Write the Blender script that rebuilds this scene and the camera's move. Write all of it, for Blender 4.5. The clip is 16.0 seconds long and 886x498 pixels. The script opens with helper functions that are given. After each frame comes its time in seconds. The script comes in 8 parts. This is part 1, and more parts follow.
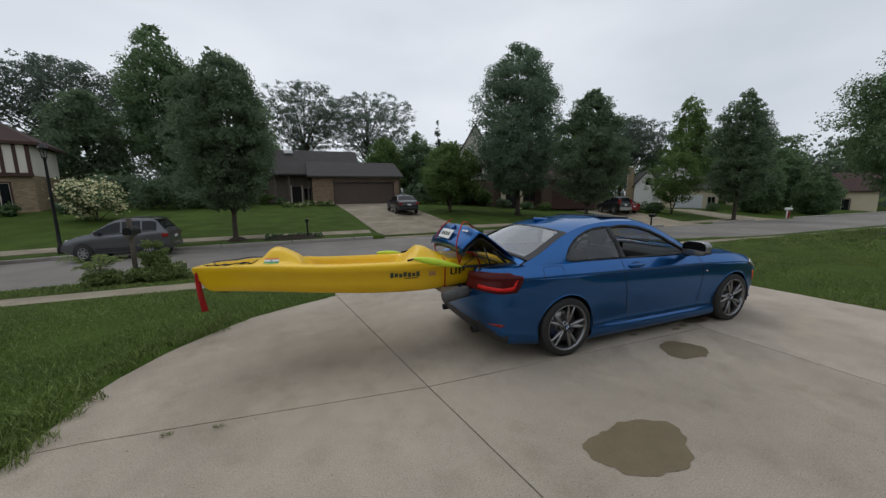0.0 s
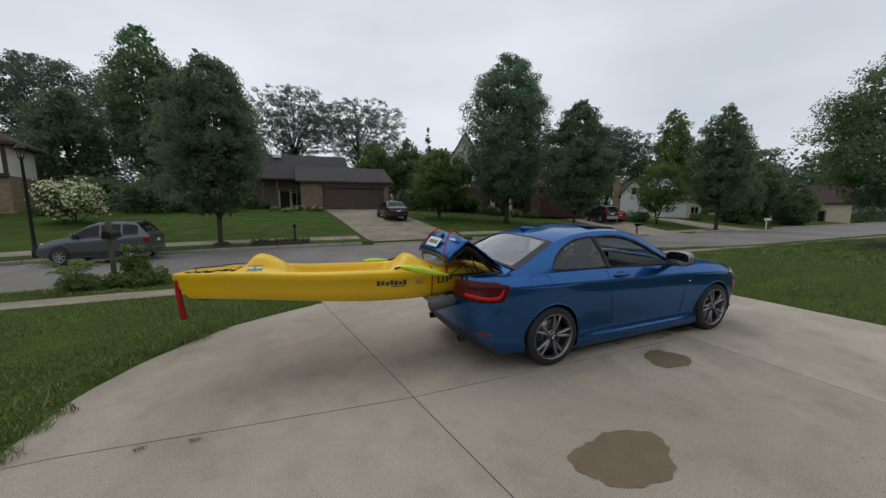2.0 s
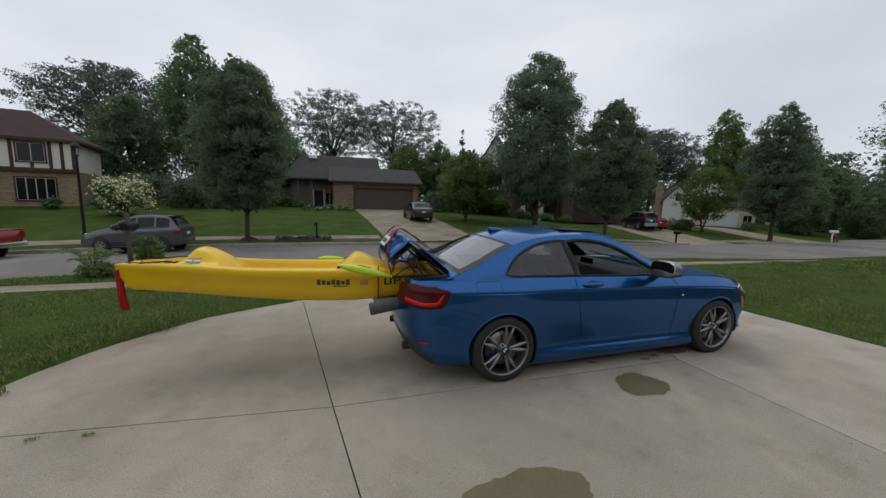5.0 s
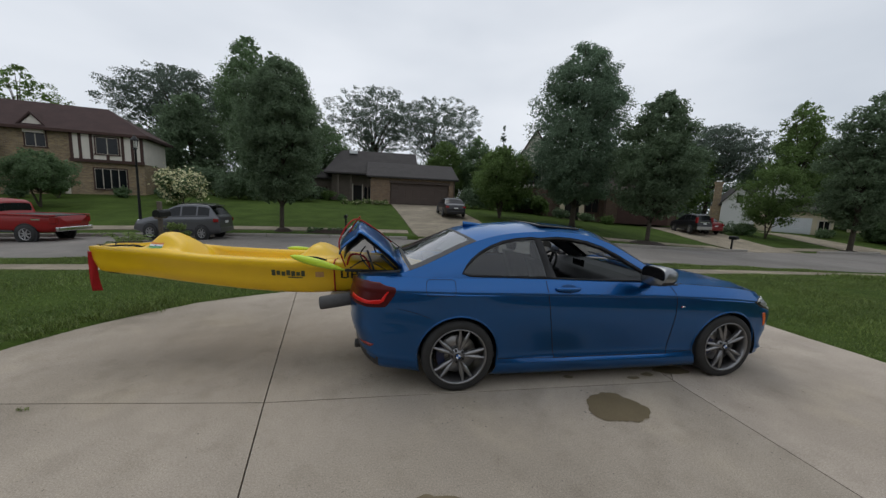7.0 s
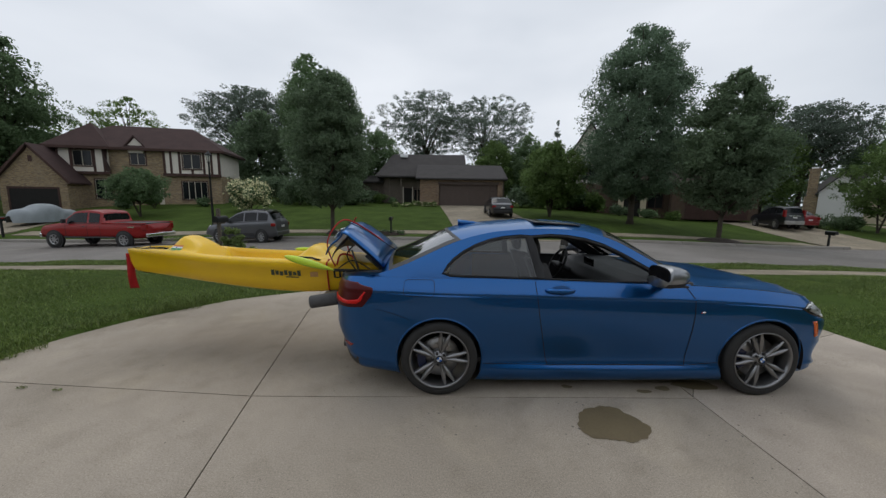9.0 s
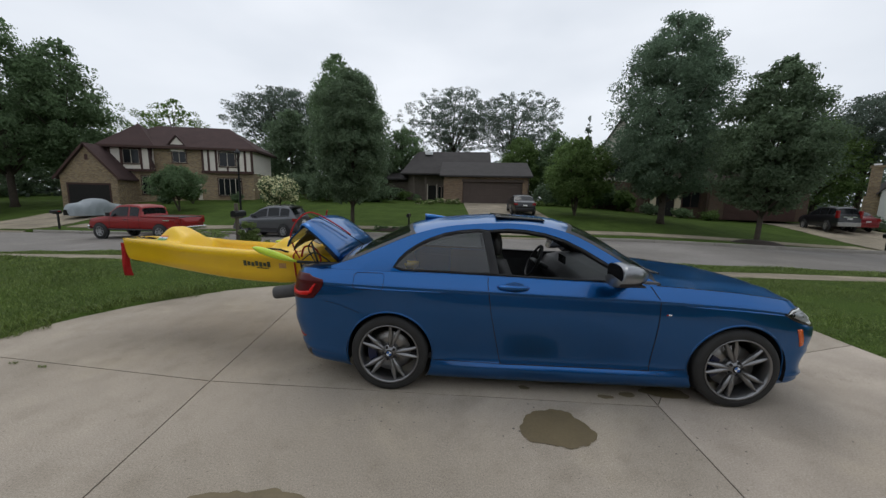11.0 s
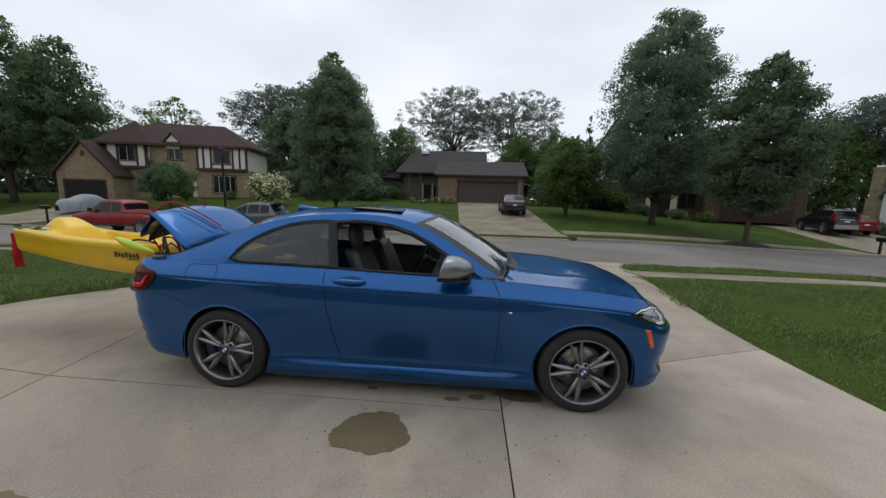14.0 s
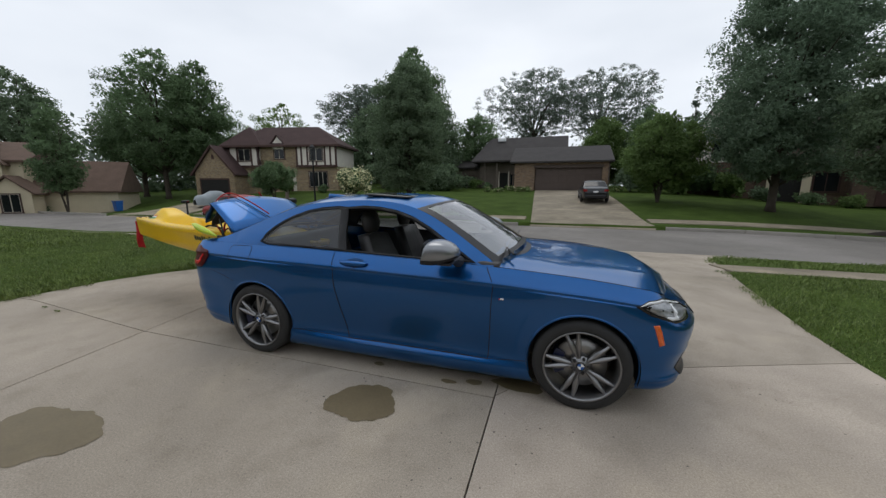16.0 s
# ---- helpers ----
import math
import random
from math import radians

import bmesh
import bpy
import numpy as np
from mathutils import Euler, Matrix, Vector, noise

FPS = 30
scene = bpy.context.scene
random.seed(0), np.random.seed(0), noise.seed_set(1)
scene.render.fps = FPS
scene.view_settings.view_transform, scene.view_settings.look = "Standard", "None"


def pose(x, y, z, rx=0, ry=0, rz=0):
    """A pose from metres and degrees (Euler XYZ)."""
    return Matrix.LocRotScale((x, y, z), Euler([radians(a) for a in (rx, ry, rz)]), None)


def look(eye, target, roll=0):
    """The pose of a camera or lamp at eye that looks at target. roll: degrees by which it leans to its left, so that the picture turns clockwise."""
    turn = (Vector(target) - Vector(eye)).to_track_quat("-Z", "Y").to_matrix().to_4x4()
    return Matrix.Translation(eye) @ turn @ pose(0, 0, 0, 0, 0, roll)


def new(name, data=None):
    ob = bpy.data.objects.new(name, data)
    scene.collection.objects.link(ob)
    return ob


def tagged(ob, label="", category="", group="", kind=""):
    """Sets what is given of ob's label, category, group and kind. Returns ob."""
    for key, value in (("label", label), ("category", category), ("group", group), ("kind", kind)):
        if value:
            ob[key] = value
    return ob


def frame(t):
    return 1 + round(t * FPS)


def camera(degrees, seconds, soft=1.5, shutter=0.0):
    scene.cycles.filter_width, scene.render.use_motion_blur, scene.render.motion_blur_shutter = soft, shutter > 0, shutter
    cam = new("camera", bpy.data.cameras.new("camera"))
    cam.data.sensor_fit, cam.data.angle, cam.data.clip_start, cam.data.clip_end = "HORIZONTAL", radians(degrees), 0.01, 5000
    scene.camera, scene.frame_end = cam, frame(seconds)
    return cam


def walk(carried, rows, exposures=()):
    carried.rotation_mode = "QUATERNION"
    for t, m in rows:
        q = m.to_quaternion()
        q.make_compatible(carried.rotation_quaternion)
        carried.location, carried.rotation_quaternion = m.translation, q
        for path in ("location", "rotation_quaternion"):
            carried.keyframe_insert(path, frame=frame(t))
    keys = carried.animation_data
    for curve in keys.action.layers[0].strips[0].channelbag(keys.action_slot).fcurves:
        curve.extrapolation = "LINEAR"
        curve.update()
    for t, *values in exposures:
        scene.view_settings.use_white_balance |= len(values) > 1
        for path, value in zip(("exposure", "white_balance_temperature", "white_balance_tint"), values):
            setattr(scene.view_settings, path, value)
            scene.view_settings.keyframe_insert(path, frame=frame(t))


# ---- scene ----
cam = camera(104.0, 16.0, 1.4)
PATH = [
    (0, (-2.432, -2.768, 1.670), (-0.658, 1.849, 0.941), -0.92),
    (0.5, (-2.425, -2.767, 1.674), (-0.640, 1.847, 0.952), -1.09),
    (1, (-2.410, -2.777, 1.681), (-0.557, 1.817, 0.998), -0.47),
    (1.5, (-2.397, -2.775, 1.685), (-0.495, 1.803, 1.038), -0.17),
    (2, (-2.406, -2.764, 1.689), (-0.485, 1.808, 1.050), -0.15),
    (2.5, (-2.392, -2.751, 1.683), (-0.535, 1.848, 1.047), 0.09),
    (3, (-2.319, -2.761, 1.679), (-0.767, 1.945, 1.016), 0.14),
    (3.5, (-2.133, -2.825, 1.671), (-0.820, 1.949, 0.971), 1.33),
    (4, (-1.905, -2.851, 1.657), (-0.437, 1.888, 1.032), 1.06),
    (6.5, (-0.865, -2.711, 1.613), (0.317, 2.110, 1.006), 2.44),
    (7, (-0.660, -2.723, 1.604), (0.220, 2.154, 0.937), 2.41),
    (7.5, (-0.484, -2.748, 1.606), (0.172, 2.172, 1.007), 2.32),
    (8, (-0.336, -2.691, 1.592), (0.203, 2.239, 0.956), 1.97),
    (8.5, (-0.190, -2.658, 1.595), (0.215, 2.287, 0.979), 0.87),
    (9, (-0.033, -2.692, 1.595), (0.065, 2.261, 0.917), 0.66),
    (11.5, (0.808, -2.582, 1.536), (0.496, 2.354, 0.799), 1.03),
    (12, (1.059, -2.487, 1.500), (0.939, 2.439, 0.655), 1.03),
    (12.5, (1.259, -2.439, 1.523), (1.217, 2.503, 0.763), 1.03),
    (13, (1.425, -2.461, 1.515), (0.995, 2.453, 0.701), 1.46),
    (13.5, (1.654, -2.451, 1.500), (1.264, 2.469, 0.696), 0.82),
    (14, (1.854, -2.395, 1.510), (1.466, 2.538, 0.792), 1.52),
    (14.5, (2.013, -2.387, 1.504), (1.278, 2.506, 0.782), 1.43),
    (15, (2.173, -2.406, 1.493), (1.035, 2.381, 0.607), 2.06),
    (15.5, (2.306, -2.355, 1.483), (0.963, 2.377, 0.587), 1.81),
    (16, (2.472, -2.302, 1.480), (0.961, 2.383, 0.603), 0.06),
]
walk(cam, [(t, look(eye, target, roll)) for t, eye, target, roll in PATH], [(0.0, -0.04), (9.0, 0.0), (11.5, 0.13), (16.0, 0.17)])

# ---- world: overcast daylight ----
world = bpy.data.worlds.new("overcast_sky")
scene.world = world
world.use_nodes = True
wn, wl = world.node_tree.nodes, world.node_tree.links
wn.clear()
w_out = wn.new("ShaderNodeOutputWorld")
w_bg = wn.new("ShaderNodeBackground")
w_sky = wn.new("ShaderNodeTexSky")
w_sky.sky_type = "NISHITA"
w_sky.sun_disc = False
w_sky.sun_elevation = radians(64)
w_sky.sun_rotation = radians(-25)
w_co = wn.new("ShaderNodeTexCoord")
w_map = wn.new("ShaderNodeMapping")
w_map.inputs["Scale"].default_value = (1.0, 1.0, 2.6)
w_noise = wn.new("ShaderNodeTexNoise")
w_noise.inputs["Scale"].default_value = 1.7
w_noise.inputs["Detail"].default_value = 4.0
w_noise.inputs["Roughness"].default_value = 0.45
w_ramp = wn.new("ShaderNodeValToRGB")
w_ramp.color_ramp.elements[0].position = 0.30
w_ramp.color_ramp.elements[0].color = (6.15, 6.65, 7.35, 1)
w_ramp.color_ramp.elements[1].position = 0.72
w_ramp.color_ramp.elements[1].color = (8.6, 8.95, 9.5, 1)
w_mix = wn.new("ShaderNodeMix")
w_mix.data_type = "RGBA"
w_mix.inputs["Factor"].default_value = 0.93
w_bg.inputs["Strength"].default_value = 0.1
wl.new(w_co.outputs["Generated"], w_map.inputs["Vector"])
wl.new(w_map.outputs["Vector"], w_noise.inputs["Vector"])
wl.new(w_noise.outputs["Fac"], w_ramp.inputs["Fac"])
wl.new(w_sky.outputs["Color"], w_mix.inputs["A"])
wl.new(w_ramp.outputs["Color"], w_mix.inputs["B"])
wl.new(w_mix.outputs["Result"], w_bg.inputs["Color"])
wl.new(w_bg.outputs["Background"], w_out.inputs["Surface"])

sun = new("sun", bpy.data.lights.new("sun", "SUN"))
sun.data.energy = 0.55
sun.data.angle = radians(35)
sun.data.color = (1.0, 0.97, 0.93)
sun.matrix_world = look((-6, 13, 30), (0, 0, 0))

# ---- materials ----
def mat(name, base, rough=0.6, metal=0.0, vary=0.15, scale=8.0, fine=60.0, bump=0.1, coat=0.0, spec=0.5, island=0.0, objrand=0.0, trans=0.0, second=None, distance=0.01, patch=0.5):
    """A surface with variation at two scales: broad patches and fine grain."""
    m = bpy.data.materials.new(name)
    m.use_nodes = True
    n, l = m.node_tree.nodes, m.node_tree.links
    b = n["Principled BSDF"]
    b.inputs["Roughness"].default_value = rough
    b.inputs["Metallic"].default_value = metal
    b.inputs["Specular IOR Level"].default_value = spec
    b.inputs["Coat Weight"].default_value = coat
    b.inputs["Coat Roughness"].default_value = 0.03
    b.inputs["Transmission Weight"].default_value = trans
    co = n.new("ShaderNodeTexCoord")
    big = n.new("ShaderNodeTexNoise")
    big.inputs["Scale"].default_value = scale
    big.inputs["Detail"].default_value = 5
    small = n.new("ShaderNodeTexNoise")
    small.inputs["Scale"].default_value = fine
    small.inputs["Detail"].default_value = 3
    for q in (big, small):
        l.new(co.outputs["Object"], q.inputs["Vector"])
    add = n.new("ShaderNodeMix")
    add.data_type = "FLOAT"
    add.inputs["Factor"].default_value = patch
    l.new(small.outputs["Fac"], add.inputs["A"])
    l.new(big.outputs["Fac"], add.inputs["B"])
    ramp = n.new("ShaderNodeValToRGB")
    ramp.color_ramp.elements[0].position = 0.3
    ramp.color_ramp.elements[1].position = 0.7
    lo = [c * (1 - vary) for c in base]
    hi = [min(1, c * (1 + vary)) for c in (second or base)]
    ramp.color_ramp.elements[0].color = (*lo, 1)
    ramp.color_ramp.elements[1].color = (*hi, 1)
    l.new(add.outputs["Result"], ramp.inputs["Fac"])
    colour = ramp.outputs["Color"]
    for amount, kind, out in ((island, "ShaderNodeNewGeometry", "Random Per Island"), (objrand, "ShaderNodeObjectInfo", "Random")):
        if amount:
            g = n.new(kind)
            hsv = n.new("ShaderNodeHueSaturation")
            mr = n.new("ShaderNodeMapRange")
            mr.inputs["To Min"].default_value = 1 - amount
            mr.inputs["To Max"].default_value = 1 + amount
            l.new(g.outputs[out], mr.inputs["Value"])
            l.new(mr.outputs["Result"], hsv.inputs["Value"])
            l.new(colour, hsv.inputs["Color"])
            colour = hsv.outputs["Color"]
    l.new(colour, b.inputs["Base Color"])
    if bump:
        bp = n.new("ShaderNodeBump")
        bp.inputs["Strength"].default_value = bump
        bp.inputs["Distance"].default_value = distance
        l.new(add.outputs["Result"], bp.inputs["Height"])
        l.new(bp.outputs["Normal"], b.inputs["Normal"])
    return m


def glass(name, tint, rough=0.02, gloss=0.04):
    """A thin pane: part clear and tinted, part mirror, the mirror growing towards grazing angles."""
    m = bpy.data.materials.new(name)
    m.use_nodes = True
    n, l = m.node_tree.nodes, m.node_tree.links
    n.clear()
    out = n.new("ShaderNodeOutputMaterial")
    tr = n.new("ShaderNodeBsdfTransparent")
    tr.inputs["Color"].default_value = (*tint, 1)
    gl = n.new("ShaderNodeBsdfGlossy")
    gl.inputs["Roughness"].default_value = rough
    gl.inputs["Color"].default_value = (0.97, 0.98, 1.0, 1)
    lw = n.new("ShaderNodeLayerWeight")
    lw.inputs["Blend"].default_value = 0.5
    pw = n.new("ShaderNodeMath")
    pw.operation = "POWER"
    pw.inputs[1].default_value = 4.0
    ma = n.new("ShaderNodeMath")
    ma.operation = "MULTIPLY_ADD"
    ma.inputs[1].default_value = 0.95 - gloss
    ma.inputs[2].default_value = gloss
    mx = n.new("ShaderNodeMixShader")
    l.new(lw.outputs["Facing"], pw.inputs[0])
    l.new(pw.outputs["Value"], ma.inputs[0])
    l.new(ma.outputs["Value"], mx.inputs["Fac"])
    l.new(tr.outputs["BSDF"], mx.inputs[1])
    l.new(gl.outputs["BSDF"], mx.inputs[2])
    l.new(mx.outputs["Shader"], out.inputs["Surface"])
    return m


BLUE = mat("blue_metallic_paint", (0.009, 0.094, 0.300), 0.34, 0.97, 0.05, 3, 900, 0.02, coat=0.75)
BLUE.node_tree.nodes["Principled BSDF"].inputs["Coat Roughness"].default_value = 0.05
BLUE.node_tree.nodes["Principled BSDF"].inputs["Specular Tint"].default_value = (0.55, 0.76, 0.98, 1)
BLACK_GLOSS = mat("black_gloss_trim", (0.008, 0.008, 0.009), 0.15, 0, 0.1, 5, 50, 0)
BLACK_PLASTIC = mat("black_plastic", (0.02, 0.02, 0.022), 0.5, 0, 0.2, 12, 200, 0.1)
RUBBER = mat("tyre_rubber", (0.022, 0.022, 0.022), 0.75, 0, 0.25, 10, 150, 0.15)
RIM = mat("ferric_grey_alloy", (0.25, 0.25, 0.255), 0.30, 0.85, 0.08, 6, 120, 0.03)
STEEL = mat("brake_steel", (0.35, 0.34, 0.33), 0.35, 0.9, 0.15, 9, 90, 0.05)
CALIPER = mat("dark_blue_caliper", (0.008, 0.014, 0.05), 0.4, 0, 0.1, 8, 60, 0)
SILVER = mat("grey_silver_mirror_cap", (0.24, 0.25, 0.265), 0.3, 0.7, 0.05, 6, 400, 0.02, coat=0.5)
CHROME = mat("chrome", (0.75, 0.76, 0.78), 0.12, 1.0, 0.03, 5, 50, 0)
GLASS_DARK = glass("tinted_glass", (0.34, 0.375, 0.37), 0.02, 0.065)
GLASS_CLEAR = glass("screen_glass", (0.62, 0.66, 0.65), 0.02, 0.24)
GLASS_LAMP = glass("lamp_glass", (0.9, 0.92, 0.93))
RED_LENS = mat("red_lamp_lens", (0.24, 0.006, 0.008), 0.25, 0, 0.1, 8, 60, 0, coat=0.3)
RED_DARK = mat("dark_red_lens", (0.075, 0.006, 0.007), 0.3, 0, 0.1, 8, 60, 0, spec=0.2)
RED_BAR = mat("bright_red_light_bar", (0.62, 0.014, 0.012), 0.3, 0, 0.1, 8, 60, 0, spec=0.25)
ORANGE_LENS = mat("orange_marker_lens", (0.75, 0.13, 0.02), 0.2, 0, 0.1, 8, 60, 0, coat=0.6)
SEAT = mat("black_leather", (0.045, 0.044, 0.044), 0.5, 0, 0.25, 10, 160, 0.2)
INTERIOR = mat("dark_interior", (0.050, 0.050, 0.053), 0.65, 0, 0.2, 10, 120, 0.1)
YELLOW = mat("yellow_polyethylene", (0.84, 0.52, 0.010), 0.32, 0, 0.10, 2.5, 300, 0.06, spec=0.5)
LIME = mat("lime_yellow_paddle", (0.55, 0.74, 0.04), 0.3, 0, 0.06, 6, 90, 0.02)
STRAP = mat("red_strap_webbing", (0.45, 0.02, 0.02), 0.8, 0, 0.2, 30, 300, 0.3)
FLAG_RED = mat("red_cloth", (0.42, 0.012, 0.016), 0.85, 0, 0.2, 12, 250, 0.3)
CORD = mat("black_cord", (0.012, 0.012, 0.012), 0.7, 0, 0.2, 20, 300, 0.2)
FOAM = mat("grey_foam", (0.09, 0.09, 0.092), 0.9, 0, 0.2, 15, 200, 0.4)
CONCRETE = mat("worn_concrete", (0.415, 0.383, 0.342), 0.85, 0, 0.22, 1.6, 90, 0.3, objrand=0.04, patch=0.45, spec=0.25)
def weathered(m, strength, big, blotch):
    """Adds broad stains, a scatter of darker blotches and pale exposed aggregate to a surface."""
    n, l = m.node_tree.nodes, m.node_tree.links
    b = n["Principled BSDF"]
    src = b.inputs["Base Color"].links[0].from_socket
    co = [q for q in n if q.type == "TEX_COORD"][0]
    for scale, lo, hi, dark in ((big, 0.35, 0.62, 1 - strength), (blotch, 0.52, 0.75, 1 - strength * 0.7), (0.9, 0.56, 0.66, 1.16), (48.0, 0.64, 0.68, 1 - strength * 1.5), (120.0, 0.36, 0.64, 1 - strength * 0.95), (300.0, 0.40, 0.60, 1 - strength * 0.6)):
        t = n.new("ShaderNodeTexNoise")
        t.inputs["Scale"].default_value = scale
        t.inputs["Detail"].default_value = 6
        t.inputs["Roughness"].default_value = 0.62
        l.new(co.outputs["Object"], t.inputs["Vector"])
        r = n.new("ShaderNodeValToRGB")
        r.color_ramp.elements[0].position, r.color_ramp.elements[1].position = lo, hi
        r.color_ramp.elements[0].color = (1.04, 1.03, 1.02, 1)
        r.color_ramp.elements[1].color = (dark, dark * 0.985, dark * 0.95, 1)
        x = n.new("ShaderNodeMix")
        x.data_type = "RGBA"
        x.blend_type = "MULTIPLY"
        x.inputs["Factor"].default_value = 1.0
        l.new(t.outputs["Fac"], r.inputs["Fac"])
        l.new(src, x.inputs["A"])
        l.new(r.outputs["Color"], x.inputs["B"])
        src = x.outputs["Result"]
    l.new(src, b.inputs["Base Color"])
    return m


def pitted(m):
    """Adds small dark pits, scattered in loose clusters."""
    n, l = m.node_tree.nodes, m.node_tree.links
    b = n["Principled BSDF"]
    src = b.inputs["Base Color"].links[0].from_socket
    co = [q for q in n if q.type == "TEX_COORD"][0]
    cell = n.new("ShaderNodeTexVoronoi")
    cell.inputs["Scale"].default_value = 26.0
    warp = n.new("ShaderNodeTexNoise")
    warp.inputs["Scale"].default_value = 1.3
    warp.inputs["Detail"].default_value = 3
    for q in (cell, warp):
        l.new(co.outputs["Object"], q.inputs["Vector"])
    size = n.new("ShaderNodeMapRange")
    size.inputs["From Min"].default_value, size.inputs["From Max"].default_value = 0.42, 0.72
    size.inputs["To Min"].default_value, size.inputs["To Max"].default_value = 0.02, 0.30
    l.new(warp.outputs["Fac"], size.inputs["Value"])
    pick = n.new("ShaderNodeSeparateColor")
    l.new(cell.outputs["Color"], pick.inputs["Color"])
    power = n.new("ShaderNodeMath")
    power.operation = "POWER"
    power.inputs[1].default_value = 2.4
    l.new(pick.outputs["Red"], power.inputs[0])
    radius = n.new("ShaderNodeMath")
    radius.operation = "MULTIPLY"
    l.new(size.outputs["Result"], radius.inputs[0])
    l.new(power.outputs["Value"], radius.inputs[1])
    inside = n.new("ShaderNodeMath")
    inside.operation = "LESS_THAN"
    l.new(cell.outputs["Distance"], inside.inputs[0])
    l.new(radius.outputs["Value"], inside.inputs[1])
    x = n.new("ShaderNodeMix")
    x.data_type = "RGBA"
    x.inputs["B"].default_value = (0.10, 0.088, 0.075, 1)
    fade = n.new("ShaderNodeMath")
    fade.operation = "MULTIPLY"
    fade.inputs[1].default_value = 0.8
    l.new(inside.outputs["Value"], fade.inputs[0])
    l.new(fade.outputs["Value"], x.inputs["Factor"])
    l.new(src, x.inputs["A"])
    l.new(x.outputs["Result"], b.inputs["Base Color"])


weathered(CONCRETE, 0.25, 0.38, 2.3)
pitted(CONCRETE)
# the worn concrete again, colour raised for the brighter light at the near right
CONCRETE_BRIGHTENED = mat("brightened_worn_concrete", (0.462, 0.424, 0.386), 0.85, 0, 0.22, 1.6, 90, 0.3, patch=0.45, spec=0.25)
weathered(CONCRETE_BRIGHTENED, 0.22, 0.45, 2.3)
pitted(CONCRETE_BRIGHTENED)
CONCRETE_OLD = mat("sidewalk_concrete", (0.31, 0.285, 0.235), 0.9, 0, 0.22, 0.9, 40, 0.25, objrand=0.07, patch=0.6, spec=0.25)
weathered(CONCRETE_OLD, 0.28, 0.5, 2.2)
KERB = mat("kerb_concrete", (0.30, 0.28, 0.25), 0.9, 0, 0.2, 2, 40, 0.25)
WET = mat("wet_concrete", (0.150, 0.118, 0.066), 0.5, 0, 0.14, 6, 60, 0.05, spec=0.3)
ASPHALT = mat("grey_asphalt", (0.215, 0.213, 0.215), 0.9, 0, 0.12, 0.35, 60, 0.3, patch=0.7, spec=0.25)
weathered(ASPHALT, 0.2, 0.25, 1.1)
SEAM = mat("dark_joint", (0.02, 0.018, 0.015), 0.95, 0, 0.2, 10, 60, 0.2)
GRASS = mat("lawn_grass", (0.036, 0.065, 0.012), 0.95, 0, 0.40, 0.8, 40, 0.6, second=(0.054, 0.084, 0.017), distance=0.03, patch=0.45, spec=0.08)
BLADE = mat("grass_blades", (0.120, 0.168, 0.038), 0.6, 0, 0.3, 1.5, 30, 0, island=0.35, second=(0.150, 0.205, 0.045))
MULCH = mat("dark_mulch", (0.03, 0.02, 0.014), 0.95, 0, 0.4, 5, 60, 0.8, distance=0.03)
BARK = mat("tree_bark", (0.06, 0.048, 0.036), 0.95, 0, 0.4, 4, 40, 0.8, distance=0.03)


def leaf(name, base, second):
    m = mat(name, base, 0.6, 0, 0.3, 0.35, 6, 0, island=0.24, second=second, spec=0.12)
    n, l = m.node_tree.nodes, m.node_tree.links
    b = n["Principled BSDF"]
    t = n.new("ShaderNodeBsdfTranslucent")
    x = n.new("ShaderNodeMixShader")
    x.inputs["Fac"].default_value = 0.5
    l.new(b.inputs["Base Color"].links[0].from_socket, t.inputs["Color"])
    l.new(b.outputs["BSDF"], x.inputs[1])
    l.new(t.outputs["BSDF"], x.inputs[2])
    l.new(x.outputs["Shader"], n["Material Output"].inputs["Surface"])
    return m


LEAF_DARK = leaf("dark_green_leaves", (0.132, 0.186, 0.111), (0.159, 0.221, 0.131))
LEAF_MID = leaf("green_leaves", (0.117, 0.180, 0.090), (0.147, 0.217, 0.110))
LEAF_MAPLE = leaf("maple_leaves", (0.132, 0.193, 0.125), (0.159, 0.226, 0.150))
LEAF_LIGHT = leaf("light_green_leaves", (0.114, 0.176, 0.057), (0.143, 0.215, 0.073))
LEAF_WEED = leaf("verge_leaves", (0.180, 0.245, 0.085), (0.225, 0.290, 0.110))
# far trees: distance haze is put into this greyer, bluer leaf colour
LEAF_HAZED = leaf("hazed_leaves", (0.113, 0.147, 0.115), (0.140, 0.178, 0.142))
BLOSSOM = mat("cream_blossom", (0.74, 0.70, 0.43), 0.7, 0, 0.15, 5, 40, 0, island=0.2)


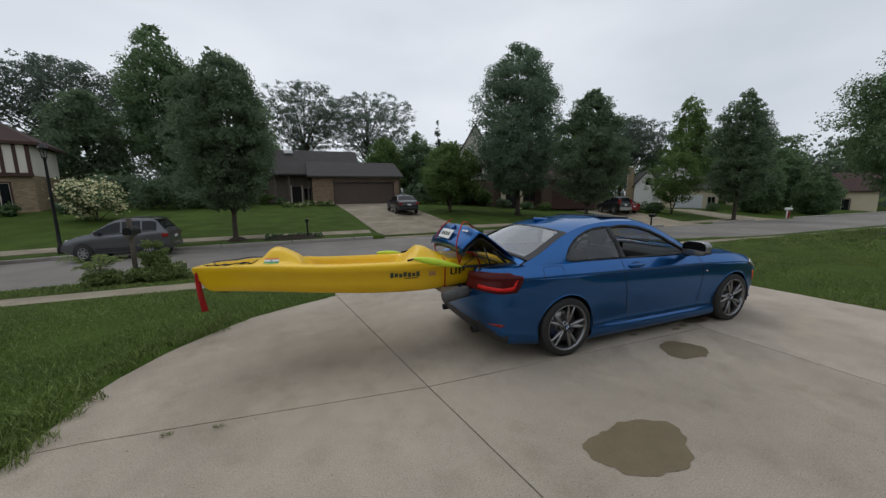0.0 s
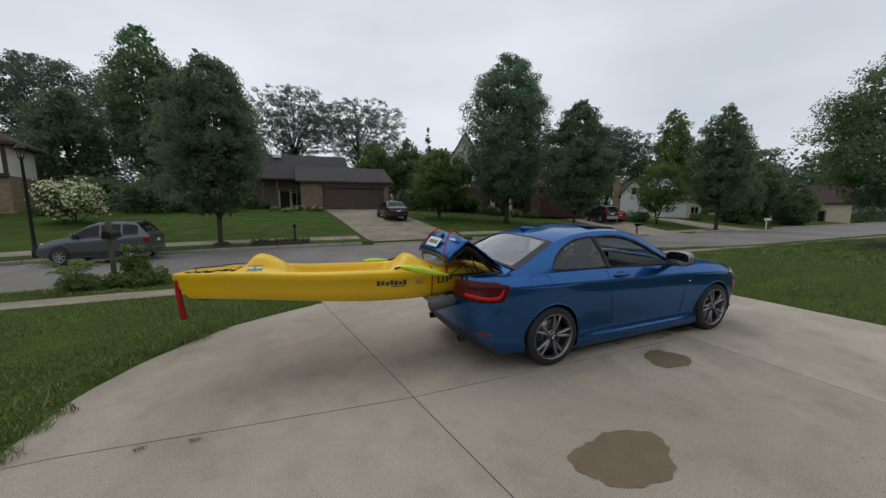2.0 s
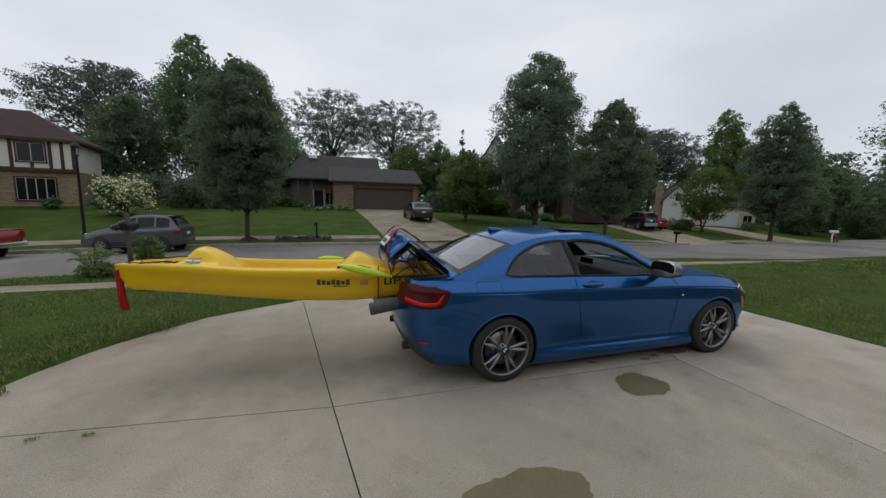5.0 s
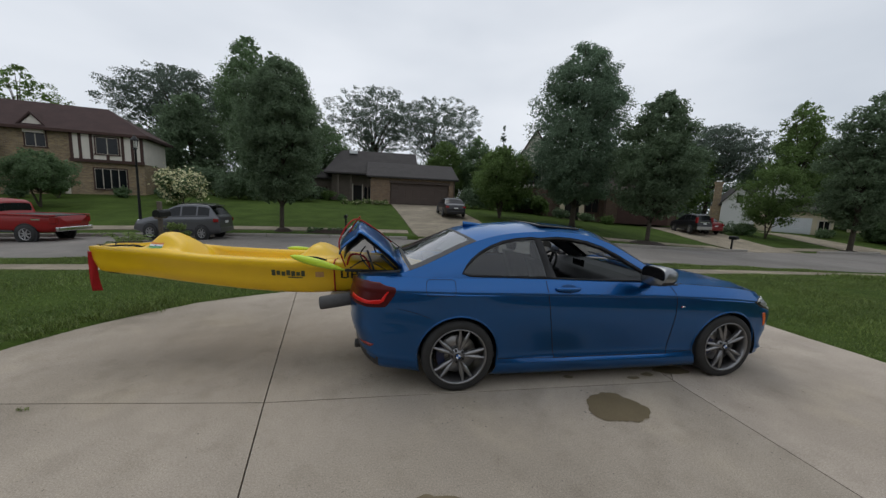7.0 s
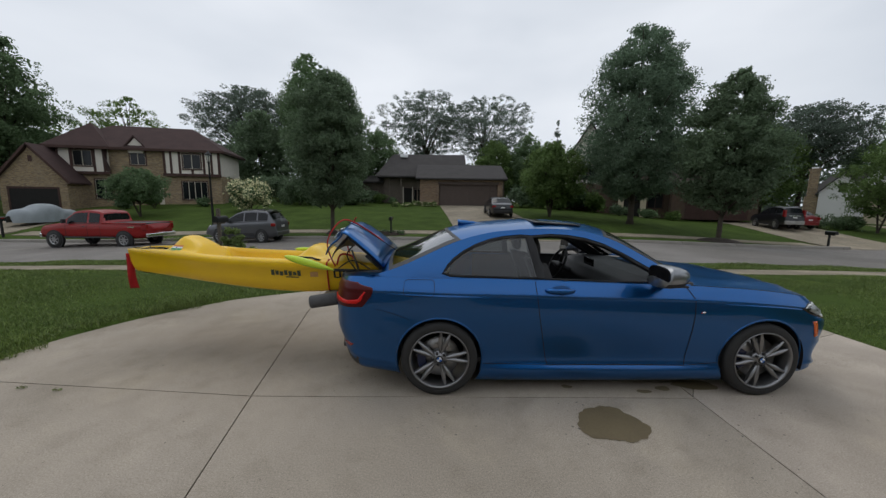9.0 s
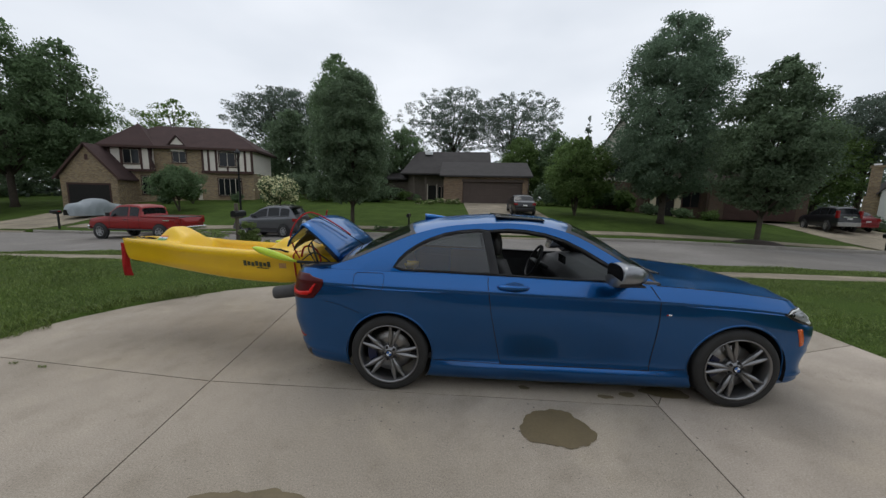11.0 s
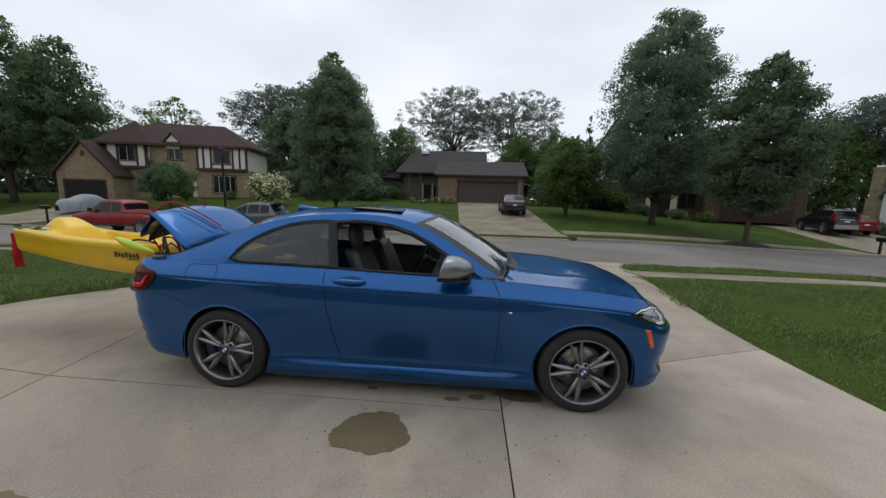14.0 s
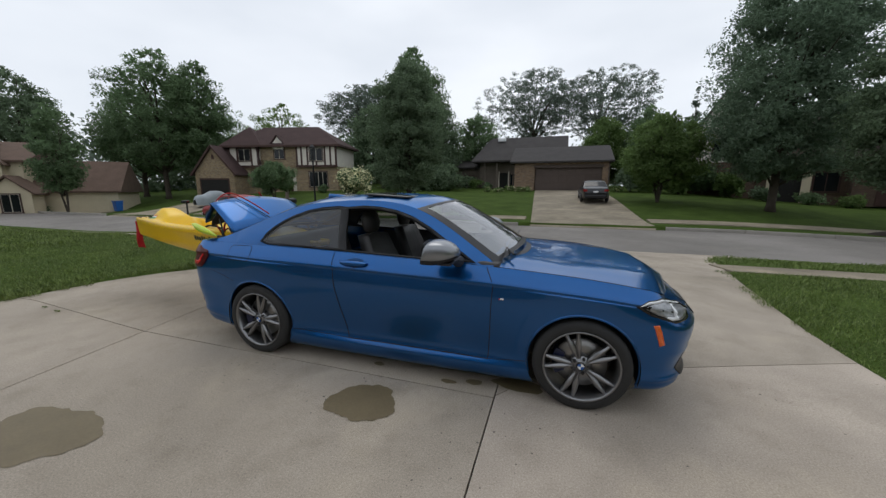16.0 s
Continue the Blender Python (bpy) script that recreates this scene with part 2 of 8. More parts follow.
def brick_mat(name, a, b, mortar, scale=1.0):
    m = mat(name, a, 0.9, 0, 0.2, 2, 40, 0.3)
    n, l = m.node_tree.nodes, m.node_tree.links
    bt = n.new("ShaderNodeTexBrick")
    bt.inputs["Color1"].default_value = (*a, 1)
    bt.inputs["Color2"].default_value = (*b, 1)
    bt.inputs["Mortar"].default_value = (*mortar, 1)
    bt.inputs["Scale"].default_value = scale
    bt.inputs["Brick Width"].default_value = 0.22
    bt.inputs["Row Height"].default_value = 0.075
    bt.inputs["Mortar Size"].default_value = 0.008
    co = n.new("ShaderNodeTexCoord")
    sp = n.new("ShaderNodeSeparateXYZ")
    ad = n.new("ShaderNodeMath")
    cb = n.new("ShaderNodeCombineXYZ")
    l.new(co.outputs["Object"], sp.inputs["Vector"])
    l.new(sp.outputs["X"], ad.inputs[0])
    l.new(sp.outputs["Y"], ad.inputs[1])
    l.new(ad.outputs["Value"], cb.inputs["X"])
    l.new(sp.outputs["Z"], cb.inputs["Y"])
    l.new(cb.outputs["Vector"], bt.inputs["Vector"])
    ramp = [q for q in n if q.type == "VALTORGB"][0]
    mx = n.new("ShaderNodeMix")
    mx.data_type = "RGBA"
    mx.blend_type = "MULTIPLY"
    mx.inputs["Factor"].default_value = 0.5
    ramp.color_ramp.elements[0].color = (0.55, 0.55, 0.55, 1)
    ramp.color_ramp.elements[1].color = (1, 1, 1, 1)
    l.new(bt.outputs["Color"], mx.inputs["A"])
    l.new(ramp.outputs["Color"], mx.inputs["B"])
    l.new(mx.outputs["Result"], n["Principled BSDF"].inputs["Base Color"])
    return m


BRICK_TAN = brick_mat("tan_brick", (0.36, 0.265, 0.145), (0.19, 0.13, 0.08), (0.30, 0.26, 0.2))
BRICK_BROWN = brick_mat("brown_brick", (0.14, 0.085, 0.055), (0.30, 0.20, 0.12), (0.24, 0.2, 0.16))
BRICK_DARK = brick_mat("dark_brick", (0.085, 0.05, 0.034), (0.12, 0.072, 0.045), (0.12, 0.1, 0.08))
SHINGLE_BROWN = mat("brown_shingles", (0.052, 0.029, 0.027), 0.95, 0, 0.25, 1.2, 14, 0.5, distance=0.03)
SHINGLE_TAN = mat("weathered_brown_shingles", (0.115, 0.075, 0.055), 0.95, 0, 0.25, 1.2, 14, 0.5, distance=0.03)
SHINGLE_GREY = mat("grey_shingles", (0.044, 0.040, 0.039), 0.95, 0, 0.25, 1.2, 14, 0.5, distance=0.03)
STUCCO = mat("white_stucco", (0.66, 0.62, 0.55), 0.9, 0, 0.08, 1.5, 40, 0.2)
CREAM = mat("cream_siding", (0.55, 0.48, 0.34), 0.85, 0, 0.08, 1.5, 30, 0.1)
WHITE = mat("white_siding", (0.66, 0.66, 0.64), 0.8, 0, 0.06, 1.5, 30, 0.1)
TIMBER = mat("dark_brown_timber", (0.055, 0.026, 0.02), 0.8, 0, 0.2, 3, 40, 0.2)
DOOR_BROWN = mat("brown_garage_door", (0.085, 0.062, 0.052), 0.75, 0, 0.1, 2, 40, 0.1)
DOOR_WHITE = mat("white_garage_door", (0.62, 0.64, 0.66), 0.7, 0, 0.05, 2, 40, 0.05)
WINDOW = mat("dark_window_glass", (0.010, 0.012, 0.014), 0.1, 0, 0.3, 1.5, 8, 0, spec=0.32)
FRAME = mat("cream_window_frame", (0.5, 0.46, 0.38), 0.7, 0, 0.08, 4, 40, 0)
DARK = mat("dark_opening", (0.012, 0.011, 0.010), 0.9, 0, 0.3, 3, 30, 0)
WOOD_GREY = mat("weathered_wood", (0.12, 0.10, 0.08), 0.9, 0, 0.25, 4, 50, 0.4)
POLE = mat("black_painted_metal", (0.012, 0.013, 0.014), 0.4, 0.3, 0.2, 8, 60, 0.05)
PAINT_RED = mat("red_truck_paint", (0.25, 0.006, 0.006), 0.4, 0, 0.08, 3, 200, 0.02, coat=0.25, spec=0.35)
PAINT_GREY = mat("grey_car_paint", (0.105, 0.108, 0.118), 0.35, 0.6, 0.06, 3, 300, 0.02, coat=0.8)
PAINT_BLACK = mat("black_car_paint", (0.010, 0.011, 0.014), 0.3, 0.0, 0.06, 3, 300, 0.02, coat=0.4, spec=0.35)
PAINT_MAROON = mat("maroon_car_paint", (0.22, 0.012, 0.018), 0.3, 0.3, 0.06, 3, 300, 0.02, coat=0.8)
SATIN_BLACK = mat("satin_black_trim", (0.010, 0.010, 0.011), 0.38, 0, 0.1, 5, 50, 0, spec=0.3)
TARP = mat("grey_car_cover", (0.27, 0.30, 0.32), 0.8, 0, 0.12, 3, 30, 0.3)
WHITE_PLASTIC = mat("white_plastic", (0.75, 0.76, 0.77), 0.4, 0, 0.04, 5, 50, 0)
FLAG_ORANGE = mat("orange_stripe", (0.75, 0.25, 0.05), 0.5, 0, 0.05, 5, 50, 0)
FLAG_GREEN = mat("green_stripe", (0.03, 0.27, 0.07), 0.5, 0, 0.05, 5, 50, 0)
DECAL = mat("dark_decal", (0.05, 0.06, 0.03), 0.5, 0, 0.2, 20, 90, 0)


# ---- mesh helpers ----
def mesh_of(name, verts, faces, material=None, smooth=False):
    me = bpy.data.meshes.new(name)
    me.from_pydata([tuple(v) for v in verts], [], [tuple(f) for f in faces])
    if smooth:
        me.polygons.foreach_set("use_smooth", [True] * len(me.polygons))
    if material:
        me.materials.append(material)
    me.update()
    return me


def part(name, geo, material, parent=None, label="", smooth=False, bevel=0.0, thick=0.0):
    """Links verts and faces as one mesh object under a thing or a part."""
    me = mesh_of(name, geo[0], geo[1], material, smooth)
    ob = new(name, me)
    if parent:
        ob.parent = parent
    if label:
        tagged(ob, label)
    if thick:
        s = ob.modifiers.new("thickness", "SOLIDIFY")
        s.thickness = thick
        s.offset = -1
    if bevel:
        b = ob.modifiers.new("bevel", "BEVEL")
        b.width = bevel
        b.segments = 2
        b.limit_method = "ANGLE"
        b.angle_limit = radians(40)
    return ob


def outward(geo, c):
    """Turns the faces so that they look away from c."""
    v, f = geo
    total = 0
    c = Vector(c)
    for q in f:
        p = [Vector(v[i]) for i in q]
        n = (p[1] - p[0]).cross(p[2] - p[0])
        total += n.dot(sum(p, Vector()) / len(p) - c)
    return geo if total > 0 else (v, [tuple(reversed(q)) for q in f])


def thing(name, m, label, category, group="", kind=""):
    ob = new(name)
    ob.empty_display_size = 0.1
    ob.matrix_world = m
    return tagged(ob, label, category, group, kind)


def join(*geos):
    v, f = [], []
    for gv, gf in geos:
        k = len(v)
        v += [tuple(q) for q in gv]
        f += [tuple(i + k for i in q) for q in gf]
    return v, f


def box(x0, y0, z0, x1, y1, z1):
    v = [(x, y, z) for x in (x0, x1) for y in (y0, y1) for z in (z0, z1)]
    f = [(0, 1, 3, 2), (4, 6, 7, 5), (0, 4, 5, 1), (2, 3, 7, 6), (0, 2, 6, 4), (1, 5, 7, 3)]
    return v, f


def moved(geo, m):
    return [tuple(m @ Vector(v)) for v in geo[0]], geo[1]


def mirrored(geo):
    """Mirror across the xz plane."""
    return [(x, -y, z) for x, y, z in geo[0]], [tuple(reversed(f)) for f in geo[1]]


def grid(rows, closed=False):
    """Faces over rows of points."""
    v = [p for r in rows for p in r]
    n, m = len(rows), len(rows[0])
    f = []
    for i in range(n - 1):
        for j in range(m if closed else m - 1):
            k = (j + 1) % m
            f.append((i * m + j, i * m + k, (i + 1) * m + k, (i + 1) * m + j))
    return v, f


def loft(rings, caps=True):
    v, f = grid(rings, True)
    m, n = len(rings[0]), len(rings)
    if caps:
        f.append(tuple(reversed(range(m))))
        f.append(tuple((n - 1) * m + j for j in range(m)))
    return v, f


def revolve(profile, steps=32, axis="y"):
    """Turn (radius, along) pairs round an axis."""
    rings = []
    for r, a in profile:
        ring = []
        for k in range(steps):
            c, s = math.cos(2 * math.pi * k / steps) * r, math.sin(2 * math.pi * k / steps) * r
            ring.append((c, a, s) if axis == "y" else (c, s, a) if axis == "z" else (a, c, s))
        rings.append(ring)
    return loft(rings, False)


def tube(points, radius, sides=8, caps=True):
    """A pipe along points; the radius may be one number or one for each point."""
    pts = [Vector(p) for p in points]
    rad = radius if isinstance(radius, (list, tuple)) else [radius] * len(pts)
    rings, side = [], None
    for i, p in enumerate(pts):
        d = (pts[min(i + 1, len(pts) - 1)] - pts[max(i - 1, 0)]).normalized()
        if side is None:
            side = d.orthogonal().normalized()
        else:
            side = (side - d * side.dot(d)).normalized()
        up = d.cross(side)
        rings.append([tuple(p + (side * math.cos(2 * math.pi * k / sides) + up * math.sin(2 * math.pi * k / sides)) * rad[i]) for k in range(sides)])
    return loft(rings, caps)


def extrude(poly, y0, y1):
    """A polygon in the xz plane drawn out along y."""
    n = len(poly)
    v = [(x, y0, z) for x, z in poly] + [(x, y1, z) for x, z in poly]
    f = [tuple(range(n)), tuple(reversed(range(n, 2 * n)))]
    f += [(i, i + n, (i + 1) % n + n, (i + 1) % n) for i in range(n)]
    return v, f


def slab(poly, z0, z1):
    """A polygon in the xy plane drawn out along z."""
    n = len(poly)
    v = [(x, y, z1) for x, y in poly] + [(x, y, z0) for x, y in poly]
    f = [tuple(range(n)), tuple(reversed(range(n, 2 * n)))]
    f += [(i, i + n, (i + 1) % n + n, (i + 1) % n) for i in range(n)]
    return v, f


def ip(x, table):
    xs, ys = zip(*table)
    return float(np.interp(x, xs, ys))


def smooth(a, b, x):
    t = min(1, max(0, (x - a) / (b - a)))
    return t * t * (3 - 2 * t)


def catmull(table, x):
    """A smooth curve through (x, y) pairs."""
    xs = [p[0] for p in table]
    if x <= xs[0]:
        return table[0][1]
    if x >= xs[-1]:
        return table[-1][1]
    i = max(k for k in range(len(xs)) if xs[k] <= x)
    i = min(i, len(xs) - 2)
    h = xs[i + 1] - xs[i]
    t = (x - xs[i]) / h
    def slope(k):
        a, b = max(k - 1, 0), min(k + 1, len(xs) - 1)
        return (table[b][1] - table[a][1]) / (xs[b] - xs[a])
    p0, p1, m0, m1 = table[i][1], table[i + 1][1], slope(i) * h, slope(i + 1) * h
    return (2 * t**3 - 3 * t**2 + 1) * p0 + (t**3 - 2 * t**2 + t) * m0 + (-2 * t**3 + 3 * t**2) * p1 + (t**3 - t**2) * m1


# ---- lie of the land ----
KERB_NEAR, KERB_FAR = 8.3, 15.7


def street_z(x):
    """Height of the verge along the street, which falls away on both sides."""
    return -0.30 - 0.32 * smooth(7, 21, abs(x - 1))


def road_z(x):
    return street_z(x) - 0.15


def lawn_z(x, y):
    """Height of the open ground."""
    if y < 12:
        return street_z(x) * smooth(3.6, 8.8, y)
    rise = 0.068 + 0.02 * smooth(-6, -16, x) - 0.035 * smooth(10, 24, x)
    verge = street_z(x) + (-0.13 - street_z(x)) * smooth(17, 28, y)
    return verge + max(0, y - 17.4) * rise * (1 if y < 40 else 40 / y) - 0.25 * smooth(14, 26, x) * smooth(12, 14, y) - 0.9 * smooth(-25, -44, x) * smooth(13, 22, y)


def drive_left(y):
    return ip(y, [(-30, -4.6), (-3, -4.5), (0.1, -4.38), (1.15, -4.30), (1.8, -4.02), (2.3, -3.66), (2.75, -3.28), (3.1, -2.7), (3.4, -2.1), (4.0, -1.85), (9, -1.75)])


def drive_right(y):
    return ip(y, [(-30, 5.2), (0.2, 5.05), (1.1, 5.0), (2.1, 5.05), (3.1, 5.18), (4.2, 5.35), (5.3, 5.6), (6.5, 5.9), (9, 6.6)])


# ---- ground, road, walks ----
def axis_lines(spans):
    out = []
    for a, b, step in spans:
        n = max(1, round((b - a) / step))
        out += [a + (b - a) * k / n for k in range(n)]
    return out + [spans[-1][1]]


def in_drive(x, y):
    return y < KERB_NEAR + 0.02 and drive_left(y) < x < drive_right(y)


def sheet_z(x, y):
    if KERB_NEAR - 0.02 < y < KERB_FAR + 0.02:
        return road_z(x) - 0.25
    if in_drive(x, y):
        return lawn_z(x, y) - 0.10
    if 5.42 < y < 6.38 or 17.5 < y < 18.4:
        return lawn_z(x, y) - 0.04
    return lawn_z(x, y) + 0.012 + 0.02 * noise.noise((x * 0.7, y * 0.7, 0.3))


gx = axis_lines([(-600, -120, 60), (-120, -40, 8), (-40, -8, 1.0), (-8, 8, 0.14), (8, 40, 1.0), (40, 120, 8), (120, 600, 60)])
gy = axis_lines([(-300, -40, 40), (-40, -6, 2.0), (-6, 8.2, 0.14), (8.2, 8.29, 0.09), (8.29, 8.33, 0.04), (8.33, 15.66, 1.2), (15.66, 15.70, 0.04), (15.70, 15.75, 0.05), (15.75, 45, 0.8), (45, 120, 6), (120, 900, 60)])
ground = part("ground", grid([[(x, y, sheet_z(x, y)) for x in gx] for y in gy]), GRASS, smooth=True)
tagged(ground, "mown green lawn rising gently towards the houses", "lawn", kind="structure")

road = part("road", grid([[(x, y, road_z(x) + 0.05 * (1 - ((y - 12) / 3.8) ** 2)) for x in axis_lines([(-300, -40, 20), (-40, 60, 2), (60, 300, 20)])] for y in axis_lines([(KERB_NEAR - 0.1, KERB_FAR + 0.1, 0.6)])]), ASPHALT, smooth=True)
tagged(road, "worn grey asphalt street with faint patches", "road", kind="structure")


def kerb_run(x0, x1, y0, y1):
    """A kerb in lengths with narrow joints."""
    geos, x = [], x0
    while x < x1:
        e = min(x + 3.0, x1)
        a, b, za, zb = x + 0.006, e - 0.006, street_z(x) + 0.012, street_z(e) + 0.012
        v, f = box(a, y0, 0, b, y1, 1)
        geos.append(([(p, q, (za if p < (a + b) / 2 else zb) - 0.26 * (1 - r)) for p, q, r in v], f))
        x = e
    return join(*geos)


FAR_DRIVES = [(-31.5, -24.3), (0.7, 7.3), (22.7, 28.5), (34, 40)]
kerb_near = part("kerb_near", join(kerb_run(-90, -2.6, KERB_NEAR - 0.15, KERB_NEAR), kerb_run(7.2, 110, KERB_NEAR - 0.15, KERB_NEAR)), KERB, bevel=0.03)
tagged(kerb_near, "pale concrete kerb along the street", "kerb", kind="structure")
cuts = [-110] + [q for d in FAR_DRIVES for q in d] + [120]
kerb_far = part("kerb_far", join(*[kerb_run(cuts[i], cuts[i + 1], KERB_FAR, KERB_FAR + 0.15) for i in range(0, len(cuts), 2)]), KERB, bevel=0.03)
tagged(kerb_far, "pale concrete kerb along the street", "kerb", kind="structure")


def walk_run(name, x0, x1, y0, y1, holder):
    """Square sidewalk flags, each its own slab."""
    n = max(1, round((x1 - x0) / 1.4))
    for k in range(n):
        a, b = x0 + (x1 - x0) * k / n + 0.006, x0 + (x1 - x0) * (k + 1) / n - 0.006
        g = [(a, y0), (b, y0), (b, y1), (a, y1)]
        v = [(x, y, lawn_z(x, y) + (0.022 if y < 10 else 0.05)) for x, y in g] + [(x, y, lawn_z(x, y) - 0.12) for x, y in g]
        f = [(0, 1, 2, 3), (0, 4, 5, 1), (1, 5, 6, 2), (2, 6, 7, 3), (3, 7, 4, 0)]
        part("flagstone", (v, f), CONCRETE_OLD, holder)


pavement_near = thing("pavement_near", Matrix(), "weathered concrete sidewalk between two strips of grass", "sidewalk", kind="structure")
walk_run("near", -26, -1.75, 5.35, 6.45, pavement_near)
walk_run("near", 5.7, 34, 5.35, 6.45, pavement_near)
pavement_far = thing("pavement_far", Matrix(), "weathered concrete sidewalk on the far side of the street", "sidewalk", kind="structure")
for a, b in ((-24.3, 0.9), (7.1, 22.9), (28.3, 34.0)):
    walk_run("far", a, b, 17.4, 18.5, pavement_far)

# driveway: panels between dark joints
driveway = thing("driveway", Matrix(), "pale worn concrete driveway with dark joints and small cracks", "driveway", kind="structure")


def joint_a(y):
    return -1.54 - 0.155 * y if y > 0 else -1.54 - 0.165 * y


def joint_c(y):
    return 2.13


def joint_b(x):
    return ip(x, [(-6, 0.2), (-4, 0.22), (-1.54, -0.02), (2.13, -0.05), (2.2, 0.35), (5.4, 1.55)])


def panel(left, right, low, high, n=14, gap=0.005, material=None):
    """One slab between left/right edges (functions of y) and low/high edges (functions of x)."""
    rows = []
    m = 8
    for j in range(n + 1):
        row = []
        for i in range(m + 1):
            f, g = i / m, j / n
            y = 0.0
            x = 0.0
            for _ in range(4):
                xl, xr = left(y) + gap, right(y) - gap
                x = xl + (xr - xl) * f
                y0, y1 = low(x) + gap, high(x) - gap
                y = y0 + (y1 - y0) * g
            row.append((x, y, lawn_z(x, y) + 0.002 * noise.noise((x, y, 2))))
        rows.append(row)
    v, f = grid(rows)
    edge = [(0, i) for i in range(m)] + [(j, m) for j in range(n)] + [(n, m - i) for i in range(m)] + [(n - j, 0) for j in range(n)]
    k = len(v)
    idx = [j * (m + 1) + i for j, i in edge]
    v = v + [(v[q][0], v[q][1], v[q][2] - 0.1) for q in idx]
    q = len(idx)
    f = f + [(idx[i], k + i, k + (i + 1) % q, idx[(i + 1) % q]) for i in range(q)]
    return part("panel", (v, f), material or CONCRETE, driveway, smooth=False)


far_edge = lambda x: 5.3
kerb_edge = lambda x: KERB_NEAR
near_edge = lambda x: -9.0
for left, right in ((drive_left, joint_a), (joint_a, joint_c), (joint_c, drive_right)):
    panel(left, right, near_edge, joint_b, 20, material=CONCRETE_BRIGHTENED if left is joint_c else None)
    panel(left, right, joint_b, far_edge, 24)
panel(drive_left, lambda y: 2.0, far_edge, kerb_edge, 6)
panel(lambda y: 2.0, drive_right, far_edge, kerb_edge, 6)
part("joint_bed", grid([[(x, y, lawn_z(x, y) - 0.03) for x in (drive_left(y) + 0.02, 0, drive_right(y) - 0.02)] for y in axis_lines([(-9, KERB_NEAR, 0.3)])]), SEAM, driveway)
part("apron_lip", slab([(-2.4, KERB_NEAR - 0.05), (7.0, KERB_NEAR - 0.05), (7.3, KERB_NEAR + 0.35), (-2.7, KERB_NEAR + 0.35)], road_z(2) - 0.05, street_z(2) - 0.02), CONCRETE, driveway, bevel=0.02)


def puddle(cx, cy, rx, ry, seed, n=96):
    rnd = random.Random(seed)
    ph = [rnd.uniform(0, 6.28) for _ in range(5)]
    pts = []
    for k in range(n):
        a = 2 * math.pi * k / n
        r = 1 + 0.10 * math.sin(2 * a + ph[0]) + 0.07 * math.sin(3 * a + ph[1]) + 0.05 * math.sin(5 * a + ph[2]) + 0.025 * math.sin(11 * a + ph[3]) + 0.016 * math.sin(19 * a + ph[4]) + rnd.uniform(-0.012, 0.012)
        pts.append((cx + rx * r * math.cos(a), cy + ry * r * math.sin(a), 0.0032))
    return pts, [tuple(range(n))]


for q in ((1.26, -0.38, 0.225, 0.225, 3), (-0.45, -1.27, 0.35, 0.26, 8)):
    tagged(part("puddle", puddle(*q), WET), "shallow brownish wet patch on the concrete", "puddle", "wet patches on the driveway")
for q in ((2.28, 0.16, 0.20, 0.08, 5), (1.95, 0.10, 0.07, 0.035, 6), (1.76, 0.05, 0.06, 0.03, 7), (1.12, 0.13, 0.045, 0.03, 9)):
    tagged(part("drip", puddle(*q, n=20), WET), "small dark drip stain on the concrete beside the coupe", "stain", "drips by the car")

# ---- blue coupe ----
CAR_Y = 0.86
car = thing("coupe", pose(0, CAR_Y, 0), "metallic blue two-door coupe with open boot and lowered front windows", "car")
FRONT_AXLE = 2.69


def width_at(x):
    return catmull([(-0.6, 0.868), (-0.3, 0.882), (0.0, 0.889), (0.4, 0.882), (0.9, 0.872), (1.5, 0.868), (2.2, 0.874), (2.69, 0.886), (2.95, 0.872), (3.05, 0.862)], x)


def shoulder(x):
    return catmull([(-0.95, 0.95), (-0.75, 0.985), (-0.4, 0.985), (0.15, 0.975), (0.77, 0.962), (1.33, 0.945), (2.0, 0.93), (2.4, 0.91), (2.7, 0.89), (2.95, 0.86), (3.15, 0.825), (3.3, 0.79), (3.46, 0.76)], x)


def floor_line(x):
    return catmull([(-0.95, 0.27), (-0.7, 0.21), (-0.4, 0.165), (0.4, 0.103), (2.3, 0.103), (3.0, 0.155), (3.46, 0.18)], x)


PLAN = []
for k in range(0, 25):
    a = radians(90 - 90 * k / 24)
    PLAN.append((-0.55 - 0.40 * math.sin(a) ** (2 / 2.9), 0.870 * math.cos(a) ** (2 / 2.9)))
for k in range(1, 120):
    x = -0.55 + 3.60 * k / 120
    PLAN.append((x, width_at(x)))
for k in range(0, 25):
    a = radians(90 * k / 24)
    PLAN.append((3.05 + 0.42 * math.sin(a) ** (2 / 2.5), 0.862 * math.cos(a) ** (2 / 2.5)))
SIDE_V = [(0.0, 0.085), (0.03, 0.050), (0.07, 0.028), (0.12, 0.020), (0.15, 0.024), (0.18, 0.042), (0.22, 0.056), (0.28, 0.055), (0.36, 0.044), (0.44, 0.032), (0.52, 0.020), (0.60, 0.011), (0.68, 0.006), (0.74, 0.008), (0.79, 0.014), (0.83, 0.021), (0.852, 0.025), (0.860, 0.021), (0.868, 0.014), (0.89, 0.022), (0.93, 0.043), (0.965, 0.063), (1.0, 0.086)]
ROWS_V = [0.0, 0.03, 0.07, 0.10, 0.13, 0.155, 0.18, 0.22, 0.26, 0.30, 0.35, 0.40, 0.45, 0.50, 0.55, 0.60, 0.65, 0.70, 0.75, 0.79, 0.82, 0.84, 0.852, 0.860, 0.868, 0.878, 0.892, 0.91, 0.93, 0.95, 0.975, 1.0]


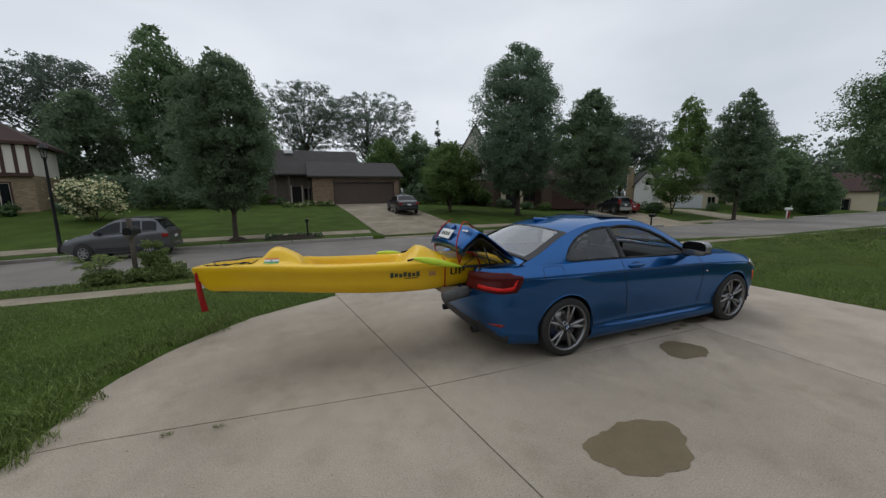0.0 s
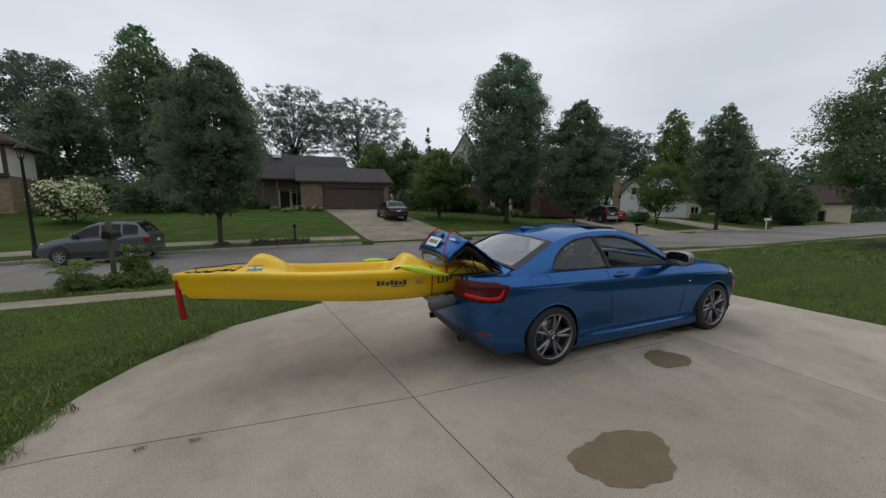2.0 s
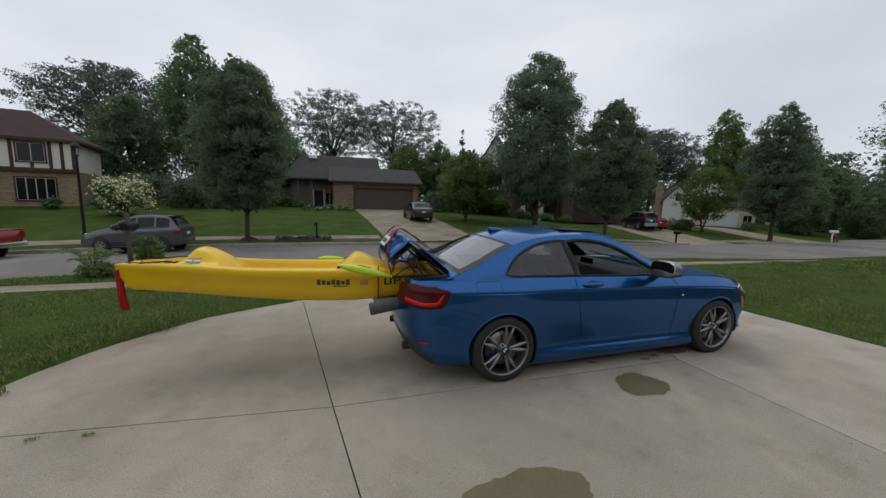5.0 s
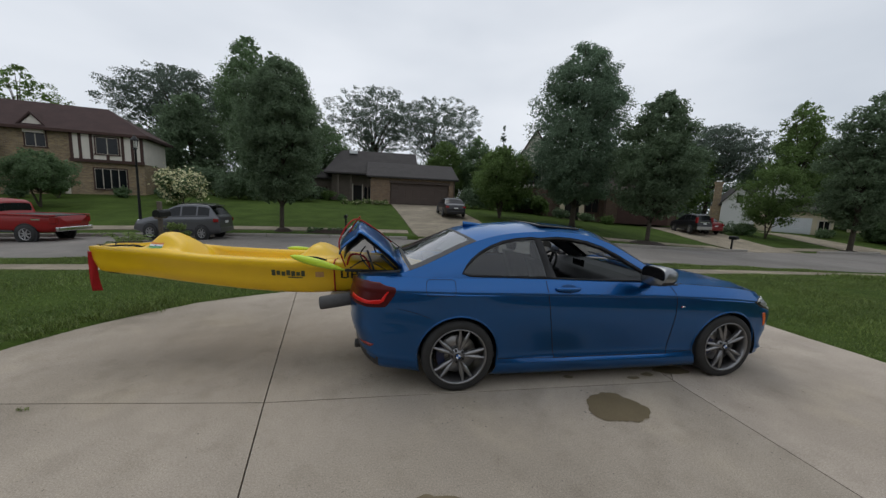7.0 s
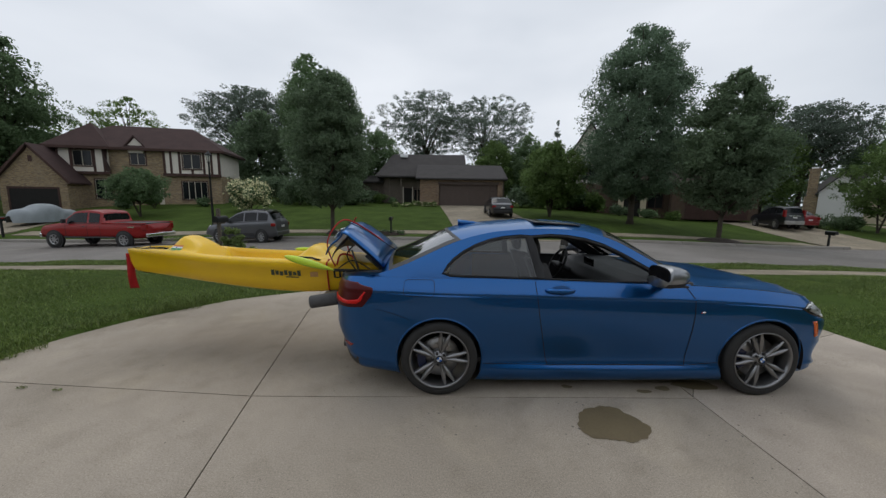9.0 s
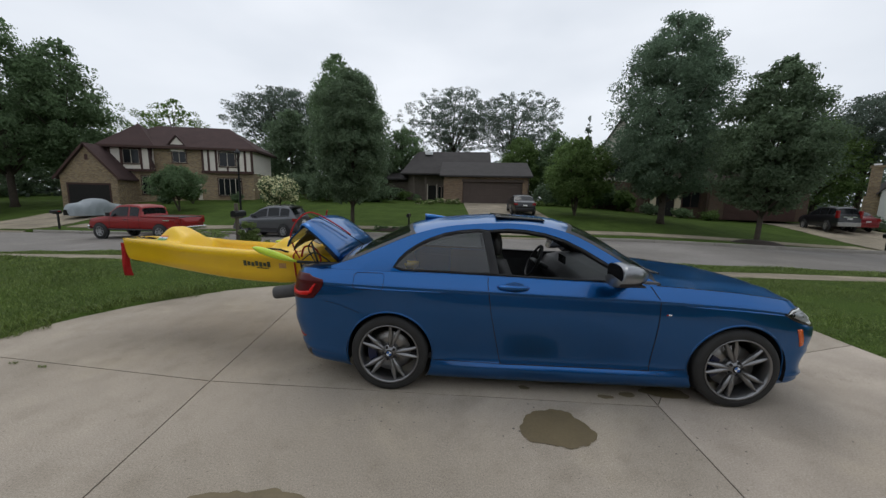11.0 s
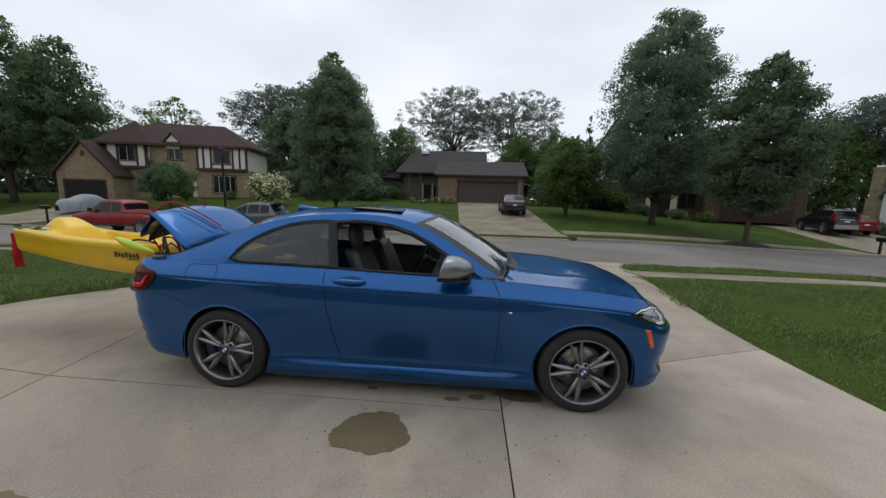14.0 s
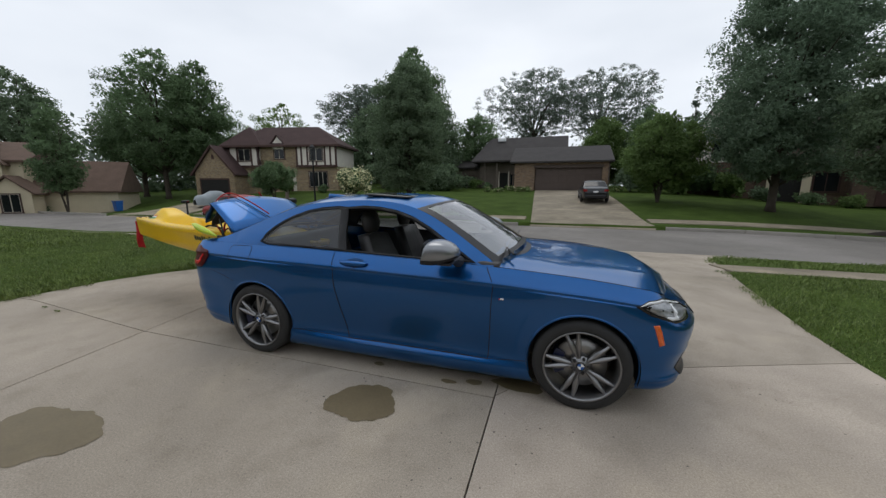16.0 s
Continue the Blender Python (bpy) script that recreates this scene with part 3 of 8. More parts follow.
def body_point(u, v, out=0.0):
    """A point of the flank: u runs over PLAN, v from the sill to the shoulder; y to the car's right is positive here."""
    i = min(int(u), len(PLAN) - 2)
    f = u - i
    (xa, ya), (xb, yb) = PLAN[i], PLAN[i + 1]
    x, y = xa + (xb - xa) * f, ya + (yb - ya) * f
    (xp, yp), (xq, yq) = PLAN[max(i - 1, 0)], PLAN[min(i + 2, len(PLAN) - 1)]
    d = Vector((xq - xp, yq - yp)).normalized()
    nx, ny = -d.y, d.x
    inset = catmull(SIDE_V, v)
    swell = max(math.exp(-((x - 0.0) / 0.42) ** 2), math.exp(-((x - 2.69) / 0.42) ** 2))
    if v <= 0.3:
        ends = max(smooth(-0.25, -0.45, x), smooth(2.9, 3.1, x))
        inset += ends * 0.022 * smooth(0.3, 0.1, v)
    if 0.1 < v < 0.858:
        inset *= 1 - 0.75 * swell * smooth(0.1, 0.2, v)
    if 0.14 < v < 0.5:
        inset *= 1 - 0.5 * max(smooth(2.95, 3.2, x), smooth(-0.3, -0.6, x))
    nose = smooth(3.0, 3.4, x)
    tail = smooth(-0.55, -0.9, x)
    inset = inset * (1 - 0.5 * tail) + nose * 0.10 * max(0, v - 0.75) / 0.25 + tail * (0.05 * smooth(0.45, 0.1, v) + 0.03 * smooth(0.6, 1.0, v))
    if nose:
        inset += nose * 0.03 * (0.5 - 0.5 * math.cos(2 * math.pi * min(1, v / 0.55)))
    z0, z1 = floor_line(x), shoulder(x)
    k = out - inset
    return (x + nx * k, y + ny * k, z0 + (z1 - z0) * v)


def u_of(x, front=True):
    """The place along PLAN of a given x."""
    xs = [p[0] for p in PLAN]
    for i in range(len(xs) - 1):
        if xs[i] <= x <= xs[i + 1]:
            return i + (x - xs[i]) / (xs[i + 1] - xs[i])
    return len(xs) - 1


def v_of(x, z):
    return (z - floor_line(x)) / (shoulder(x) - floor_line(x))


def right(geo):
    """Flank geometry, drawn with y outward, laid on the car's right side."""
    return [(x, -y, z) for x, y, z in geo[0]], [tuple(reversed(f)) for f in geo[1]]


ARCHES = ((0.0, 0.352), (FRONT_AXLE, 0.352))
HUB_Z = 0.315


def flank(keep):
    """The flank surface with round wheel arches; keep(x, z) says which faces belong."""
    nu, nv = len(PLAN) - 1, len(ROWS_V) - 1
    rows = []
    for i in range(nu + 1):
        rows.append([list(body_point(i, v)) for v in ROWS_V])
    inside = {}
    for i in range(nu + 1):
        for j in range(nv + 1):
            x, y, z = rows[i][j]
            for ax, r in ARCHES:
                d = math.hypot(x - ax, z - HUB_Z)
                if d < r and y > 0.5:
                    inside[i, j] = (ax, r, d)
    m = nv + 1
    v = []
    for i in range(nu + 1):
        for j in range(nv + 1):
            p = rows[i][j]
            if (i, j) in inside:
                ax, r, d = inside[i, j]
                s = r / max(d, 0.05)
                q = (ax + (p[0] - ax) * s, 0.0, HUB_Z + (p[2] - HUB_Z) * s)
                q = (q[0], body_point(u_of(q[0]), min(1, max(0, v_of(q[0], q[2]))))[1], q[2])
                p = q
            v.append(tuple(p))
    f = []
    for i in range(nu):
        for j in range(nv):
            c = [(i, j), (i + 1, j), (i + 1, j + 1), (i, j + 1)]
            if all(k in inside for k in c):
                continue
            cx = sum(rows[a][b][0] for a, b in c) / 4
            cy = sum(rows[a][b][1] for a, b in c) / 4
            cz = sum(rows[a][b][2] for a, b in c) / 4
            if keep(cx, cy, cz):
                f.append(tuple(a * m + b for a, b in c))
    used = sorted({k for q in f for k in q})
    new_i = {k: n for n, k in enumerate(used)}
    return [v[k] for k in used], [tuple(new_i[k] for k in q) for q in f]


def gap_rear(z):
    return ip(z, [(0.25, 0.905), (0.30, 0.89), (0.68, 0.81), (0.91, 0.78), (1.0, 0.79)])


def gap_front(z):
    return ip(z, [(0.25, 2.06), (0.29, 2.065), (0.82, 2.09), (0.93, 2.03)])


def is_door(x, y, z):
    return gap_rear(z) < x < gap_front(z) and z > 0.247


def is_open(x, y, z):
    """The boot's mouth above the loading lip."""
    return x < -0.80 and y < 0.50 and z > 0.70


def is_skirt(x, y, z):
    return x < -0.66 and y < 0.82 and z < 0.40 - 0.10 * smooth(0.55, 0.80, y)


def is_body(x, y, z):
    return not is_door(x, y, z) and not is_open(x, y, z) and not is_skirt(x, y, z)


body_side = flank(is_body)
door_side = flank(is_door)
skirt = flank(is_skirt)
shell = join(right(body_side), mirrored(right(body_side)))


def hood_z(x):
    return catmull([(1.95, 0.975), (2.2, 0.950), (2.5, 0.918), (2.8, 0.905), (3.05, 0.882), (3.25, 0.850), (3.38, 0.82), (3.44, 0.778)], x)


hood_rows = []
for i in range(30):
    u = u_of(2.02) + (len(PLAN) - 1 - u_of(2.02)) * i / 29
    ex, ey, ez = body_point(u, 1.0)
    row = []
    for j in range(17):
        q = -1 + 2 * j / 16
        xc = ex + 0.03 * (1 - q * q)
        c = ez + (max(hood_z(ex), ez) - ez) * (1 - 0.85 * smooth(3.12, 3.37, ex))
        prof = 1 - abs(q) ** 2.4
        crease = 0.010 * math.exp(-((abs(q) - 0.62) / 0.07) ** 2) * smooth(2.0, 2.3, ex) * (1 - smooth(3.1, 3.35, ex))
        row.append((xc, ey * q, ez + (c - ez) * prof + crease))
    hood_rows.append(row)
hood = part("bonnet", outward(grid(hood_rows), (0.9, 0, 0.7)), BLUE, car, smooth=True)
part("body", shell, BLUE, car, smooth=True)
for s in (-1, 1):
    edge_line = [body_point(u_of(2.06 + 1.02 * k / 30), 1.0, 0.0) for k in range(31)]
    part("bonnet_gap", tube([(x, s * (y - 0.004), z + 0.0005) for x, y, z in edge_line], 0.0035, 6), SEAM, car, "dark shut line beside the bonnet")
for geo, side in ((right(door_side), "right"), (mirrored(right(door_side)), "left")):
    part("door", geo, BLUE, car, smooth=True)
part("rear_diffuser", join(right(skirt), mirrored(right(skirt))), BLACK_PLASTIC, car, "dark grey lower bumper insert", smooth=True)


# greenhouse
def rail_z(x):
    return catmull([(-0.62, 0.992), (-0.5, 1.01), (-0.3, 1.075), (-0.1, 1.16), (0.1, 1.245), (0.29, 1.305), (0.5, 1.345), (0.9, 1.372), (1.25, 1.352), (1.5, 1.282), (1.73, 1.163), (1.99, 1.005), (2.10, 0.94)], x)


def rail_y(x):
    return catmull([(-0.62, 0.785), (-0.3, 0.735), (0.1, 0.630), (0.5, 0.568), (0.9, 0.55), (1.3, 0.565), (1.6, 0.61), (1.9, 0.69), (2.1, 0.755)], x)


def cabin_y(x, z):
    s, r = shoulder(x), rail_z(x)
    f = min(1.05, max(-0.1, (z - s) / max(0.03, r - s)))
    yb = body_point(u_of(x), 1.0)[1]
    return yb + (rail_y(x) - yb) * f + 0.022 * math.sin(math.pi * min(1, max(0, f)))


QUARTER = [(0.035, 1.020), (0.075, 1.068), (0.125, 1.118), (0.2, 1.17), (0.3, 1.22), (0.42, 1.262), (0.55, 1.287), (0.70, 1.300), (0.735, 1.30), (0.765, 1.15), (0.80, 0.99), (0.6, 0.992), (0.4, 0.997), (0.2, 1.003), (0.10, 1.008)]
DOORWIN = [(0.80, 1.302), (0.95, 1.307), (1.10, 1.300), (1.25, 1.277), (1.40, 1.232), (1.55, 1.160), (1.70, 1.072), (1.85, 0.985), (1.92, 0.955), (1.5, 0.962), (1.2, 0.970), (0.87, 0.982), (0.84, 1.12)]


def grow(poly, d):
    """The outline moved outward by d."""
    out, n = [], len(poly)
    area = sum(poly[i][0] * poly[(i + 1) % n][1] - poly[(i + 1) % n][0] * poly[i][1] for i in range(n))
    sgn = 1 if area > 0 else -1
    for i in range(n):
        a, b, c = Vector(poly[i - 1]), Vector(poly[i]), Vector(poly[(i + 1) % n])
        d1, d2 = (b - a).normalized(), (c - b).normalized()
        nrm = (Vector((d1.y, -d1.x)) + Vector((d2.y, -d2.x))).normalized() * sgn
        out.append(tuple(b + nrm * d))
    return out


def inside_poly(p, poly):
    x, y = p
    c = False
    n = len(poly)
    for i in range(n):
        (xa, ya), (xb, yb) = poly[i], poly[i - 1]
        if (ya > y) != (yb > y) and x < (xb - xa) * (y - ya) / (yb - ya) + xa:
            c = not c
    return c


def filled(outer, holes, step, lift):
    """Triangles of an outline with holes in the xz plane, laid on the cabin's side."""
    from mathutils import geometry
    pts, edges = [], []
    for loop in (outer, *holes):
        k = len(pts)
        pts += [Vector(p) for p in loop]
        edges += [(k + i, k + (i + 1) % len(loop)) for i in range(len(loop))]
    xs, zs = [p[0] for p in outer], [p[1] for p in outer]
    x = min(xs)
    while x < max(xs):
        z = min(zs)
        while z < max(zs):
            if inside_poly((x, z), outer) and not any(inside_poly((x, z), h) for h in holes) and min((Vector((x, z)) - p).length for p in pts[:len(pts)]) > step * 0.4:
                pts.append(Vector((x, z)))
            z += step
        x += step
    v2, _, f2, *_ = geometry.delaunay_2d_cdt(pts, edges, [], 1, 1e-5)
    faces = []
    for f in f2:
        c = sum((v2[i] for i in f), Vector((0, 0))) / len(f)
        if inside_poly(c, outer) and not any(inside_poly(c, h) for h in holes):
            faces.append(tuple(f))
    return [(p.x, cabin_y(p.x, p.y) + lift, p.y) for p in v2], faces


xs_top = [-0.62 + (2.08 + 0.62) * k / 60 for k in range(61)]
CABIN = [(x, rail_z(x)) for x in xs_top] + [(x, shoulder(x) + 0.001) for x in reversed(xs_top)]
Q_OUT, D_OUT = grow(QUARTER, 0.022), grow(DOORWIN, 0.022)
# one dark surround that takes in both windows and the centre pillar
SURROUND = [p for p in Q_OUT[:8]] + [p for p in D_OUT[:8]] + [(1.955, 0.945)] + [(1.5, 0.947), (1.2, 0.955), (0.87, 0.966), (0.6, 0.973), (0.4, 0.979), (0.2, 0.983), (0.085, 0.988)]
side_panel = filled(CABIN, [SURROUND], 0.07, 0.0)
trim_panel = filled(SURROUND, [QUARTER, DOORWIN], 0.05, -0.003)
quarter_pane = filled(QUARTER, [], 0.06, -0.008)
cabin = part("cabin_side", join(right(side_panel), mirrored(right(side_panel))), BLUE, car, smooth=True)
part("window_trim", outward(right(trim_panel), (0.9, 0, 0.7)), SATIN_BLACK, car, "satin black window surround", smooth=True, thick=0.03)
part("window_trim", outward(mirrored(right(trim_panel)), (0.9, 0, 0.7)), SATIN_BLACK, car, "satin black window surround", smooth=True, thick=0.03)
part("quarter_window", outward(right(quarter_pane), (0.9, 0, 0.7)), GLASS_DARK, car, "tinted rear side window", smooth=True)
part("quarter_window", outward(mirrored(right(quarter_pane)), (0.9, 0, 0.7)), GLASS_DARK, car, "tinted rear side window", smooth=True)


def roof_row(xr, bow):
    row = []
    for j in range(17):
        q = -1 + 2 * j / 16
        row.append((xr + bow * (1 - q * q), -rail_y(xr) * q, rail_z(xr) + 0.052 * (1 - abs(q) ** 2.2)))
    return row


def bow_at(x):
    return 0.13 * smooth(0.8, 1.42, x) - 0.10 * smooth(0.7, 0.18, x)


roof = [roof_row(0.18 + 1.24 * k / 24, bow_at(0.18 + 1.24 * k / 24)) for k in range(25)]
part("roof", outward(grid(roof), (0.9, 0, 0.7)), BLUE, car, smooth=True)


def screen_rows(xa, xb, bow_a, bow_b, n=12):
    return [roof_row(xa + (xb - xa) * k / n, bow_a + (bow_b - bow_a) * k / n) for k in range(n + 1)]


def border(rows, lift, margin=1):
    """The black edge printed round a screen."""
    n, m = len(rows), len(rows[0])
    v, f = grid([[(x, y, z + lift) for x, y, z in r] for r in rows])
    keep = []
    for i in range(n - 1):
        for j in range(m - 1):
            if i < margin or i >= n - 1 - margin or j < margin or j >= m - 1 - margin:
                keep.append(f[i * (m - 1) + j])
    return v, keep


front_screen = screen_rows(1.42, 2.09, 0.13, 0.14, 20)
rear_screen = screen_rows(0.18, -0.42, -0.10, -0.05, 20)
part("windscreen", outward(grid(front_screen), (0.9, 0, 0.7)), GLASS_CLEAR, car, "raked windscreen", smooth=True)
part("screen_border", outward(border(front_screen, 0.002), (0.9, 0, 0.7)), SATIN_BLACK, car, smooth=True)
part("rear_window", outward(grid(rear_screen), (0.9, 0, 0.7)), GLASS_CLEAR, car, "sloping rear window", smooth=True)
part("rear_border", outward(border(rear_screen, 0.002), (0.9, 0, 0.7)), SATIN_BLACK, car, smooth=True)
sun_rows = [[(0.86 + 0.42 * k / 8, y, 1.406 - 0.008 * k / 8 + 0.016 * (1 - k / 8) + 0.010 * (1 - (y / 0.42) ** 2)) for y in [-0.42 + 0.84 * j / 8 for j in range(9)]] for k in range(9)]
part("sunroof_panel", outward(grid(sun_rows), (0.9, 0, 0.7)), BLACK_GLOSS, car, "raised black glass sunroof panel", smooth=True, thick=0.012)
# rear shelf behind the cabin, cowl before the screen
deck = [[(-0.42 - 0.07 * k / 3 - 0.05 * (1 - q * q), 0.705 * q, 1.028 + 0.045 * (1 - q * q) - 0.012 * k) for q in [-1 + j / 6 for j in range(13)]] for k in range(4)]
part("rear_deck", outward(grid(deck), (0.9, 0, 0.7)), BLUE, car, smooth=True)
cowl = [[(2.07 + 0.17 * (1 - q * q) + 0.045 * k, 0.70 * q, 0.934 + 0.024 * (1 - q * q) - 0.010 * k) for q in [-1 + j / 8 for j in range(17)]] for k in range(2)]
part("cowl", outward(grid(cowl), (0.9, 0, 0.7)), BLACK_PLASTIC, car, "black cowl under the windscreen", smooth=True)
for y0, y1 in ((-0.62, -0.02), (-0.05, 0.58)):
    wiper = part("wiper", join(tube([(2.20, y0 + 0.05, 0.985), (2.10, y0 + 0.25, 1.01), (2.06, y1, 1.035)], 0.009, 6), tube([(2.13, y0 - 0.02, 1.0), (2.12, y1 + 0.02, 1.03)], 0.006, 6)), BLACK_PLASTIC, car)

# wheel-arch liners and floor
def arch_liner(ax, r):
    rows = []
    for k in range(25):
        a = math.pi * (k / 24) * 1.16 - 0.25
        rows.append([(ax + (r + 0.003) * math.cos(a), y, max(0.112, HUB_Z + (r + 0.003) * math.sin(a))) for y in (0.862, 0.80, 0.56)])
    rows_in = [[r_[2], (ax, 0.56, HUB_Z)] for r_ in rows]
    return join(grid(rows), grid(rows_in))


for ax, r in ARCHES:
    both_liner = arch_liner(ax, r)
    part("arch_liner", right(both_liner), BLACK_PLASTIC, car, smooth=True)
    part("arch_liner", mirrored(right(both_liner)), BLACK_PLASTIC, car, smooth=True)
    rim_line = []
    for k in range(41):
        a = radians(-16 + 212 * k / 40)
        x, z = ax + (r + 0.001) * math.cos(a), HUB_Z + (r + 0.001) * math.sin(a)
        if z > 0.122:
            p = body_point(u_of(x), min(1, max(0, v_of(x, z))), -0.004)
            rim_line.append((x, p[1], z))
    for s in (-1, 1):
        part("arch_lip", tube([(x, s * y, z) for x, y, z in rim_line], 0.009, 8), BLUE, car, smooth=True)
part("underbody", join(box(-0.62, -0.55, 0.21, 3.2, 0.55, 0.25), box(0.40, -0.80, 0.125, 2.28, 0.80, 0.20)), BLACK_PLASTIC, car)


def ribbon(pts, w, lift=0.0025):
    """A thin dark line on the flank through (x, z) points."""
    rows = []
    for i, (x, z) in enumerate(pts):
        xa, za = pts[max(i - 1, 0)]
        xb, zb = pts[min(i + 1, len(pts) - 1)]
        d = Vector((xb - xa, zb - za)).normalized()
        row = []
        for s in (-1, 1):
            px_, pz_ = x - d.y * w * s / 2, z + d.x * w * s / 2
            row.append(body_point(u_of(px_), v_of(px_, pz_), lift))
        rows.append(row)
    return grid(rows)


zs = [0.253 + (0.955 - 0.253) * k / 24 for k in range(25)]
lines = [ribbon([(gap_rear(z), z) for z in zs], 0.0055), ribbon([(gap_front(z), z) for z in zs[:-1]], 0.0055), ribbon([(0.89 + (2.06 - 0.89) * k / 30, 0.252) for k in range(31)], 0.006), ribbon([(0.36 + (0.89 - 0.36) * k / 10, 0.274 - 0.022 * k / 10) for k in range(11)], 0.004), ribbon([(2.06 + 0.275 * k / 10, 0.252 + 0.003 * k) for k in range(11)], 0.004)]
fx0, fx1, fz0, fz1, cr = -0.29, -0.045, 0.845, 0.968, 0.03
flap = []
for cx, cz, a0 in ((fx1 - cr, fz1 - cr, 0), (fx0 + cr, fz1 - cr, 90), (fx0 + cr, fz0 + cr, 180), (fx1 - cr, fz0 + cr, 270)):
    flap += [(cx + cr * math.cos(radians(a0 + 15 * k)), cz + cr * math.sin(radians(a0 + 15 * k))) for k in range(7)]
lines.append(ribbon(flap + [flap[0]], 0.0035))
lines.append(ribbon([(-0.52 + 0.28 * k / 10, 0.735 - 0.085 * (k / 10) ** 1.5) for k in range(11)], 0.0025))
for q in lines:
    part("panel_gap", right(q), SEAM, car)
    part("panel_gap", mirrored(right(q)), SEAM, car)


def plan_x(u):
    i = max(0, min(int(u), len(PLAN) - 2))
    return PLAN[i][0] + (PLAN[i + 1][0] - PLAN[i][0]) * (u - i)


def patch(outline, lift):
    """A raised piece on the flank bounded by (u, z) points."""
    from mathutils import geometry
    k = 0.03
    loop = []
    for i, (ua, za) in enumerate(outline):
        ub, zb = outline[(i + 1) % len(outline)]
        n = max(1, math.ceil(max(abs(ub - ua) / 0.6, abs(zb - za) / 0.015)))
        loop += [(k * (ua + (ub - ua) * q / n), za + (zb - za) * q / n) for q in range(n)]
    n = len(loop)
    pts = [Vector(p) for p in loop]
    us, zz = [p[0] for p in loop], [p[1] for p in loop]
    u = min(us)
    while u < max(us):
        z = min(zz)
        while z < max(zz):
            if inside_poly((u, z), loop) and min((Vector((u, z)) - p).length for p in pts[:n]) > 0.007:
                pts.append(Vector((u, z)))
            z += 0.014
        u += 0.018
    v2, _, f2, *_ = geometry.delaunay_2d_cdt(pts, [(i, (i + 1) % n) for i in range(n)], [], 1, 1e-6)
    v = [body_point(p.x / k, v_of(plan_x(p.x / k), p.y), lift) for p in v2]
    f = [tuple(q) for q in f2 if inside_poly(sum((v2[i] for i in q), Vector((0, 0))) / len(q), loop)]
    m = len(v)
    v += [body_point(p.x / k, v_of(plan_x(p.x / k), p.y), -0.006) for p in v2[:n]]
    f += [(i, (i + 1) % n, m + (i + 1) % n, m + i) for i in range(n)]
    return v, f


def both(name, geo, material, label="", parent=None):
    a = part(name, right(geo), material, parent or car, label, smooth=True)
    b = part(name, mirrored(right(geo)), material, parent or car, label, smooth=True)
    return a, b


U = u_of
tl = [(U(-0.93) - 1.0, 0.905), (U(-0.90), 0.93), (U(-0.80), 0.945), (U(-0.68), 0.945), (U(-0.54), 0.905), (U(-0.535), 0.885), (U(-0.60), 0.775), (U(-0.62), 0.755), (U(-0.75), 0.745), (U(-0.88), 0.745), (U(-0.93) - 1.0, 0.755)]
lamps = both("tail_light", patch(tl, 0.009), RED_DARK, "dark red wraparound tail light")
bar = [(U(-0.90), 0.808), (U(-0.75), 0.800), (U(-0.655), 0.815), (U(-0.61), 0.875), (U(-0.592), 0.875), (U(-0.632), 0.800), (U(-0.67), 0.778), (U(-0.78), 0.770), (U(-0.90), 0.776)]
for geo, lamp in ((right(patch(bar, 0.0125)), lamps[0]), (mirrored(right(patch(bar, 0.0125))), lamps[1])):
    part("light_bar", geo, RED_BAR, lamp, "bright red light bar", smooth=True)
both("reflector", patch([(U(-0.88), 0.405), (U(-0.80), 0.43), (U(-0.72), 0.425), (U(-0.76), 0.395)], 0.005), RED_LENS, "small red reflector in the bumper")
both("side_marker", patch([(U(3.085), 0.645), (U(3.12), 0.650), (U(3.165), 0.520), (U(3.135), 0.510)], 0.006), ORANGE_LENS, "orange side marker")
hl = [(U(2.985), 0.753), (U(3.06), 0.790), (U(3.16), 0.798), (U(3.28), 0.773), (U(3.385), 0.738), (U(3.40), 0.693), (U(3.36), 0.663), (U(3.22), 0.660), (U(3.09), 0.698)]
hl_in = [(U(3.03), 0.750), (U(3.09), 0.775), (U(3.17), 0.781), (U(3.235), 0.771), (U(3.225), 0.678), (U(3.11), 0.710)]
hl_eye = [(U(3.255), 0.760), (U(3.37), 0.726), (U(3.38), 0.693), (U(3.34), 0.678), (U(3.255), 0.675)]
LAMP_SILVER = mat("lamp_reflector", (0.34, 0.35, 0.36), 0.38, 0.7, 0.25, 30, 90, 0.05, coat=0.5)
heads = both("headlight", patch(hl, 0.005), BLACK_GLOSS, "angular headlight with bright inner ring")
for k, flip in enumerate((lambda g: right(g), lambda g: mirrored(right(g)))):
    part("reflector_bowl", flip(patch(hl_in, 0.0075)), LAMP_SILVER, heads[k], smooth=True)
    part("lamp_eye", flip(patch(hl_eye, 0.0075)), LAMP_SILVER, heads[k], smooth=True)
    part("light_ring", flip(patch([(U(3.232), 0.764), (U(3.255), 0.758), (U(3.252), 0.678), (U(3.19), 0.680), (U(3.16), 0.694), (U(3.17), 0.702), (U(3.225), 0.693)], 0.0098)), WHITE_PLASTIC, heads[k], smooth=True)
    part("brow", flip(patch([(U(3.0), 0.756), (U(3.06), 0.785), (U(3.16), 0.793), (U(3.28), 0.769), (U(3.375), 0.737), (U(3.375), 0.730), (U(3.28), 0.760), (U(3.16), 0.783), (U(3.07), 0.775)], 0.0098)), WHITE_PLASTIC, heads[k], smooth=True)
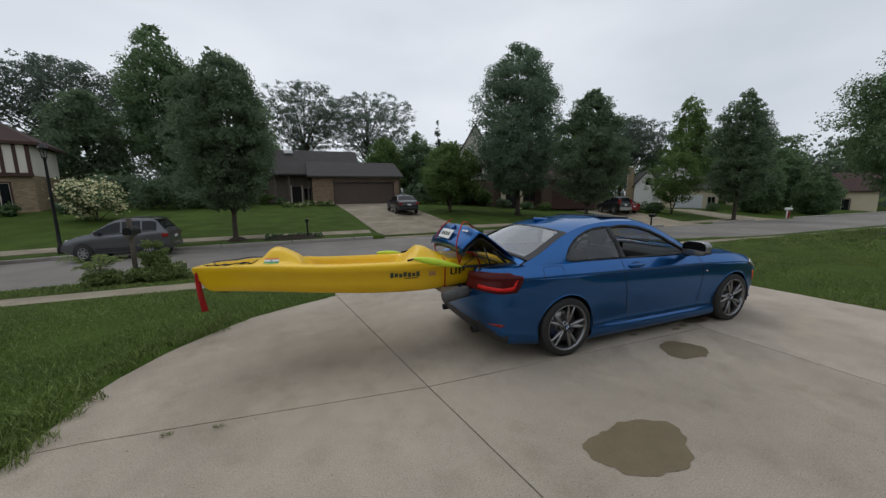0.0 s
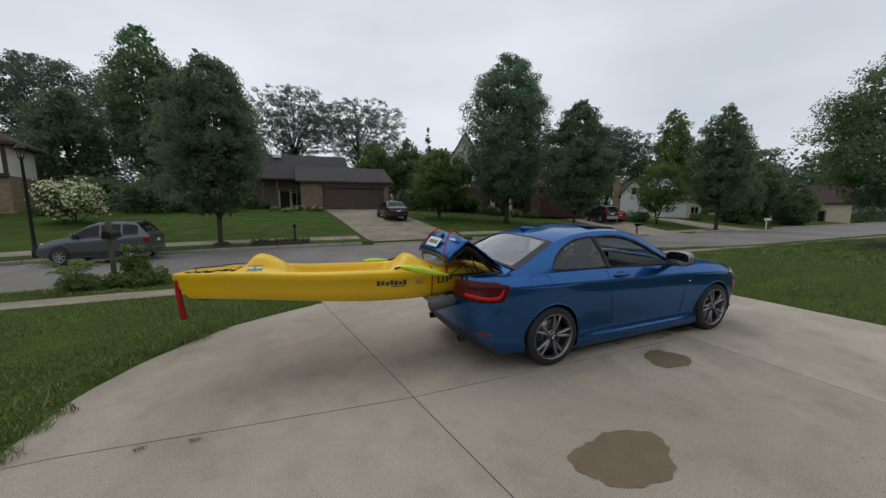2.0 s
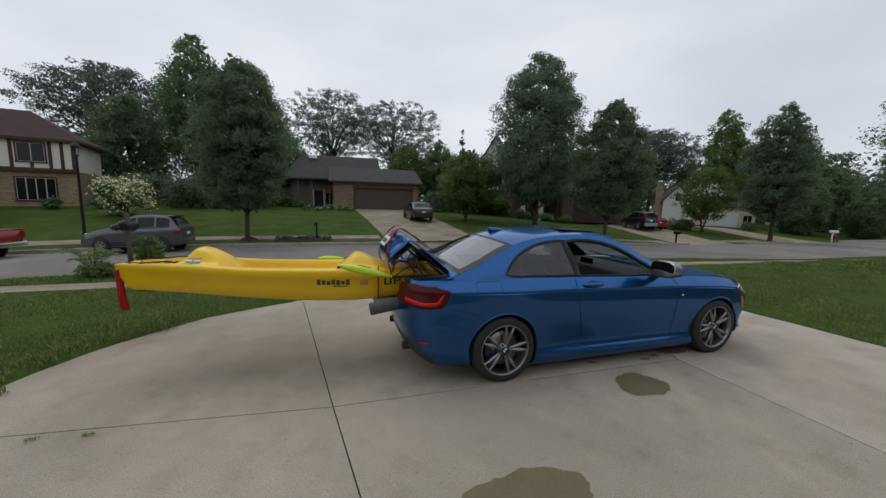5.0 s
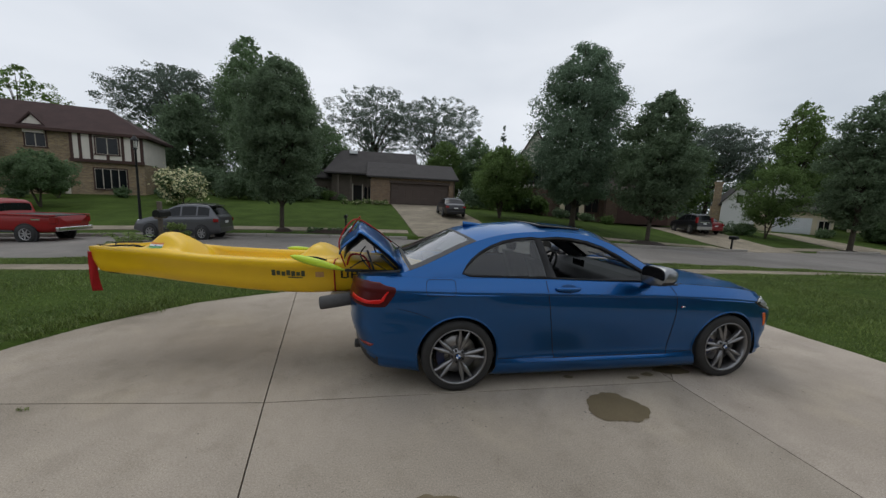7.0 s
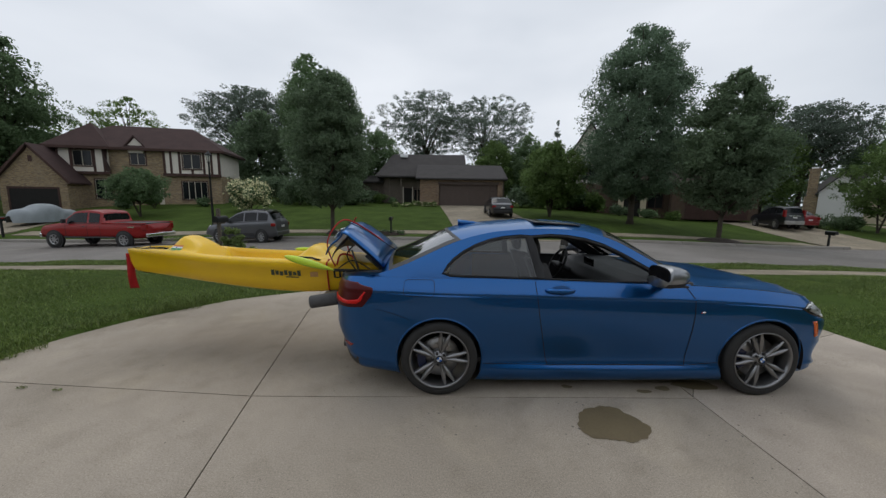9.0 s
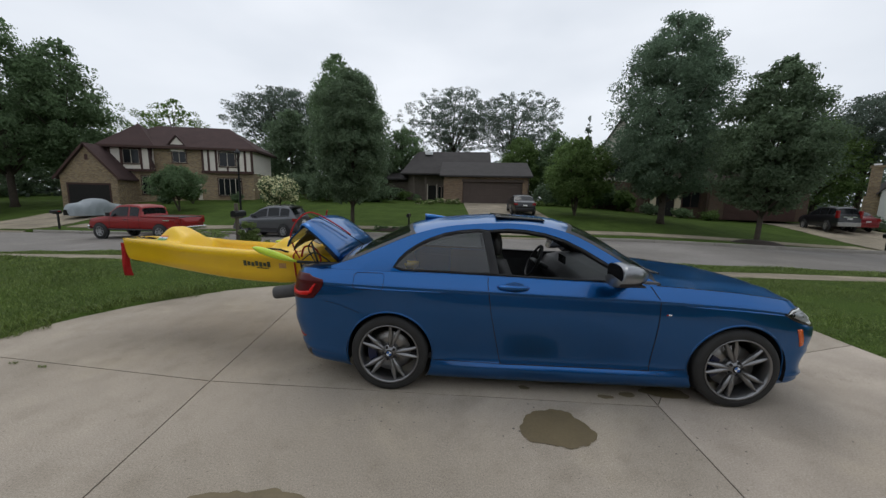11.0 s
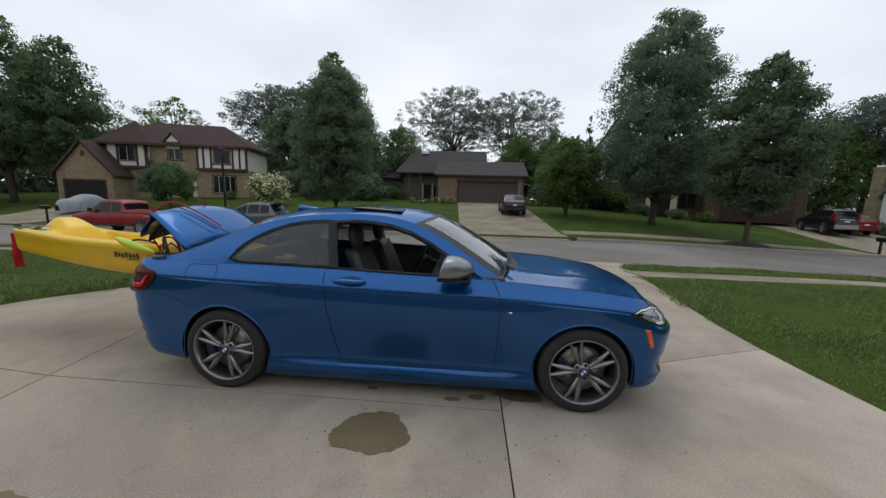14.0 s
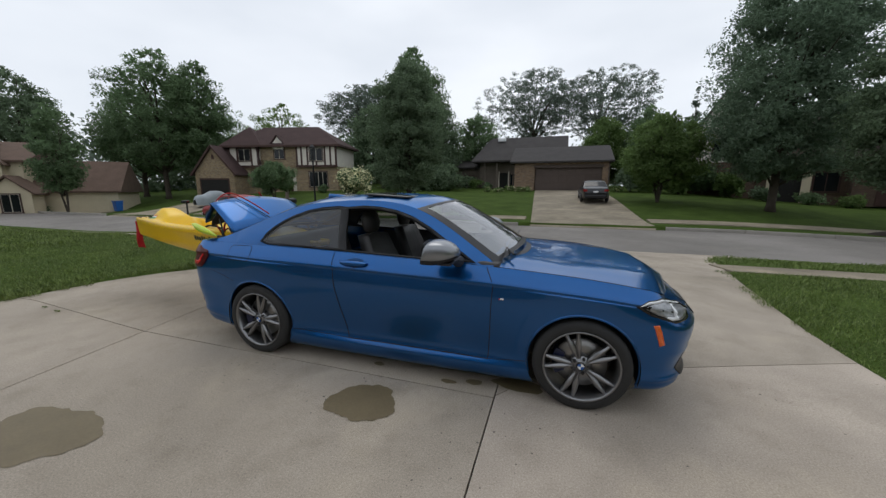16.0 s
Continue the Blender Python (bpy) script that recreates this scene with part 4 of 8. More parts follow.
both("air_intake", patch([(U(3.30), 0.33), (U(3.36), 0.40), (U(3.43), 0.43), (U(3.45), 0.36), (U(3.44), 0.27), (U(3.36), 0.25)], 0.003), BLACK_PLASTIC, "dark air intake in the front bumper")
both("grille", patch([(len(PLAN) - 8.0, 0.715), (len(PLAN) - 2.4, 0.710), (len(PLAN) - 2.4, 0.580), (len(PLAN) - 7.0, 0.590)], 0.006), BLACK_PLASTIC, "dark kidney-shaped grille")
both("fender_badge", patch([(U(2.147), 0.728), (U(2.172), 0.728), (U(2.167), 0.716), (U(2.142), 0.716)], 0.003), CHROME, "small chrome badge")
both("badge_stripe", patch([(U(2.138), 0.728), (U(2.145), 0.728), (U(2.140), 0.716), (U(2.133), 0.716)], 0.003), FLAG_RED, "red and blue badge stripe")

# door handles
# body blue darkened: shade of the handle's hollow, painted on the flat skin
BLUE_SHADED = mat("blue_recess_shade", (0.002, 0.05, 0.16), 0.45, 0.4, 0.05, 3, 300, 0.02)
for s in (-1, 1):
    hx = [(0.855, 0.884), (0.90, 0.902), (1.0, 0.906), (1.07, 0.902), (1.10, 0.89)]
    pts, rad = [], []
    for k in range(13):
        x = 0.855 + 0.245 * k / 12
        z = 0.892 - 0.004 * k / 12
        y = body_point(u_of(x), v_of(x, z), 0.026 * math.sin(math.pi * k / 12) ** 0.4)[1]
        pts.append((x, s * y, z))
        rad.append(0.007 + 0.016 * math.sin(math.pi * k / 12) ** 0.5)
    handle = part("door_handle", tube(pts, rad, 10), BLUE, car, "blue bow-shaped door handle", smooth=True)
    part("handle_recess", ([(x, s * y, z) for x, y, z in patch([(U(0.92), 0.915), (U(0.99), 0.928), (U(1.06), 0.915), (U(1.05), 0.87), (U(0.99), 0.852), (U(0.93), 0.87)], 0.0015)[0]], patch([(U(0.92), 0.915), (U(0.99), 0.928), (U(1.06), 0.915), (U(1.05), 0.87), (U(0.99), 0.852), (U(0.93), 0.87)], 0.0015)[1]), BLUE_SHADED, handle)

# mirrors
for s in (-1, 1):
    rings = []
    for k in range(11):
        f = k / 10
        w = math.sin(math.pi * min(1, max(0.02, f * 0.62 + 0.0))) ** 0.5
        x = 1.885 - 0.215 * f
        ring = []
        for j in range(20):
            a = 2 * math.pi * j / 20
            cy, cz = math.cos(a), math.sin(a)
            ring.append((x + 0.03 * cz * f, s * (0.995 + 0.138 * w * abs(cy) ** 0.65 * (1 if cy > 0 else -1)), 1.052 + 0.082 * w * abs(cz) ** 0.65 * (1 if cz > 0 else -1)))
        rings.append(ring)
    mirror = part("door_mirror", loft(rings), SILVER, car, "grey door mirror cap with black base", smooth=True)
    low = [[(1.74 + (p[0] - 1.74) * 1.01, s * 0.985 + (p[1] - s * 0.985) * 1.02, 1.045 + (p[2] - 1.045) * 1.03) for p in ring[11:20]] for ring in rings]
    part("mirror_lower", grid(low), BLACK_PLASTIC, mirror, "black lower mirror shell", smooth=True)
    part("mirror_glass", loft([[(1.668, p[1], p[2]) for p in rings[-1]], [(1.665, s * 0.985 + (p[1] - s * 0.985) * 0.93, 1.045 + (p[2] - 1.045) * 0.93) for p in rings[-1]]]), BLACK_GLOSS, mirror)
    part("mirror_base", join(box(1.755, min(s * 0.87, s * 1.08), 0.978, 1.85, max(s * 0.87, s * 1.08), 0.992), tube([(1.83, s * 0.80, 0.955), (1.82, s * 0.88, 0.975), (1.80, s * 0.95, 0.995)], [0.045, 0.032, 0.03], 10)), BLACK_PLASTIC, mirror, "black mirror foot", bevel=0.004)

# roof fin
fin = []
for k in range(9):
    f = k / 8
    x = 0.40 - 0.21 * f
    h = 0.062 * f ** 0.8
    zr = 1.386 - 0.036 * f
    w = 0.038 * (1 - 0.25 * f)
    fin.append([(x, -w, zr), (x - 0.004, -w * 0.35, zr + h * 0.8), (x - 0.006, 0, zr + h + 0.004), (x - 0.004, w * 0.35, zr + h * 0.8), (x, w, zr)])
part("roof_fin", loft(fin), BLUE, car, "blue shark-fin aerial", smooth=True)


# wheels
def wheel(ax, side, turn):
    """A wheel whose outer face looks along side * y."""
    hub = part("wheel", revolve([(0.235, -0.10), (0.256, -0.108), (0.285, -0.107), (0.306, -0.096), (0.3145, -0.075), (0.315, 0.075), (0.306, 0.096), (0.285, 0.107), (0.256, 0.108), (0.235, 0.10)], 56), RUBBER, car, "low-profile black tyre on a grey five-spoke wheel", smooth=True)
    hub.matrix_local = pose(ax, side * 0.775, HUB_Z) @ Matrix.Diagonal((1, side, 1, 1))
    barrel = part("rim", revolve([(0.241, 0.100), (0.246, 0.108), (0.240, 0.113), (0.231, 0.104), (0.222, 0.07), (0.212, -0.09), (0.235, -0.10)], 56), RIM, hub, "ferric grey alloy rim", smooth=True)
    spokes = []
    for k in range(5):
        base_a = radians(turn + 72 * k)
        for d in (-1, 1):
            inner, outer = base_a + d * radians(8.0), base_a + d * radians(10.0)
            rows = []
            for j in range(11):
                f = j / 10
                r = 0.050 + (0.236 - 0.050) * f
                a = inner + (outer - inner) * f
                w = ip(f, [(0, 0.009), (0.2, 0.013), (0.45, 0.0205), (0.65, 0.0170), (0.85, 0.0115), (1.0, 0.0125)])
                y = 0.083 + 0.020 * math.sin(math.pi * min(1, f * 0.7)) - 0.004 * f
                c, s_ = math.cos(a), math.sin(a)
                ring = []
                for (o, h) in ((-w, -0.030), (-w * 0.92, -0.005), (-w * 0.25, 0.004), (w * 0.25, 0.004), (w * 0.92, -0.005), (w, -0.030)):
                    ring.append((c * r - s_ * o, y + h, s_ * r + c * o))
                rows.append(ring)
            spokes.append(loft(rows))
    for q in spokes:
        part("spoke", q, RIM, barrel, smooth=False)
    part("hub_cover", revolve([(0.0, 0.092), (0.03, 0.092), (0.034, 0.088), (0.062, 0.078), (0.072, 0.06), (0.072, 0.03)], 32), RIM, hub, smooth=True)
    part("cap", revolve([(0.0, 0.097), (0.028, 0.097), (0.031, 0.09)], 24), BLACK_GLOSS, hub, "small round centre cap in blue and white", smooth=True)
    for q, m_ in enumerate((WHITE_PLASTIC, CAP_BLUE, WHITE_PLASTIC, CAP_BLUE)):
        fan = [(0, 0.0985, 0)] + [(0.021 * math.cos(radians(90 * q + 15 * k)), 0.0985, 0.021 * math.sin(radians(90 * q + 15 * k))) for k in range(7)]
        part("cap_quarter", (fan, [(0, k + 1, k + 2) for k in range(6)]), m_, hub)
    for k in range(5):
        a = radians(turn + 36 + 72 * k)
        part("wheel_bolt", moved(revolve([(0.0, 0.094), (0.010, 0.094), (0.012, 0.07)], 10), Matrix.Translation((0.051 * math.cos(a), 0, 0.051 * math.sin(a)))), BLACK_PLASTIC, hub)
    part("brake_disc", revolve([(0.07, 0.03), (0.168, 0.03), (0.170, 0.02), (0.168, 0.005), (0.07, 0.005)], 40), STEEL, hub, "grey brake disc", smooth=True)
    cal = []
    for k in range(9):
        a = radians(150 + 60 * k / 8)
        cal.append([(math.cos(a) * r, y, math.sin(a) * r) for r, y in ((0.115, 0.055), (0.182, 0.055), (0.186, -0.01), (0.115, -0.01))])
    part("brake_caliper", loft(cal), CALIPER, hub, "dark blue brake caliper")
    return hub


ALLOY = mat("silver_alloy", (0.42, 0.42, 0.43), 0.35, 0.8, 0.08, 6, 60, 0.02)
CAP_BLUE = mat("cap_blue", (0.02, 0.12, 0.42), 0.3, 0, 0.05, 6, 60, 0)
for ax in (0.0, FRONT_AXLE):
    for s in (-1, 1):
        wheel(ax, s, 35 if ax else 5)

# exhausts
for y in (-0.42, 0.42):
    part("exhaust_pipe", revolve([(0.030, -0.88), (0.038, -0.885), (0.040, -0.87), (0.040, -0.70)], 20, "x"), BLACK_PLASTIC, car, smooth=True)
    bpy.context.view_layer.objects.active = None
    scene.collection.objects[-1].location = (0, y, 0.275)

# boot interior
part("boot_lining", join(box(-0.86, -0.52, 0.45, -0.10, 0.52, 0.47), box(-0.86, -0.54, 0.45, -0.10, -0.52, 0.96), box(-0.86, 0.52, 0.45, -0.10, 0.54, 0.96), box(-0.885, -0.50, 0.45, -0.865, 0.50, 0.70)), INTERIOR, car, "dark boot lining")
part("boot_sill", join(tube([(-0.90, -0.50, 0.705), (-0.925, 0, 0.705), (-0.90, 0.50, 0.705)], 0.018, 8), tube([(-0.85, -0.53, 0.95), (-0.60, -0.60, 0.985), (-0.48, -0.62, 0.995)], 0.016, 8), tube([(-0.85, 0.53, 0.95), (-0.60, 0.60, 0.985), (-0.48, 0.62, 0.995)], 0.016, 8)), BLACK_PLASTIC, car, smooth=True)


def rear_top(s):
    """The painted strip between the boot's mouth and the flank."""
    rows = []
    for k in range(20):
        u = U(-0.93) + (U(-0.50) - U(-0.93)) * k / 19
        p = body_point(u, 1.0)
        rows.append([(p[0], s * p[1], p[2]), (p[0], s * (0.5 * (p[1] + 0.56)), p[2] + 0.006), (max(p[0], -0.88), s * min(p[1] - 0.01, 0.55), p[2] - 0.004), (max(p[0], -0.88), s * min(p[1] - 0.01, 0.54), p[2] - 0.06)])
    return grid(rows)


for s in (-1, 1):
    part("rear_wing_top", rear_top(s), BLUE, car, smooth=True)

# open boot lid: built shut, then swung up about its hinge
lid = new("boot_lid")
lid.parent = car
lid.matrix_local = Matrix.Translation((-0.47, 0, 1.045)) @ Matrix.Rotation(radians(38), 4, "Y") @ Matrix.Translation((0.40, 0, -1.0))
tagged(lid, "blue boot lid standing open, tied with a red strap")


def lid_profile(f):
    return [(-0.42, 1.015), (-0.56, 1.030), (-0.70, 1.034), (-0.82, 1.032), (-0.905, 1.024), (-0.925, 1.00), (-0.915, 0.955), (-0.925, 0.90), (-0.94, 0.84), (-0.945, 0.78), (-0.93, 0.725)]


lid_rows = []
for k, (x, z) in enumerate(lid_profile(0)):
    w = ip(k, [(0, 0.61), (3, 0.555), (5, 0.53), (7, 0.50), (10, 0.47)])
    row = []
    for j in range(15):
        q = -1 + 2 * j / 14
        droop = 0.030 * abs(q) ** 2.5
        back = 0.05 * q * q if k > 3 else 0.02 * q * q
        row.append((x + back, w * q, z - droop * (1 if k < 6 else 0.4)))
    lid_rows.append(row)
part("lid_panel", outward(grid(lid_rows), (-0.5, 0, 0.7)), BLUE, lid, smooth=True, thick=0.012)
inner = []
for k, (x, z) in enumerate(lid_profile(0)):
    w = ip(k, [(0, 0.56), (3, 0.51), (5, 0.49), (7, 0.46), (10, 0.44)])
    dx, dz = (0.0, -0.045) if k < 4 else (0.055, -0.05) if k < 6 else (0.06, 0.0)
    inner.append([(x + dx + (0.05 if k > 3 else 0.02) * q * q, w * q, z + dz - 0.02 * q * q) for q in [-1 + j / 5 for j in range(11)]])
part("lid_lining", grid(inner), INTERIOR, lid, "black lining inside the boot lid", smooth=True, thick=0.006)
part("number_plate", box(-0.962, -0.155, 0.80, -0.952, 0.155, 0.915), WHITE_PLASTIC, lid, "white number plate", bevel=0.003)
for k in range(4):
    part("plate_bar", box(-0.9645, -0.11 + 0.06 * k, 0.835, -0.9625, -0.07 + 0.06 * k, 0.88), DECAL, lid)
part("lid_badge", revolve([(0.0, -0.9405), (0.036, -0.9405), (0.038, -0.93)], 24, "x"), CAP_BLUE, lid, "round badge", smooth=True)
scene.collection.objects[-1].location = (0, 0, 0.965)
for k in range(4):
    part("model_mark", box(-0.925, -0.40 + 0.035 * k, 0.935, -0.915, -0.378 + 0.035 * k, 0.96), CHROME, lid)
for s in (-1, 1):
    part("lid_hinge", tube([(-0.50, s * 0.50, 0.97), (-0.56, s * 0.50, 1.02), (-0.66, s * 0.48, 1.11)], 0.014, 8), BLACK_PLASTIC, car, smooth=True)
    part("gas_strut", tube([(-0.70, s * 0.53, 0.93), (-0.78, s * 0.50, 1.16)], 0.009, 8), BLACK_PLASTIC, car, smooth=True)


# cabin: seats, dash, wheel
def seat(y, parent, front=True):
    s = part("front_seat", loft([[(x + 0.02, y + 0.25 * c, z) for c, z in ((-1, 0.42), (-0.9, 0.52), (0, 0.49), (0.9, 0.52), (1, 0.42), (0, 0.38))] for x in (1.05, 1.18, 1.35, 1.5)]), SEAT, parent, "black leather front seat", bevel=0.03, smooth=True)
    back = []
    for k in range(9):
        f = k / 8
        x = 1.14 - 0.24 * f
        z = 0.46 + 0.60 * f
        w = 0.25 - 0.07 * f ** 2
        back.append([(x + 0.05, y - w, z), (x + 0.02, y - w * 0.6, z), (x + 0.02, y + w * 0.6, z), (x + 0.05, y + w, z), (x - 0.07, y + w * 0.9, z), (x - 0.09, y, z), (x - 0.07, y - w * 0.9, z)])
    part("backrest", loft(back), SEAT, s, smooth=True)
    head = []
    for k in range(9):
        f = k / 8
        z = 1.08 + 0.20 * f
        w = 0.135 * math.sin(math.pi * (0.18 + 0.70 * f)) ** 0.5
        t = 0.055 * math.sin(math.pi * (0.15 + 0.72 * f)) ** 0.5
        xc = 0.885 - 0.02 * f
        head.append([(xc + t * math.cos(2 * math.pi * j / 12), y + w * math.sin(2 * math.pi * j / 12), z) for j in range(12)])
    part("headrest", loft(head), SEAT, s, smooth=True)
    part("headrest_stem", join(tube([(0.89, y - 0.05, 1.03), (0.885, y - 0.05, 1.12)], 0.007), tube([(0.89, y + 0.05, 1.03), (0.885, y + 0.05, 1.12)], 0.007)), CHROME, s)


seat(-0.36, car)
seat(0.36, car)
rear_bench = join(loft([[(x, y, z) for y, z in ((-0.6, 0.40), (-0.6, 0.50), (0.6, 0.50), (0.6, 0.40))] for x in (0.12, 0.55)]), loft([[(x, -0.6, z), (x, 0.6, z), (x - 0.14, 0.6, z), (x - 0.14, -0.6, z)] for x, z in ((0.15, 0.45), (-0.04, 1.0))]))
part("rear_bench", rear_bench, SEAT, car, "black leather rear bench", bevel=0.03)
dash = loft([[(x, y, z) for x, z in ((1.55, 0.70), (1.50, 0.82), (1.58, 0.93), (1.75, 0.965), (2.12, 0.955), (2.12, 0.6), (1.7, 0.55))] for y in (-0.78, -0.4, 0, 0.4, 0.78)])
part("dashboard", dash, INTERIOR, car, "black dashboard", bevel=0.02)
part("display", box(1.56, -0.11, 0.955, 1.575, 0.11, 1.03), BLACK_GLOSS, car, "upright display on the dashboard", bevel=0.004)
ring = [(0.185 * math.cos(2 * math.pi * k / 32), 0.185 * math.sin(2 * math.pi * k / 32), 0) for k in range(33)]
wheel_geo = join(tube(ring, 0.015, 8, False), tube([(-0.17, 0, -0.01), (0, 0, -0.03), (0.17, 0, -0.01)], [0.02, 0.045, 0.02], 8), tube([(0, 0, -0.03), (0, -0.17, -0.01)], 0.02, 8), tube([(0, 0, -0.02), (0, 0, -0.25)], 0.03, 8))
steering = part("steering_wheel", moved(wheel_geo, pose(1.36, 0.36, 0.90) @ Matrix.Rotation(radians(-65), 4, "Y") @ Matrix.Rotation(radians(90), 4, "Z")), BLACK_PLASTIC, car, "black three-spoke steering wheel", smooth=True)
part("cabin_floor", join(box(-0.1, -0.78, 0.25, 2.1, 0.78, 0.30), box(0.85, -0.11, 0.30, 1.6, 0.11, 0.62)), INTERIOR, car)
for s in (-1, 1):
    part("door_lining", grid([[(x, s * (0.77 - 0.03 * (z < 0.6) - 0.012 * (z > 0.9)), z) for z in (0.30, 0.58, 0.62, 0.86, 0.952)] for x in (0.42, 0.85, 1.3, 1.8, 2.05)]), INTERIOR, car, "dark door lining")
lining = [(x, y - 0.022, z - 0.004) for x, y, z in side_panel[0]], side_panel[1]
part("pillar_lining", join(right(lining), mirrored(right(lining))), INTERIOR, car, "dark pillar lining")
part("roof_lining", grid([[(x, y * 0.97, z - 0.022) for x, y, z in row] for row in roof]), INTERIOR, car)
part("inside_mirror", join(box(1.47, -0.12, 1.245, 1.49, 0.12, 1.305), tube([(1.49, 0, 1.29), (1.56, 0, 1.33)], 0.01)), BLACK_PLASTIC, car, bevel=0.008)


# ---- houses ----
def hip_roof(x0, x1, y0, y1, ze, zr, inset, over=0.45, inset_r=None):
    """A hipped or gabled roof with its ridge along x; inset 0 gives a gable."""
    ir = inset if inset_r is None else inset_r
    a, b, c, d = x0 - over, x1 + over, y0 - over, y1 + over
    ym = (y0 + y1) / 2
    v = [(a, c, ze), (b, c, ze), (b, d, ze), (a, d, ze), (a + inset + (over if inset else 0), ym, zr), (b - ir - (over if ir else 0), ym, zr)]
    v += [(x, y, z - 0.16) for x, y, z in v[:4]] + [(x, y, z - 0.16) for x, y, z in v[4:]]
    f = [(0, 1, 5, 4), (2, 3, 4, 5), (1, 2, 5), (3, 0, 4), (0, 6, 7, 1), (1, 7, 8, 2), (2, 8, 9, 3), (3, 9, 6, 0), (6, 9, 8, 7)]
    return v, f


def gable_y(x0, x1, y0, y1, ze, zr, over=0.35):
    """A gabled roof with its ridge along y, so that the gable faces the street."""
    xm, a, b, c, d = (x0 + x1) / 2, x0 - over, x1 + over, y0 - over, y1 + 0.02
    t = 0.14
    drop = (zr - ze) / (xm - x0) * over
    out = []
    for xe in (a, b):
        v = [(xe, c, ze - drop), (xm, c, zr), (xm, d, zr), (xe, d, ze - drop)]
        v += [(x, y, z + t) for x, y, z in v]
        out.append((v, [(0, 1, 2, 3), (4, 7, 6, 5), (0, 4, 5, 1), (1, 5, 6, 2), (2, 6, 7, 3), (3, 7, 4, 0)]))
    return join(*out)


def gable_wall(x0, x1, y0, y1, z0, ze, zr):
    """A block whose street front rises to a gable."""
    xm = (x0 + x1) / 2
    return extrude([(x0, z0), (x1, z0), (x1, ze), (xm, zr), (x0, ze)], y0, y1)


def window(parent, x, y, z, w, h, lights=2, casing=None):
    """A window on a wall that faces -y: casing, panes, mullions, sill."""
    fr = casing or TIMBER
    b = 0.09
    win = part("window", join(box(x - w / 2 - b, y - 0.05, z + h, x + w / 2 + b, y + 0.04, z + h + b), box(x - w / 2 - b, y - 0.05, z, x - w / 2, y + 0.04, z + h), box(x + w / 2, y - 0.05, z, x + w / 2 + b, y + 0.04, z + h)), fr, parent)
    part("sill", box(x - w / 2 - b - 0.03, y - 0.09, z - b, x + w / 2 + b + 0.03, y + 0.04, z - 0.002), fr, win)
    for k in range(lights):
        a, c = x - w / 2 + w * k / lights, x - w / 2 + w * (k + 1) / lights
        part("pane", box(a + 0.025, y - 0.022, z + 0.025, c - 0.025, y - 0.012, z + h - 0.025), WINDOW, win)
        s = 0.028
        part("sash", join(box(a + 0.004, y - 0.03, z + 0.004, a + s, y + 0.02, z + h - 0.004), box(c - s, y - 0.03, z + 0.004, c - 0.004, y + 0.02, z + h - 0.004), box(a + s, y - 0.03, z + 0.004, c - s, y + 0.02, z + s), box(a + s, y - 0.03, z + h - s, c - s, y + 0.02, z + h - 0.004)), casing or FRAME, win)
    return win


def garage_door(parent, x0, x1, y, z0, z1, material, rows=4, cols=4):
    d = part("garage_door", box(x0, y, z0, x1, y + 0.05, z1), material, parent)
    for r in range(rows):
        for c in range(cols):
            a, b = x0 + (x1 - x0) * c / cols + 0.05, x0 + (x1 - x0) * (c + 1) / cols - 0.05
            e, g = z0 + (z1 - z0) * r / rows + 0.04, z0 + (z1 - z0) * (r + 1) / rows - 0.04
            part("door_panel", box(a, y - 0.018, e, b, y + 0.01, g), material, d, bevel=0.012)
    return d


# half-timbered house with brick ground floor
tudor = thing("house", pose(-20.6, 31.2, 0.95, 0, 0, 12) @ Matrix.Diagonal((1.06, 0.72, 1.06, 1)), "half-timbered brick house with a brown hipped roof and open garage", "house")
part("brick_wall", join(box(-8.4, 0.35, -0.5, -0.02, 7.5, 2.62), box(-8.4, 0.35, 2.62, -4.3, 7.5, 4.75), box(-12.0, 0.6, -0.5, -8.4, 7.5, 2.62)), BRICK_TAN, tudor)
for q in ((-4.3, 0.0, 2.64, 0.0, 7.5, 4.75), (-12.0, 0.25, 2.64, -8.4, 7.5, 4.75)):
    part("stucco_wall", box(*q), STUCCO, tudor, "white stucco upper floor")
for x in (-4.25, -3.75, -3.10, -1.22, -0.62, -0.05):
    part("timber_post", box(x - 0.09, -0.05, 2.75, x + 0.09, 0.03, 4.70), TIMBER, tudor)
for x in (-11.9, -11.0, -9.4, -8.7):
    part("timber_post", box(x - 0.09, 0.20, 2.75, x + 0.09, 0.28, 4.70), TIMBER, tudor)
part("timber_post", box(-2.24, -0.05, 2.75, -2.06, 0.03, 3.12), TIMBER, tudor)
for q in ((-4.40, -0.07, 2.55, 0.09, 0.05, 2.78), (-4.34, -0.05, 4.60, 0.04, 0.03, 4.76), (-12.1, 0.18, 2.55, -8.3, 0.30, 2.78), (-12.04, 0.20, 4.60, -8.36, 0.28, 4.76)):
    part("timber_rail", box(*q), TIMBER, tudor)
part("timber_corner", box(-0.08, -0.055, 2.78, 0.06, 0.09, 4.60), TIMBER, tudor)
part("roof", hip_roof(-12.2, 0.1, 0.0, 7.6, 4.78, 7.0, 3.0), SHINGLE_BROWN, tudor, "brown shingled hipped roof")
part("fascia", join(box(-12.6, -0.46, 4.60, 0.5, -0.42, 4.80), box(0.5, -0.46, 4.60, 0.54, 8.0, 4.80)), TIMBER, tudor)
dormer = part("dormer", gable_wall(-6.85, -5.75, 0.0, 2.6, 4.4, 5.0, 5.65), STUCCO, tudor, "small gabled dormer")
